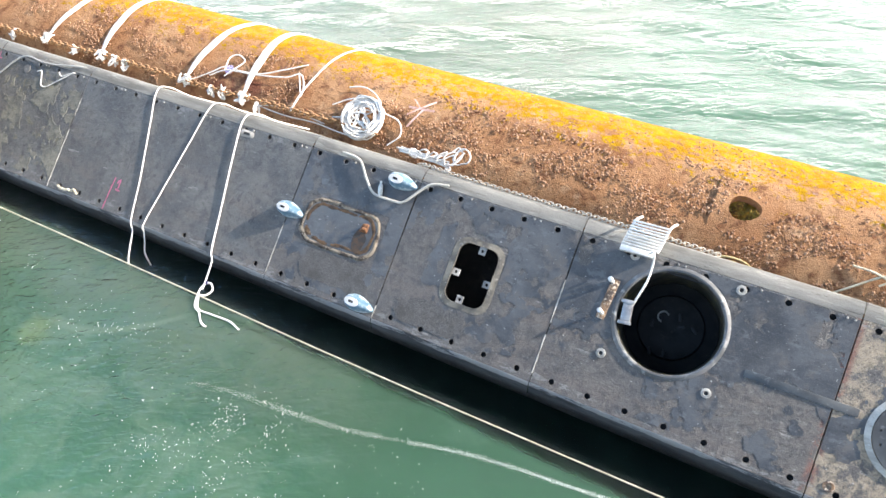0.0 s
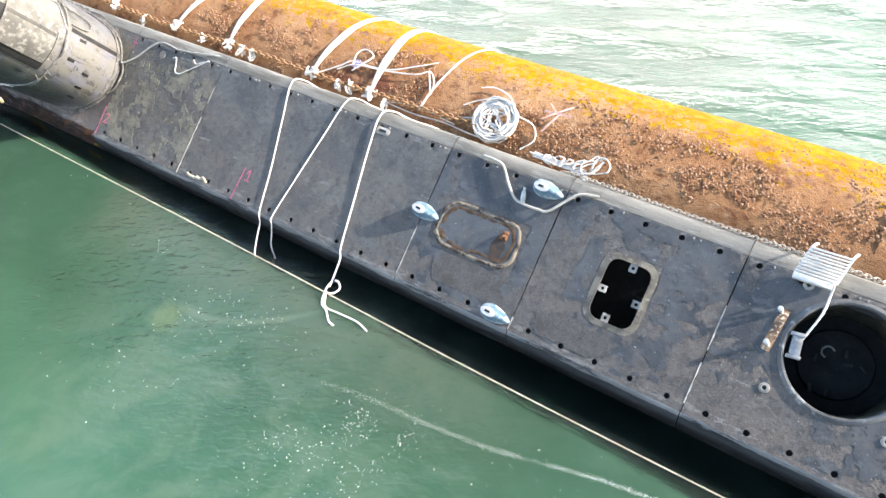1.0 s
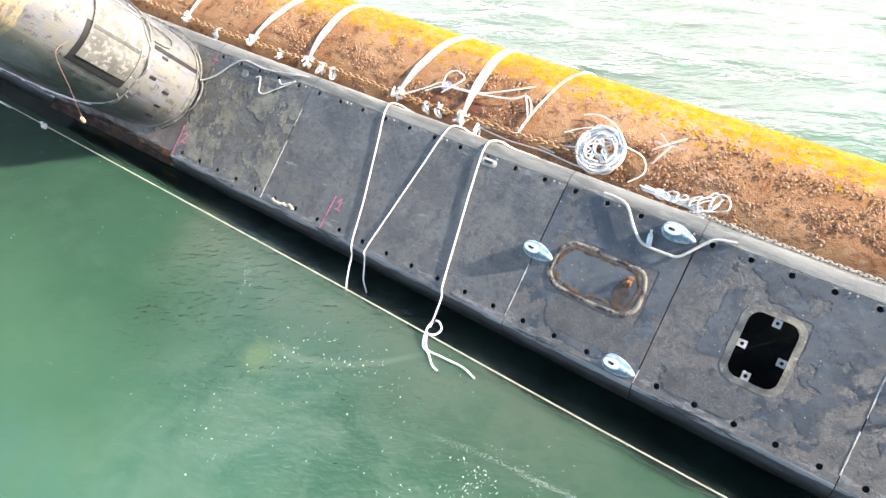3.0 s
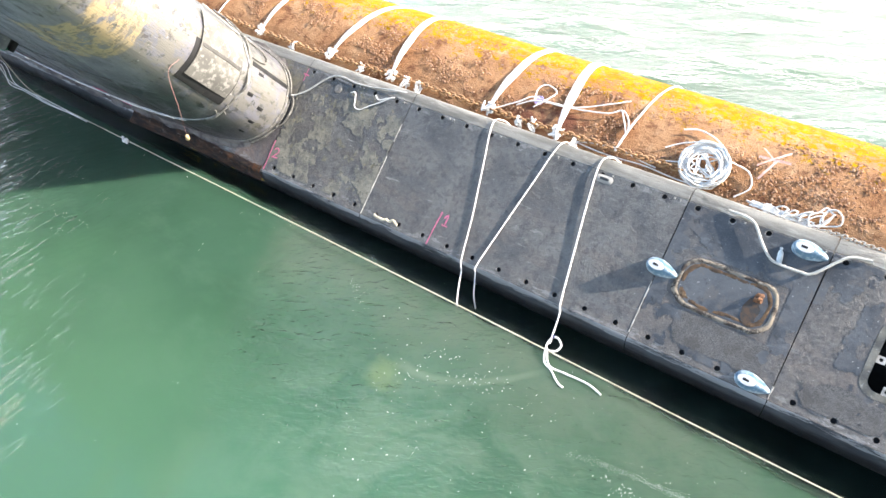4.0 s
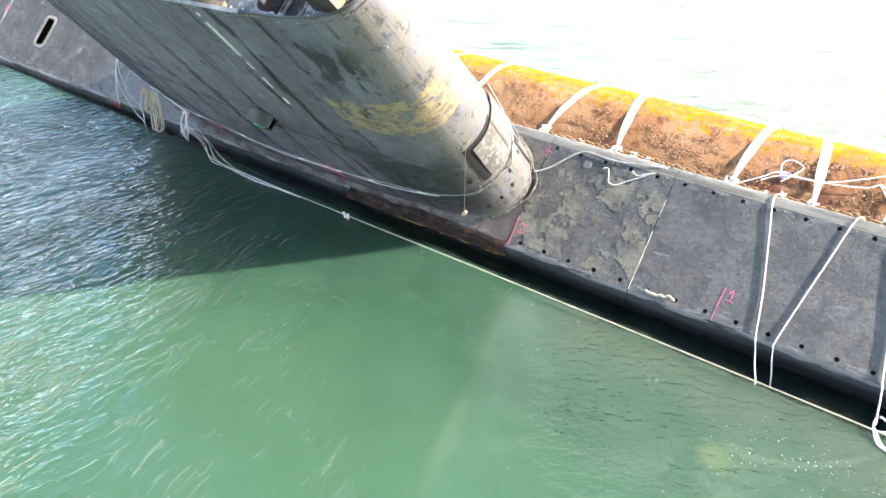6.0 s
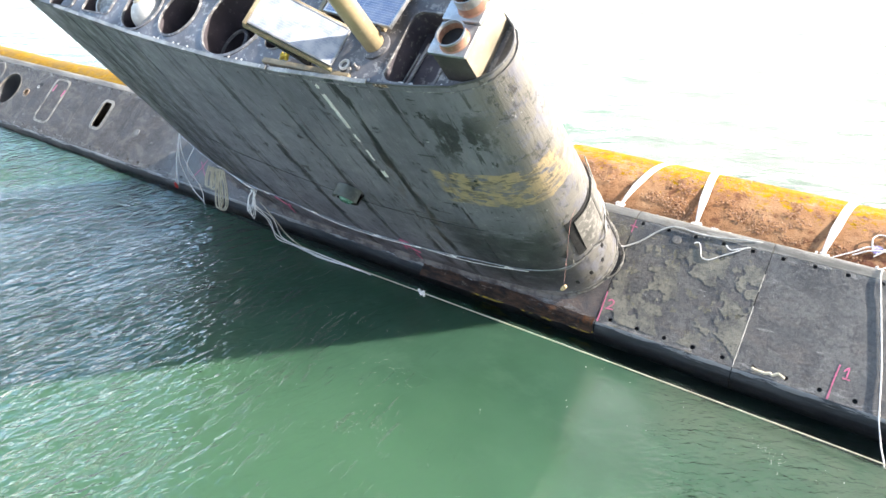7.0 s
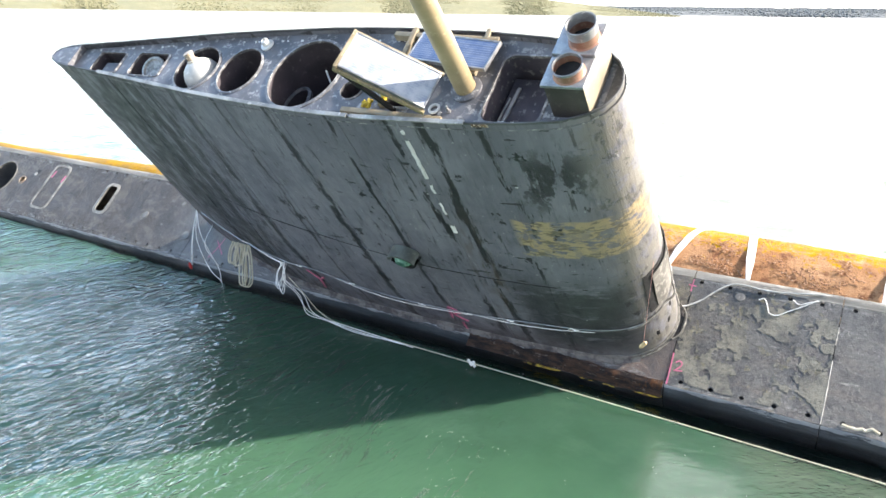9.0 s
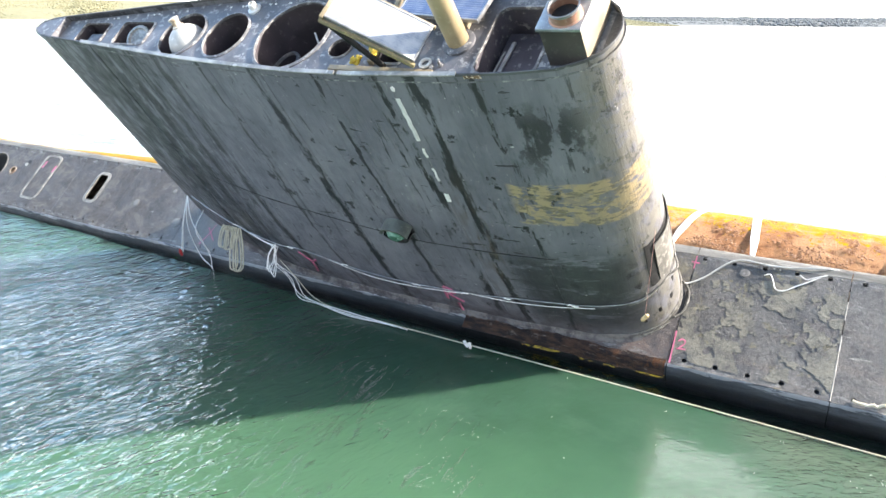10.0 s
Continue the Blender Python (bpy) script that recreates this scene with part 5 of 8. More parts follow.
pa = solar_panel(oriented((-2.44, 0.755, 6.01), (0.89, -0.02, -0.60), (0.06, 0.5, -0.04)), 1.08, 0.52, "bright framed solar panel tilted up on a timber frame", WHITE_GLARE)
solar_panel(oriented((-2.03, 1.40, 5.66), (1.1, -0.12, 0), (0.05, 0.42, 0.0)), 1.12, 0.43, "blue solar panel lying on timbers", CELLS)
part("end_batten", box(bmesh.new(), -0.575, -0.535, -0.29, 0.27, -0.04, 0.05, 0.006), TIMBER, pa, "grey timber batten at the upper end")
part("side_batten", box(bmesh.new(), -0.575, 0.56, -0.30, -0.262, -0.05, 0.0, 0.006), worn("yellow-stained timber", (0.26, 0.21, 0.11), (0.16, 0.13, 0.08), (0.42, 0.34, 0.14), 5.0, 0.8), pa, "yellow-stained timber batten")
part("side_batten", box(bmesh.new(), -0.575, 0.56, 0.262, 0.30, -0.05, 0.0, 0.006), TIMBER, pa)
bar("timber_bearer", (-3.3, 0.52, 5.5), (-1.85, 0.50, 5.5), 0.07, 0.06, TIMBER, "grey timber bearer along the edge of the fin top", group="timbers under the panels")
bar("timber_bearer", (-3.05, 1.72, 5.52), (-1.55, 1.66, 5.52), 0.07, 0.10, TIMBER, "grey timber bearer along the edge of the fin top", group="timbers under the panels")
bar("timber_bearer", (-2.75, 0.62, 5.5), (-2.75, 1.80, 5.58), 0.07, 0.07, TIMBER, "grey cross timber under the solar panels", group="timbers under the panels")
bar("timber_bearer", (-1.72, 1.18, 5.5), (-1.72, 1.82, 5.58), 0.06, 0.06, TIMBER, "grey cross timber under the solar panels", group="timbers under the panels")
bar("panel_strut", (-2.92, 0.5, 6.28), (-2.55, 0.58, 5.5), 0.06, 0.04, BLACK, "dark steel strut propping up the tilted panel", "strut")
bar("panel_strut", (-2.95, 1.02, 6.24), (-2.75, 1.02, 5.5), 0.05, 0.04, TIMBER, "timber strut propping up the tilted panel", "strut")
for u, far, wide in ((-1.31, 1.31, 0.045), (-1.375, 1.16, 0.02)):
    bar("loose_rail", (u, 0.60, 5.18), (u + 0.04, far, 5.18), wide, 0.03, RIMPALE, "pale rail lying in the open well", "rail", "rails in the well")


def buoy():
    ob = thing("float_ball", lay(-6.36, 1.05, 5.33), "grey-white float ball lodged in a round opening", "float")
    bm = bmesh.new()
    bmesh.ops.create_uvsphere(bm, u_segments=28, v_segments=16, radius=0.285)
    part("ball", bm, worn("dull white float paint", (0.52, 0.52, 0.50), (0.40, 0.40, 0.38), (0.66, 0.66, 0.64), 4.0, 0.5), ob)
    part("neck", lathe(bmesh.new(), [(0.085, 0.26), (0.085, 0.29), (0.06, 0.30), (0.06, 0.37), (0.075, 0.38), (0.075, 0.41), (0.03, 0.42)], 18, pose(0, 0, 0, -14, -10, 0)), worn("rusty white neck", (0.55, 0.5, 0.42), (0.36, 0.25, 0.15), (0.7, 0.68, 0.62), 12.0, 0.6), ob, "rust-stained neck")
    drum = thing("round_float", lay(-7.45, 1.06, 5.40), "round pale dish wedged in an opening", "float")
    part("body", lathe(bmesh.new(), [(0.05, -0.06), (0.2, -0.04), (0.22, 0.0), (0.21, 0.03), (0.17, 0.035), (0.15, 0.01), (0.02, 0.0)], 24, pose(0, 0, 0, 18, 10, 0)), worn("dull glassy dish", (0.26, 0.26, 0.24), (0.15, 0.15, 0.14), (0.45, 0.45, 0.42), 8.0, 0.25), drum)
    block = thing("stowed_block", lay(-8.5, 1.03, 5.30), "grey rounded block stowed in an opening", "block")
    part("body", box(bmesh.new(), -0.2, 0.18, -0.14, 0.12, -0.12, 0.13, 0.05), TOPGREY, block)


buoy()


# ---- cleats, hatches and fittings of the deck ----
def cleat(u, v, turn, label):
    """A tear-shaped fairlead: a dome with a flat top and a slot in it."""
    ob = thing("deck_cleat", lay(u, v, 0, turn), label, "cleat", "cleats on the deck")
    bm = bmesh.new()
    rows = []
    for z, k, sh in ((0.0, 1.0, 0.0), (0.03, 0.98, 0.0), (0.08, 0.86, -0.02), (0.12, 0.68, -0.045), (0.14, 0.56, -0.06), (0.145, 0.50, -0.065)):
        row = []
        for i in range(28):
            a = 2 * math.pi * i / 28
            taper = 1 - 0.36 * math.cos(a)
            row.append(bm.verts.new((0.215 * k * math.cos(a) + sh, 0.108 * k * taper * math.sin(a), z)))
        rows.append(row)
    for a, b in zip(rows, rows[1:]):
        for i in range(28):
            bm.faces.new((a[i], a[(i + 1) % 28], b[(i + 1) % 28], b[i]))
    bm.faces.new(rows[-1])
    part("body", bm, CLEAT_BLUE, ob)
    part("top", lathe(bmesh.new(), [(0.052, 0.140), (0.050, 0.151), (0.03, 0.153)], 20, Matrix.Translation((-0.07, 0, 0)) @ Matrix.Diagonal((2.1, 1.15, 1, 1))), WHITE, ob, "white flat top")
    part("slot", box(bmesh.new(), -0.115, -0.035, -0.018, 0.018, 0.10, 0.157, 0.01), BLACK, ob, "black slot")


def bollard():
    ob = thing("bollard", lay(-21.80, 0.55, 0.01, 20), "white twin bollard on a rusty seat plate of the after deck", "bollard")
    for x in (-0.17, 0.17):
        part("post", lathe(bmesh.new(), [(0.10, 0.0), (0.085, 0.03), (0.08, 0.16), (0.115, 0.19), (0.12, 0.22), (0.05, 0.24)], 20, Matrix.Translation((x, 0, 0))), WHITE, ob)
    part("base", box(bmesh.new(), -0.29, 0.29, -0.12, 0.12, 0.0, 0.02, 0.008), RUST, ob, "rusty base plate")


bollard()
cleat(6.97, 0.92, -6, "small blue and white steel cleat on the deck")
cleat(8.48, 0.05, -4, "blue and white steel cleat at the deck edge")
cleat(8.46, 1.78, -4, "blue steel cleat with pale top beside the pipe rail")


def deck_fittings():
    # rust-rimmed hatch plate
    hatch = part("hatch_plate", plate(bmesh.new(), rounded(7.79, 0.91, 0.56, 0.28, 0.2, 8), [], 0.0, 0.012), COAT, sub, "dark sunken hatch plate with a rusty weld rim")
    def bead(d0, d1, high, seed):
        bm = bmesh.new()
        rows = []
        for k in range(6):
            d = d0 + (d1 - d0) * k / 5
            loop = smooth_path([(x, y, 0) for x, y in rounded(7.79, 0.91, 0.56 + d, 0.275 + d, 0.22 + d * 0.6, 8)] + [(7.79 + 0.56 + d, 0.91 + 0.275 - 0.22 + d * 0.4, 0)], 0.012)
            loop = [loop[int(i * len(loop) / 150)] for i in range(150)]
            row = []
            for p in loop:
                q = (0, 0.75, 1, 1, 0.7, 0)[k]
                wob = noise.noise((p.x * 4, p.y * 4, seed)) * 0.030
                row.append(bm.verts.new((p.x + wob, p.y + wob, 0.004 + q * high * (1 + 0.5 * noise.noise((p.x * 9, p.y * 9, seed)) + 0.25 * noise.noise((p.x * 40, p.y * 40, 2.0))))))
            rows.append(row)
        for a, b in zip(rows, rows[1:]):
            for i in range(150):
                bm.faces.new((a[i], a[(i + 1) % 150], b[(i + 1) % 150], b[i]))
        return bm

    n = Nodes("brown flaking rust")
    c = n.mix(n.ramp(n.noise(6.0, 7, 0.72), 0.40, 0.60), (0.05, 0.036, 0.027), (0.135, 0.082, 0.045))
    c = n.mix(n.ramp(n.noise(5.0, 6, 0.7), 0.57, 0.66, 0.0, 0.7), c, (0.26, 0.20, 0.13))
    part("rust_bead", bead(-0.075, 0.012, 0.010, 5.0), n.done(c, 0.85, 0.0, n.noise(40, 4, 0.7), 0.8, 0.012, 0.3), hatch, "brown flaking inner bead")
    n = Nodes("pale weathered weld")
    c = n.mix(n.ramp(n.noise(4.5, 9, 0.74), 0.44, 0.54), (0.050, 0.040, 0.034), (0.235, 0.20, 0.155))
    c = n.mix(n.ramp(n.noise(11.0, 6, 0.72), 0.55, 0.66, 0.0, 0.6), c, (0.36, 0.33, 0.28))
    part("weld_rim", bead(0.0, 0.060, 0.016, 9.0), n.done(c, 0.8, 0.0, n.noise(40, 4, 0.7), 0.7, 0.010, 0.3), hatch, "pale weathered weld bead")
    bm = bmesh.new()
    bmesh.ops.create_icosphere(bm, subdivisions=3, radius=0.052)
    for v in bm.verts:
        v.co *= 1 + 0.9 * noise.noise(v.co * 26)
        v.co += Vector((8.17, 1.02, 0.025))
    part("rust_lump", bm, worn("brown rust", (0.22, 0.10, 0.045), (0.08, 0.035, 0.018), (0.42, 0.24, 0.13), 16.0, 0.85), hatch, "lump of brown rust")
    n = Nodes("thin brown rust stain")
    part("rust_stain", plate(bmesh.new(), [(8.13 + 0.10 * math.cos(0.35 * i) * (1 + 0.4 * noise.noise((i * 0.9, 0, 0))), 0.84 + 0.17 * math.sin(0.35 * i) * (1 + 0.4 * noise.noise((i * 0.7, 3, 0)))) for i in range(18)], [], 0.01, 0.0165), n.done(n.mix(n.ramp(n.noise(12, 6, 0.7), 0.4, 0.6), (0.03, 0.03, 0.03), (0.075, 0.045, 0.028)), 0.8), hatch, "brown rust stain", smooth=False)
    # frame and lugs of the square opening
    cx, cy, hx, hy = SQUARE_OPENING
    bm = bmesh.new()
    band(bm, rounded(cx, cy, hx, hy, 0.13), rounded(cx, cy, hx + 0.08, hy + 0.075, 0.19), 0.014, 0.004, 0.03)
    pale_frame = worn("weathered pale frame", (0.22, 0.20, 0.16), (0.075, 0.070, 0.062), (0.40, 0.375, 0.32), 4.0, 0.75, bump=0.6)
    chipped = worn("chipped pale outline paint", (0.30, 0.285, 0.25), (0.12, 0.112, 0.10), (0.50, 0.48, 0.43), 3.0, 0.8)
    frame_ob = part("opening_frame", bm, pale_frame, sub, "pale weathered frame round a square deck opening")
    for x, y, t in ((cx + 0.02, cy + hy - 0.05, 0), (cx - hx + 0.05, cy - 0.02, 90), (cx + hx - 0.05, cy - 0.05, 90), (cx - 0.05, cy - hy + 0.05, 0)):
        lug = bmesh.new()
        plate(lug, [(-0.045, -0.05), (0.045, -0.05), (0.045, 0.05), (-0.045, 0.05)], [ring(0, 0, 0.022, 0.022, 12)], -0.03, -0.012)
        bmesh.ops.transform(lug, matrix=pose(x, y, -0.006, 0, 0, t), verts=lug.verts)
        part("lug", lug, RIMPALE, frame_ob, "grey drilled lug", smooth=False)
    for (cx, cy, hx, hy), rr in (((-15.12, 1.02, 0.19, 0.40), 0.10),):
        bm = bmesh.new()
        band(bm, rounded(cx, cy, hx, hy, rr), rounded(cx, cy, hx + 0.10, hy + 0.09, rr + 0.09), 0.014, 0.006, 0.03)
        part("opening_frame", bm, chipped, sub, "pale frame round a narrow deck slot")
    bm = bmesh.new()
    band(bm, rounded(-17.74, 1.01, 0.34, 0.69, 0.14), rounded(-17.74, 1.01, 0.41, 0.76, 0.20), 0.014, 0.010, 0.02)
    part("plate_outline", bm, chipped, sub, "pale outline of a shut deck plate")
    bm = plate(bmesh.new(), rounded(-17.74, 1.01, 0.33, 0.68, 0.14), [ring(-17.74, 1.03 + k, 0.02, 0.02, 8) for k in (-0.4, -0.1, 0.1, 0.4)], 0.0, 0.006)
    part("shut_plate", bm, DECK, sub, smooth=False)
    # round opening: trunk, rim and the lid far down
    x, y, rad = ROUND_OPENING
    m = Matrix.Translation((x, y, 0))
    grey = worn("scraped grey trunk paint", (0.14, 0.147, 0.155), (0.07, 0.075, 0.08), (0.27, 0.275, 0.275), 1.6, 0.55, wear=(0.52, 0.66))
    trunk = part("trunk", lathe(bmesh.new(), [(rad + 0.065, -0.006), (rad + 0.055, 0.008), (rad + 0.02, 0.024), (rad, 0.018), (rad - 0.008, -0.05)], 56, m, cap=False), grey, sub, "scraped pale rim of a round hatch trunk")
    part("trunk_wall", lathe(bmesh.new(), [(rad - 0.008, -0.05), (rad - 0.016, -0.3), (rad - 0.02, -1.05)], 56, m, cap=False), worn("near-black trunk wall with olive stain", (0.034, 0.036, 0.030), (0.016, 0.016, 0.016), (0.17, 0.165, 0.060), 2.2, 0.5, wear=(0.54, 0.66)), trunk, "near-black trunk wall with olive stain")
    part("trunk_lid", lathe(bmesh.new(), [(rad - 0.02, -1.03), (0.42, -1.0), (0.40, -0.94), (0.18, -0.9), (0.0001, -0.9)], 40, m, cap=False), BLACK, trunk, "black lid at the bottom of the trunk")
    lid_grey = worn("dull dark lid paint", (0.022, 0.022, 0.024), (0.012, 0.012, 0.013), (0.07, 0.07, 0.07), 9.0, 0.6)
    hoop = [(x - 0.12 + 0.07 * math.cos(a), y + 0.10 + 0.07 * math.sin(a), -0.88) for a in (0.6, 1.4, 2.2, 3.0, 3.8, 4.6)]
    part("lid_handle", rope_mesh([hoop], 0.012, 0.02), EDGE_PALE, trunk, "pale bent handle on the lid")
    for k in range(6):
        part("lid_fitting", box(bmesh.new(), -0.05, 0.05, -0.02, 0.02, -0.94, -0.87, 0.008, m @ pose(0, 0, 0, 0, 0, k * k * 37 + 20) @ Matrix.Translation((0.12 + 0.05 * k, 0.03 * k, 0)) @ pose(0, 0, 0, 0, 0, 50 * k)), lid_grey, trunk)
    at = Matrix.Translation((-20.34, 1.0, 0))
    after = part("trunk", lathe(bmesh.new(), [(0.60, -0.005), (0.595, 0.010), (0.56, 0.014), (0.553, -0.04)], 44, at, cap=False), DUSTY, sub, "pale worn rim of the after round hatch trunk")
    part("trunk_wall", lathe(bmesh.new(), [(0.553, -0.04), (0.55, -0.5), (0.0005, -0.52)], 44, at, cap=False), worn("smooth dark grey trunk paint", (0.065, 0.068, 0.075), (0.04, 0.042, 0.046), (0.12, 0.12, 0.12), 2.0, 0.6), after, "smooth dark grey trunk inside")
    # after fittings: bolted cover with scratched rim, flat bar, drain, and the rusty seat of the bollard
    aft = part("round_cover", plate(bmesh.new(), ring(-21.55, 1.42, 0.37, 0.37, 40), [ring(-21.55 + 0.3 * math.cos(i * 0.57), 1.42 + 0.3 * math.sin(i * 0.57), 0.014, 0.014, 8) for i in range(11)], 0.0, 0.014), DECK, sub, "dark bolted round cover plate with a pale scratched rim", smooth=False)
    bm = bmesh.new()
    band(bm, ring(-21.55, 1.42, 0.375, 0.375, 40), ring(-21.55, 1.42, 0.41, 0.41, 40), 0.016, 0.008, 0.02)
    part("cover_rim", bm, chipped, aft)
    part("flat_bar", box(bmesh.new(), -23.0, -22.0, 1.36, 1.46, 0.0, 0.014, 0.003), chipped, sub, "pale flat bar lying on the after deck")
    part("drain_ring", lathe(bmesh.new(), [(0.15, 0.0), (0.145, 0.014), (0.105, 0.016), (0.10, -0.10)], 20, Matrix.Translation((-19.27, 1.04, 0)), cap=False), RUST, sub, "rusty ring round a drain opening")
    part("bolt_slot", box(bmesh.new(), -18.84, -18.68, 1.36, 1.47, -0.01, 0.006, 0.004), BLACK, sub, "small dark slot in a deck plate")
    seat = part("bollard_seat", plate(bmesh.new(), rounded(-21.80, 0.53, 0.42, 0.34, 0.08), [], 0.0, 0.010), RUST, sub, "rusty seat plate of the bollard", smooth=False)
    bm = bmesh.new()
    band(bm, rounded(-21.80, 0.53, 0.41, 0.33, 0.08), rounded(-21.80, 0.53, 0.48, 0.40, 0.12), 0.022, 0.006, 0.02)
    part("seat_rim", bm, DUSTY, seat, "pale worn rim")
    # washers with bolts round the trunk
    for px, py in ((11.63, 1.79), (11.63, 0.57), (12.85, 0.56), (12.85, 1.78), (-18.82, 1.32), (-20.9, 0.5)):
        bm = lathe(bmesh.new(), [(0.058, 0.0), (0.055, 0.014), (0.03, 0.018), (0.022, 0.006)], 16, Matrix.Translation((px, py, 0)), cap=False)
        w = part("washer", bm, EDGE_PALE, sub, "pale bolted washer plate")
        part("bolt_hole", lathe(bmesh.new(), [(0.022, -0.01), (0.022, 0.007)], 10, Matrix.Translation((px, py, 0))), BLACK, w)
    disc = worn("pale dusty disc paint", (0.20, 0.195, 0.18), (0.11, 0.105, 0.10), (0.32, 0.31, 0.29), 6.0, 0.7)
    for px, py, k in ((-13.29, 0.81, 0.10), (-11.52, 0.50, 0.13), (-12.2, 1.32, 0.06), (0.96, 1.69, 0.075)):
        part("deck_disc", lathe(bmesh.new(), [(k, 0.0), (k * 0.96, 0.010), (k * 0.7, 0.012), (0.0005, 0.011)], 18, Matrix.Translation((px, py, 0)), cap=False), disc, sub, "pale dusty round blanking disc")
    # flat bar, and the bolted round cover it leads to
    part("flat_bar", box(bmesh.new(), 13.15, 14.30, 0.875, 0.965, 0.0, 0.012, 0.003), BAR, sub, "blue-grey flat bar lying on the deck")
    cover = part("round_cover", plate(bmesh.new(), ring(14.86, 0.84, 0.40, 0.40, 48), [ring(14.86 + 0.33 * math.cos(i * 0.45), 0.84 + 0.33 * math.sin(i * 0.45), 0.014, 0.014, 8) for i in range(14)], 0.0, 0.02), BAR, sub, "bolted blue-grey round cover plate", smooth=False)
    bm = bmesh.new()
    band(bm, ring(14.86, 0.84, 0.41, 0.41, 48), ring(14.86, 0.84, 0.47, 0.47, 48), 0.03, 0.01, 0.03)
    part("cover_rim", bm, EDGE_PALE, cover)
    for px, py in ((14.25, 0.1), (14.7, 0.1)):
        part("rust_ring", lathe(bmesh.new(), [(0.06, 0), (0.055, 0.012), (0.03, 0.012), (0.028, 0.002)], 14, Matrix.Translation((px, py, 0)), cap=False), RUST, sub, "rusty ring round a drain hole")
    # rusty hinge plate with two pins
    hinge = part("hinge_plate", box(bmesh.new(), -0.05, 0.05, -0.25, 0.25, 0.0, 0.02, 0.006, pose(11.50, 1.2, 0, 0, 0, -5)), RUST, sub, "rusty hinge plate beside the round hatch")
    for py in (1.41, 1.02):
        part("pin", lathe(bmesh.new(), [(0.024, 0), (0.024, 0.10), (0.03, 0.10), (0.03, 0.125), (0.012, 0.13)], 12, pose(11.49, py, 0.01, -8, -12, 0)), WHITE, hinge, "white painted pin")
    # small pale bolts along the bleached edge
    me = mesh_of("edge_bolt", lathe(bmesh.new(), [(0.013, 0), (0.013, 0.016), (0.006, 0.02)], 8), EDGE_PALE)
    for i, u in enumerate(DRAIN_FAR):
        if 0.5 < u < 14 and i % 2 == 0:
            for d in (0.13, 0.21) if i % 4 == 0 else (0.15,):
                o = part("edge_bolt", me, None, sub)
                o.location = (u + d, 1.845, 0.0)
    # mooring slot in a ring, pipe rail
    bm = bmesh.new()
    band(bm, rounded(5.77, 1.77, 0.07, 0.02, 0.018), rounded(5.77, 1.77, 0.125, 0.055, 0.05), 0.02, 0.004, 0.02)
    part("oval_ring", bm, EDGE_PALE, sub, "pale oval ring on the deck")
    rail = [(7.42, 1.93, 0.02), (7.66, 1.915, 0.05), (7.78, 1.86, 0.06), (7.93, 1.68, 0.06), (8.08, 1.535, 0.06), (8.2, 1.50, 0.06), (8.45, 1.50, 0.06), (8.58, 1.53, 0.06), (8.76, 1.75, 0.06), (8.88, 1.87, 0.05), (9.1, 1.92, 0.03)]
    part("pipe_rail", rope_mesh([rail], 0.0175, 0.03), worn("pale galvanised pipe", (0.50, 0.49, 0.45), (0.38, 0.37, 0.33), (0.62, 0.61, 0.58), 6.0, 0.5), sub, "bent pale pipe rail on the deck")


deck_fittings()


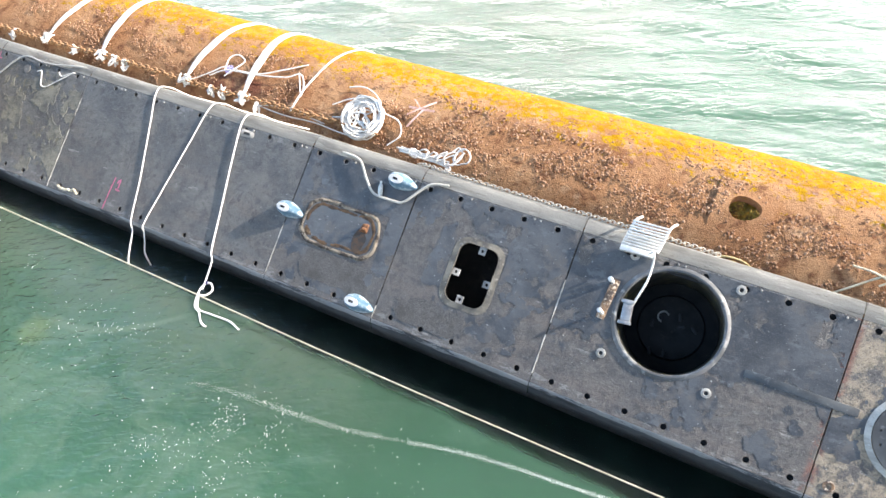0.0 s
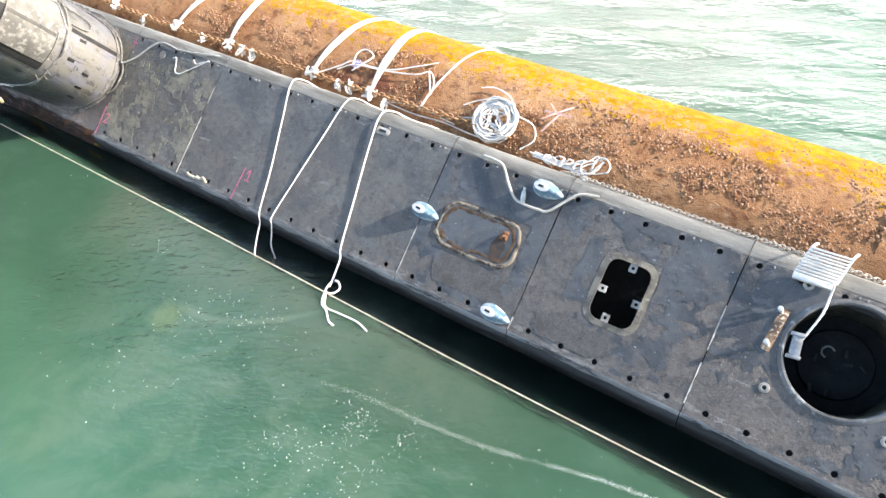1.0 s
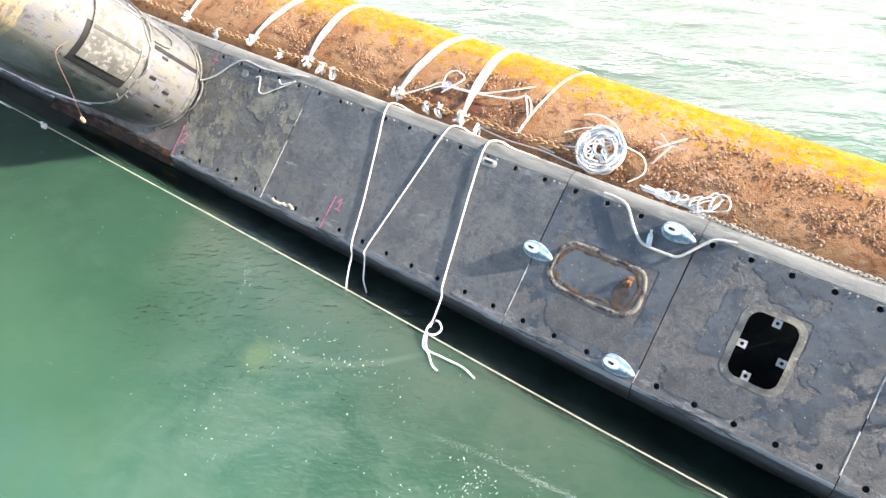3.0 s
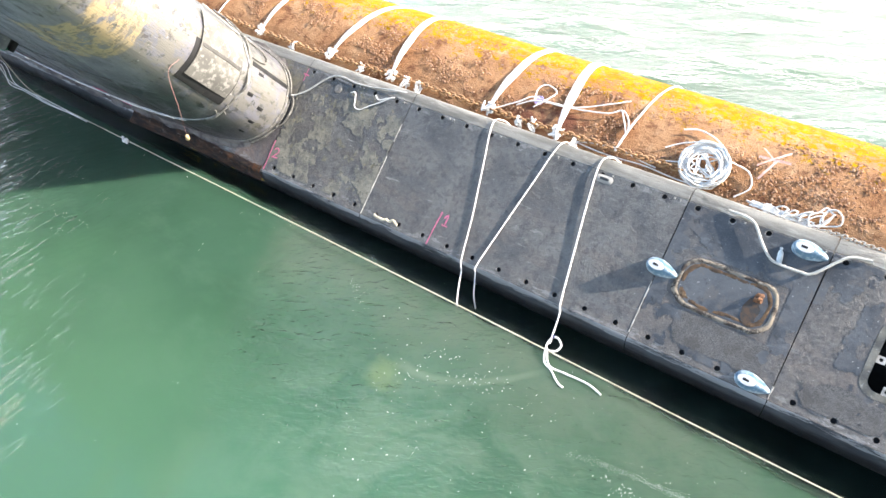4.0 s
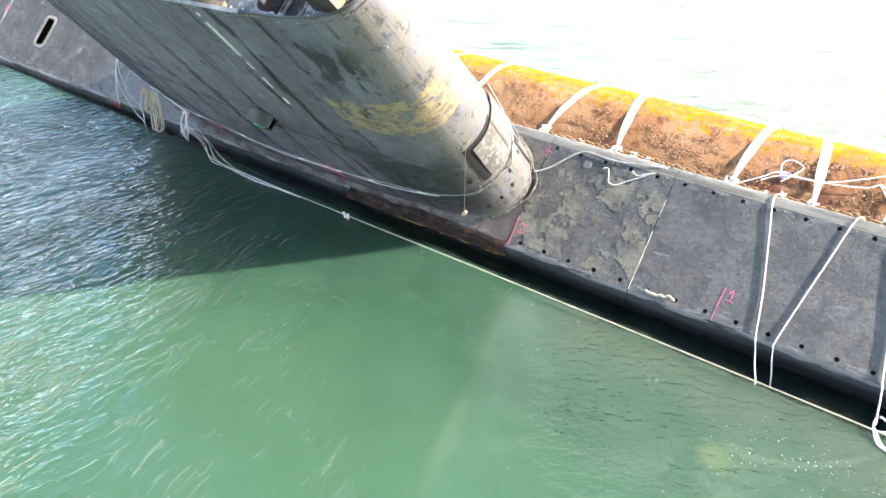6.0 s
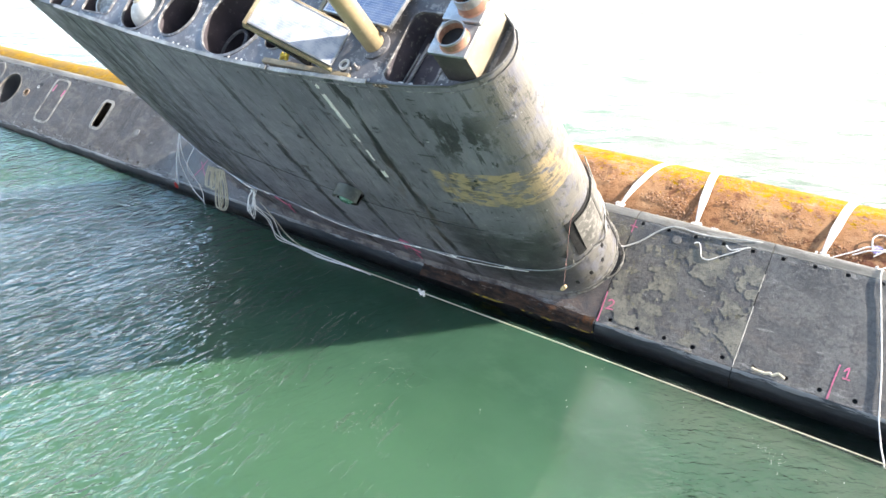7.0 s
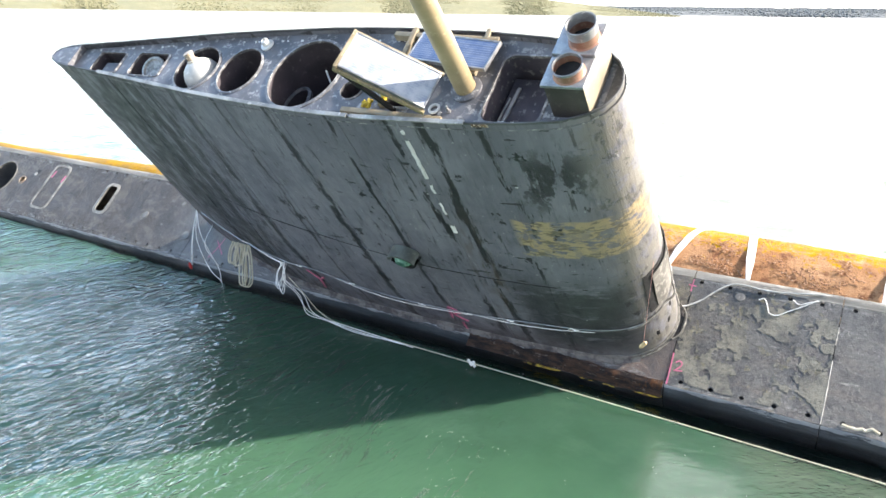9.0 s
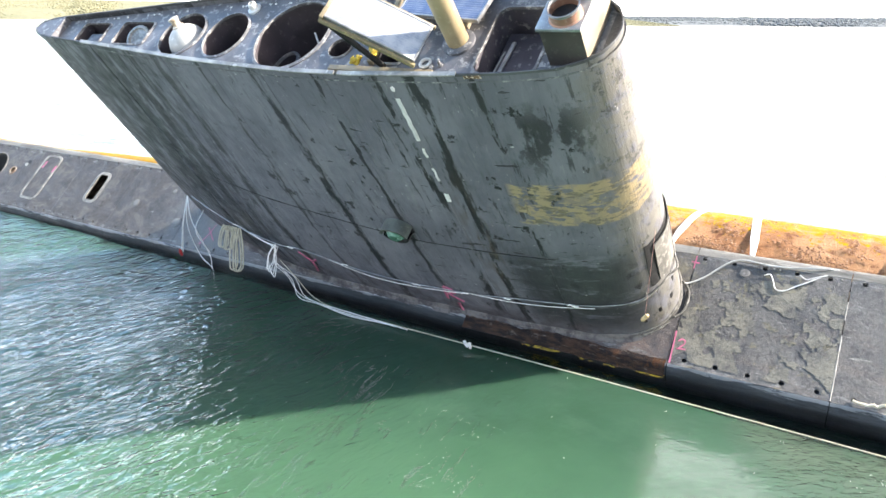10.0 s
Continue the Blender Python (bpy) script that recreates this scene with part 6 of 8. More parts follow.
def deck_patches():
    """Pale sealant along the seams and left-over sheets of gritty deck coating."""
    r = random.Random(41)
    for u, a, b in ((2.40, -0.05, 0.95), (6.915, 0.0, 0.72), (10.945, 0.05, 0.55), (10.95, 0.7, 1.25), (8.70, -0.05, 0.12), (2.40, 1.2, 1.5)):
        bm = bmesh.new()
        rows = []
        k = int((b - a) / 0.05)
        for i in range(k + 1):
            v = a + (b - a) * i / k
            h = 0.010 * r.uniform(0.4, 1.2)
            rows.append([bm.verts.new((u + d * h, v, z)) for d, z in ((-1, 0.0), (-0.4, 0.005), (0.4, 0.005), (1, 0.0))])
        for p, q in zip(rows, rows[1:]):
            for j in range(3):
                bm.faces.new((p[j], p[j + 1], q[j + 1], q[j]))
        part("sealant", bm, EDGE_PALE, sub, "pale crumbling seam sealant")
    for u, a, b in ((0.985, 0.0, 1.55), (4.6, 0.0, 1.86)):
        bm = bmesh.new()
        rows = []
        for i in range(61):
            v = a + (b - a) * i / 60
            x, h = u + 0.004 * noise.noise((v * 3, u, 0)), 0.0035 * (1 + 0.8 * noise.noise((v * 11, u, 2)))
            rows.append([bm.verts.new((x + d * h, v, z)) for d, z in ((-1, 0.0005), (-0.5, 0.002), (0.5, 0.002), (1, 0.0005))])
        for p, q in zip(rows, rows[1:]):
            for j in range(3):
                bm.faces.new((p[j], p[j + 1], q[j + 1], q[j]))
        part("seam_filler", bm, COAT, sub, "dark filled plate seam")
    n = Nodes("gritty grey deck coating")
    c = n.mix(n.ramp(n.noise(120, 3, 0.7), 0.42, 0.62), (0.05, 0.05, 0.051), (0.15, 0.15, 0.148))
    c = n.mix(n.ramp(n.noise(3.5, 6, 0.65), 0.45, 0.65, 0.0, 0.6), c, (0.06, 0.056, 0.054))
    grit = n.done(c, 0.8, 0.0, n.noise(120, 3, 0.7), 0.9, 0.006, 0.3)
    drains = [(u, 0.04) for u in DRAIN_NEAR] + [(u, 1.82) for u in DRAIN_FAR]

    def clear_of(u, v):
        """Below nought close to openings and drain holes, where no coating lies."""
        d = min(math.hypot(u - a, v - b) for a, b in drains if abs(a - u) < 0.6) - 0.05
        d = min(d, math.hypot(u - 12.24, v - 1.17) - 0.66)
        d = min(d, max(abs(u - 9.805) - 0.36, abs(v - 0.915) - 0.48), max(abs(u - 7.79) - 0.66, abs(v - 0.91) - 0.37))
        return min(d, min(abs(u - q) for q in SEAMS) - 0.008)

    def sheet(u0, u1, v0, v1, bias, seed, scale, high, material, label, step=0.022):
        """A ragged left-over sheet of coating: the part of a plate where a noise field stays above nought."""
        nu, nv = int((u1 - u0) / step) + 1, int((v1 - v0) / step) + 1
        at = [[(u0 + (u1 - u0) * i / nu, v0 + (v1 - v0) * j / nv) for j in range(nv + 1)] for i in range(nu + 1)]
        val = [[min(noise.fractal((x * scale, y * scale, seed), 0.62, 2.1, 7) + bias(x, y), clear_of(x, y) * 6) for x, y in row] for row in at]
        bm = bmesh.new()
        made = {}

        def vert(p, z):
            key = (round(p[0], 4), round(p[1], 4), z)
            if key not in made:
                made[key] = bm.verts.new((p[0], p[1], z))
            return made[key]

        for i in range(nu):
            for j in range(nv):
                ring4 = [(i, j), (i + 1, j), (i + 1, j + 1), (i, j + 1)]
                poly, cut = [], []
                for (a, b), (c, d) in zip(ring4, ring4[1:] + ring4[:1]):
                    p, q, f, g = at[a][b], at[c][d], val[a][b], val[c][d]
                    if f > 0:
                        poly.append(p)
                    if (f > 0) != (g > 0):
                        k = f / (f - g)
                        x = (p[0] + (q[0] - p[0]) * k, p[1] + (q[1] - p[1]) * k)
                        poly.append(x)
                        cut.append(x)
                vs = []
                for p in poly:
                    w = vert(p, high)
                    if w not in vs:
                        vs.append(w)
                if len(vs) < 3:
                    continue
                bm.faces.new(vs)
                if len(cut) == 2:
                    t0, t1 = vert(cut[0], high), vert(cut[1], high)
                    if t0 is not t1:
                        bm.faces.new((t0, t1, vert(cut[1], 0.0005), vert(cut[0], 0.0005)))
        part("coating_patch", bm, material, sub, label, smooth=False)

    # blue-black top coat, mostly on the upper half of the forward plates
    ragged = lambda lo, hi, top: lambda u, v: -0.26 + 0.55 * min(1, max(0, (v - lo) / (hi - lo))) + top
    sheet(6.93, 8.69, 0.02, 1.86, ragged(0.2, 1.25, 0.12), 3.0, 1.1, 0.004, COAT, "blue-black sheet of deck coating")
    sheet(8.71, 10.94, 0.02, 1.86, ragged(0.5, 1.35, 0.0), 7.0, 1.2, 0.004, COAT, "blue-black sheet of deck coating")
    sheet(10.96, 14.05, 0.02, 1.86, ragged(0.55, 1.2, 0.0), 11.0, 1.1, 0.004, COAT, "blue-black sheet of deck coating")
    sheet(14.07, 16.5, 0.02, 1.86, lambda u, v: -0.15, 15.0, 1.6, 0.003, COAT, "blue-black remains of deck coating")
    # gritty grey sheets near the low edge
    sheet(7.32, 8.66, 0.06, 0.60, lambda u, v: 0.75 - 2.6 * max(abs(u - 8.0) / 0.62, abs(v - 0.34) / 0.24) ** 4 * 0.5, 21.0, 1.6, 0.006, grit, "worn sheet of gritty deck coating")
    sheet(8.75, 10.2, 0.05, 0.5, lambda u, v: 0.42 - 1.2 * (abs(u - 9.4) / 0.6) ** 4 - (abs(v - 0.2) / 0.22) ** 4, 25.0, 2.2, 0.006, grit, "worn sheet of gritty deck coating")
    # olive flaking sheets beside the fin
    sheet(0.22, 2.39, 0.02, 1.62, lambda u, v: -0.06 + 0.20 * max(0, u - 1.2) - 0.5 * max(0, v - 1.35), 33.0, 1.6, 0.006, FLAKE, "olive-grey flaking deck coating")


deck_patches()


def bottle():
    ob = thing("plastic_bottle", lay(8.18, 1.60, 0.04) @ pose(0, 0, 0, -80, 0, 12), "small clear-white plastic bottle lying by the pipe rail", "bottle")
    part("body", lathe(bmesh.new(), [(0.030, -0.09), (0.034, -0.08), (0.034, 0.03), (0.028, 0.05), (0.014, 0.075), (0.014, 0.09)], 16), worn("milky plastic", (0.55, 0.6, 0.6), (0.45, 0.5, 0.5), (0.7, 0.73, 0.73), 12.0, 0.25), ob)
    part("cap", lathe(bmesh.new(), [(0.017, 0.088), (0.017, 0.11)], 12), WHITE, ob)


bottle()


def boarding_ladder():
    """White slatted boards hooked over the deck edge, with a line down into the trunk."""
    x, y = Vector((0.50, 0.03, 0)), Vector((0.05, 0.28, 0.03))
    m = H @ Matrix.Translation((11.44, 1.885, 0.10))
    ob = thing("boarding_ladder", m, "white slatted boarding ladder hooked over the deck edge", "ladder")
    for i in range(9):
        p = y * (i / 8)
        part("slat", box(bmesh.new(), 0, 0.44, -0.011, 0.011, 0, 0.016, 0.004, Matrix.Translation(p) @ pose(0, 0, 0, 0, 0, 2)), WHITE, ob)
    for k in (0.02, 0.43):
        part("side_rail", rope_mesh([[x / 0.5 * k + y * -0.1 + Vector((0, 0, -0.02)), x / 0.5 * k + y * 0.5 + Vector((0, 0, -0.02)), x / 0.5 * k + y * 1.05 + Vector((0, 0, -0.02)), x / 0.5 * k + y * 1.2 + Vector((0.03, 0.05, -0.2))]], 0.016, 0.03), WHITE, ob)
    part("front_board", box(bmesh.new(), 0, 0.40, -0.07, 0.0, -0.08, 0.012, 0.006, pose(0, -0.02, 0, 0, 0, 2)), WHITE, ob)
    single("hatch_line", rope_mesh([[hw(11.78, 1.84, 0.13), hw(11.84, 1.86, 0.20), hw(11.86, 1.74, 0.08), hw(11.86, 1.55, 0.06), hw(11.82, 1.36, 0.02), hw(11.78, 1.20, -0.08), hw(11.77, 1.10, -0.3)]], 0.013, 0.03, 120), ROPE, Matrix(), "white line from the ladder down into the hatch", "rope")
    box_ob = thing("junction_box", lay(11.75, 1.13, -0.03, 8), "small white junction box at the hatch rim", "box")
    part("case", box(bmesh.new(), -0.055, 0.055, -0.11, 0.11, -0.10, 0.05, 0.01), STEEL, box_ob)
    for yy in (-0.13, 0.12):
        part("clamp", box(bmesh.new(), -0.08, 0.07, yy - 0.02, yy + 0.02, -0.02, 0.06, 0.006), STEEL, box_ob)


boarding_ladder()


# ---- straps, chain and ropes ----
def build_straps():
    for u0, u1, wide, thin in ((-3.85, -3.55, 0.035, 1), (-2.52, -2.45, 0.12, 0), (-0.62, -0.28, 0.14, 0), (0.86, 0.66, 0.15, 0), (2.98, 3.16, 0.15, 0), (4.30, 4.09, 0.16, 0), (5.32, 5.52, 0.035, 1)):
        base = on_hull(u0, radians(-4))
        m = H @ Matrix.Translation(base)
        inv = Matrix.Translation(-base)
        ob = thing("strap", m, "thin white line passed over the rusty side tank" if thin else "white webbing strap tied round the rusty side tank", "strap", "straps round the tank")
        bm = bmesh.new()
        a0, a1 = radians(-5), radians(125)
        rows = []
        for i in range(46):
            k = i / 45
            a = a0 + (a1 - a0) * k
            grow = 1 if thin else min(1, 0.35 + k * 4)
            u = u0 + (u1 - u0) * min(1, k * 2.1)
            lift = 0.012 + 0.10 * max(0, 1 - k * 5)
            row = []
            for s, l in ((-1, 0), (-0.5, 0.008), (0.5, 0.008), (1, 0), (1, -0.01), (-1, -0.01)):
                row.append(bm.verts.new(inv @ on_hull(u + s * wide / 2 * grow, a, lift + l)))
            rows.append(row)
        for a, b in zip(rows, rows[1:]):
            for j in range(6):
                bm.faces.new((a[j], a[(j + 1) % 6], b[(j + 1) % 6], b[j]))
        part("webbing", bm, STRAP, ob)
        if thin:
            continue
        r = random.Random(int(u0 * 10))
        pts = [(r.uniform(-0.10, 0.10), r.uniform(-0.17, 0.06), 0.10 + r.uniform(-0.06, 0.07)) for _ in range(26)]
        part("knot", rope_mesh([pts], 0.017, 0.02), ROPE, ob, "knotted white rope end")


build_straps()


def torus_link(long, wide, wire, n=18, k=6):
    bm = bmesh.new()
    rows = []
    for i in range(n):
        a = 2 * math.pi * i / n
        c = Vector((math.copysign(long / 2 - wide / 2, math.cos(a)) + wide / 2 * math.cos(a), wide / 2 * math.sin(a), 0))
        d = Vector((math.cos(a), math.sin(a), 0))
        rows.append([bm.verts.new(c + d * wire * math.cos(2 * math.pi * j / k) + Vector((0, 0, wire * math.sin(2 * math.pi * j / k)))) for j in range(k)])
    for a, b in zip(rows, rows[1:] + rows[:1]):
        for j in range(k):
            bm.faces.new((a[j], a[(j + 1) % k], b[(j + 1) % k], b[j]))
    return bm


def build_chain(path, link, pitch, material, label):
    pts = smooth_path(path, pitch)
    ob = thing("chain", Matrix.Translation(pts[0]), label, "chain", "chains in the crease of the casing")
    me = mesh_of("link", torus_link(*link), material)
    inv = Matrix.Translation(-pts[0])
    for i, (a, b) in enumerate(zip(pts, pts[1:])):
        d = (b - a).normalized()
        q = d.to_track_quat("X", "Z").to_matrix().to_4x4()
        o = part("link", me, None, ob)
        o.matrix_basis = inv @ Matrix.Translation((a + b) / 2) @ q @ pose(0, 0, 0, 45 + 90 * (i % 2) + 12 * math.sin(i * 1.7), 0, 0)


build_chain([on_tank(u, -6.3 + 0.42 * max(0, u) + 0.7 * math.sin(u * 1.3), 0.085) for u in range(-6, 8)], (0.135, 0.092, 0.017), 0.097, CHAIN, "long rusty chain lying along the casing")
pale_chain = worn("pale galvanised chain", (0.50, 0.47, 0.42), (0.36, 0.33, 0.28), (0.62, 0.60, 0.56), 9.0, 0.6, 0.3)
build_chain([hw(8.3, 2.16, -0.55), hw(8.6, 2.13, -0.18), hw(9.0, 2.105, -0.10), hw(9.8, 2.10, -0.10), hw(10.6, 2.105, -0.09), hw(11.3, 2.11, -0.09), hw(12.0, 2.12, -0.12), hw(12.5, 2.14, -0.3)], (0.072, 0.046, 0.0075), 0.05, pale_chain, "pale galvanised chain along the bleached deck edge")


def mooring_line():
    pts = [(-7.3, -1.30, 0.75), (-6.9, -1.32, 0.5), (-6.4, -1.33, 0.16), (-5.6, -1.34, 0.06), (-3.0, -1.34, 0.08), (0, -1.32, 0.10), (4.5, -1.27, 0.10), (9.0, -1.25, 0.10), (14.0, -1.14, 0.10), (22.0, -1.0, 0.12)]
    single("mooring_line", rope_mesh([pts], 0.0095, 0.035, 80), ROPE_DIRTY, Matrix(), "long cream mooring line lying along the hull at the water", "rope")
    r = random.Random(5)
    pts = [(-3.05 + 0.02 * i + r.uniform(-0.02, 0.02), -1.36 + r.uniform(-0.04, 0.03), 0.09 + r.uniform(-0.03, 0.04)) for i in range(9)]
    single("knotted_rag", rope_mesh([pts], 0.026, 0.02), ROPE, Matrix(), "white rag knotted on the mooring line", "rag")


mooring_line()


def deck_ropes():
    for pts, r in (
        ([(4.05, 2.30, -1.30), (3.98, 2.16, -0.6), (3.93, 2.115, -0.12), (3.86, 1.98, 0.012), (4.0, 1.4, 0.02), (4.2, 0.6, 0.02), (4.33, -0.04, 0.02), (4.38, -0.2, -0.04), (4.46, -0.45, -0.03), (4.54, -0.64, -0.02), (4.58, -0.80, -0.12), (4.6, -0.95, -0.4)], 0.0105),
        ([(5.18, 2.30, -1.32), (5.10, 2.16, -0.5), (5.04, 2.115, -0.12), (4.96, 1.98, 0.012), (4.85, 1.4, 0.02), (4.7, 0.6, 0.02), (4.59, -0.03, 0.02), (4.60, -0.14, -0.03), (4.64, -0.3, -0.09), (4.69, -0.45, -0.12), (4.73, -0.62, -0.3)], 0.0105),
        ([(5.86, 2.32, -1.3), (5.78, 2.17, -0.55), (5.71, 2.115, -0.12), (5.63, 1.97, 0.018), (5.68, 1.5, 0.03), (5.83, 0.6, 0.02), (5.94, -0.02, 0.02), (5.98, -0.16, -0.02), (6.02, -0.45, 0.0), (6.04, -0.60, 0.02)], 0.0125),
    ):
        single("deck_rope", rope_mesh([[hw(*p) for p in pts]], r, 0.03, 90), ROPE, Matrix(), "white rope led across the dark deck into the water", "rope", "ropes over the deck")
    # the heavy rope's knot, loop and floating tail
    single("rope_tail", rope_mesh([
        [(6.03, -1.05, 0.14), (6.10, -1.02, 0.14), (6.20, -1.10, 0.12), (6.18, -1.22, 0.11), (6.06, -1.27, 0.10)],
        [(6.03, -1.05, 0.14), (6.03, -1.2, 0.10), (6.12, -1.40, 0.03), (6.26, -1.47, 0.02), (6.42, -1.60, 0.02), (6.52, -1.62, 0.0)],
        [(6.05, -1.22, 0.09), (6.20, -1.42, 0.03), (6.45, -1.42, 0.03), (6.75, -1.40, 0.03), (6.97, -1.45, 0.02)]], 0.0135, 0.02, 120), ROPE, Matrix(), "knotted white rope tail floating beside the mooring line", "rope")
    bm = lathe(bmesh.new(), [(0.028, -0.03), (0.028, 0.03)], 12, Matrix.Translation((6.035, -1.04, 0.145)) @ pose(0, 0, 0, 30, 10, 0))
    single("tape_wrap", bm, worn("dark blue tape", (0.03, 0.04, 0.12), (0.02, 0.025, 0.08), (0.1, 0.12, 0.2), 20.0, 0.5), Matrix(), "dark blue tape wrapped round the rope", "tape")
    # hose from the fin's foot over the edge of the deck
    single("grey_hose", rope_mesh([[hw(0.14, 1.30, 0.06), hw(0.20, 1.33, 0.035), hw(0.28, 1.39, 0.025), hw(0.41, 1.50, 0.02), hw(0.62, 1.73, 0.03), hw(0.78, 1.86, 0.03), hw(0.96, 1.90, 0.03), hw(1.26, 1.875, 0.03), hw(1.58, 1.90, 0.02), hw(2.1, 1.99, 0.0), hw(2.5, 2.09, -0.2)]], 0.014, 0.04), worn("grey hose", (0.50, 0.50, 0.48), (0.38, 0.38, 0.36), (0.62, 0.62, 0.6), 5.0, 0.55), Matrix(), "grey hose led from the fin across the deck", "hose")
    single("loose_rope", rope_mesh([[hw(1.24, 1.70, 0.02), hw(1.32, 1.73, 0.02), hw(1.38, 1.62, 0.02), hw(1.43, 1.50, 0.02), hw(1.55, 1.49, 0.02), hw(1.70, 1.60, 0.02), hw(1.85, 1.70, 0.03), hw(2.05, 1.86, 0.03)],
        [hw(1.72, 1.80, 0.02), hw(1.82, 1.74, 0.03), hw(1.95, 1.80, 0.04), hw(2.08, 1.86, 0.03)]], 0.0085, 0.02, 120), ROPE, Matrix(), "loose white rope end lying on the deck", "rope")
    r = random.Random(9)
    pts = [hw(2.66 + 0.06 * i + r.uniform(-0.02, 0.02), 0.03 + r.uniform(-0.03, 0.03), 0.02 + r.uniform(0, 0.03)) for i in range(9)]
    single("cloth_scrap", rope_mesh([pts], 0.022, 0.02), ROPE_DIRTY, Matrix(), "dirty cream cloth scrap stuck in the drain holes", "cloth")


deck_ropes()


def rope_heaps():
    """Coil, tangle and lashings on the tank."""
    r = random.Random(11)
    c = on_hull(6.66, radians(3), 0.03)
    back = Matrix.Translation(c) @ pose(0, 0, 0, -3, 0, 0)
    pts = []
    for i in range(520):
        a = i * 0.36
        rad = 0.285 + 0.075 * math.sin(i * 0.137) + r.uniform(-0.02, 0.02)
        pts.append(H @ (back @ Vector((rad * math.cos(a), rad * math.sin(a), 0.03 + 0.07 * (i / 520) + 0.03 * math.sin(i * 0.9)))))
    inner = []
    for i in range(26):
        a = i * 1.25 + r.uniform(-0.7, 0.7)
        rad = r.uniform(0.02, 0.12) if i % 2 else r.uniform(0.15, 0.24)
        inner.append(H @ (back @ Vector((rad * math.cos(a), rad * math.sin(a), 0.08 + r.uniform(-0.02, 0.03)))))
    ends = [
        [on_tank(6.13, 19.4, 0.03), on_tank(6.35, 22, 0.03), on_tank(6.62, 20, 0.03), on_tank(6.85, 14, 0.08)],
        [on_tank(6.00, 6, 0.03), on_tank(6.2, 11, 0.03), on_tank(6.45, 14, 0.08)],
        [on_tank(5.88, -3.5, 0.03), on_tank(6.1, -1, 0.04), on_tank(6.35, 1, 0.08)],
        [on_tank(7.0, 9, 0.08), on_tank(7.28, 7, 0.05), on_tank(7.38, 0, 0.03), on_tank(7.22, -7, 0.04)],
        [on_tank(6.7, -8, 0.08), on_tank(6.3, -8, 0.05), on_tank(5.8, -7, 0.05), on_tank(5.2, -8, 0.05), on_tank(4.6, -7, 0.06)]]
    single("rope_coil", rope_mesh([pts, inner] + ends, 0.0115, 0.03), ROPE, Matrix(), "big coil of white rope lying on the rusty tank", "rope coil")
    loops = []
    for k in range(7):
        cu, cd = 7.75 + 0.13 * k, -7.5 + 0.9 * k + r.uniform(-1, 1)
        n = 9
        ra, rb, ph = (0.10 + 0.08 * (k > 3)) * r.uniform(0.6, 1.4), (2.5 + 2.0 * (k > 3)) * r.uniform(0.6, 1.3), r.uniform(0, 6)
        loops.append([on_tank(cu + ra * r.uniform(0.75, 1.25) * math.cos(ph + 2 * math.pi * i / n), cd + rb * r.uniform(0.75, 1.25) * math.sin(ph + 2 * math.pi * i / n + 0.5 * k), 0.05 + r.uniform(0, 0.05)) for i in range(n + 4)])
    for k in range(6):
        loops.append([on_tank(7.45 + r.uniform(-0.05, 0.05), -8 + 0.5 * k, 0.05), on_tank(7.7, -8 + 0.4 * k, 0.08), on_tank(8.0, -8.5 + 0.5 * k, 0.07), on_tank(8.35, -9 + r.uniform(-2, 3), 0.06)])
    loops.append([on_tank(8.35 + r.uniform(-0.07, 0.07), -11 + r.uniform(-2, 3), 0.06 + r.uniform(0, 0.05)) for _ in range(14)])
    single("rope_tangle", rope_mesh(loops, 0.012, 0.025), ROPE, Matrix(), "tangle of white rope hanging by the chain", "rope")
    lash = [
        [on_tank(3.0, -6, 0.10), on_tank(3.4, 4, 0.04), on_tank(3.62, 10, 0.03), on_tank(4.0, 10, 0.03), on_tank(4.4, 12, 0.03), on_tank(4.8, 19, 0.03), on_tank(5.15, 27, 0.03)],
        [on_tank(3.4, 2, 0.04), on_tank(3.7, 8, 0.04), on_tank(4.3, 10, 0.05), on_tank(4.9, 14, 0.04), on_tank(5.12, 19, 0.03), on_tank(5.3, 13, 0.04), on_tank(5.36, 5, 0.04), on_tank(5.28, 10, 0.05), on_tank(5.1, 19, 0.04)],
        [on_tank(3.66, 8, 0.04), on_tank(3.62, 16, 0.04), on_tank(3.74, 20, 0.04), on_tank(3.95, 17, 0.04), on_tank(3.85, 10, 0.05), on_tank(3.7, 4, 0.04)],
        [on_tank(4.6, -7, 0.08), on_tank(4.9, -5, 0.06), on_tank(5.35, -3, 0.06), on_tank(5.7, -5, 0.05), on_tank(6.0, -6, 0.06)]]
    single("lashing_rope", rope_mesh(lash, 0.0115, 0.025, 100), ROPE, Matrix(), "loose white lashing rope draped over the tank", "rope")
    for i, (u, deg) in enumerate(((0.16, -8), (1.21, -7), (1.5, -7.5), (3.6, -7.5), (3.85, -6), (4.64, -7.5), (-1.6, -9))):
        pts = [on_tank(u + r.uniform(-0.07, 0.07), deg + r.uniform(-4, 4), 0.08 + r.uniform(-0.04, 0.07)) for _ in range(20)]
        single("rope_knot", rope_mesh([pts], 0.015, 0.02), ROPE, Matrix(), "white rope knot tied to the rusty chain", "rope", "knots on the chain")
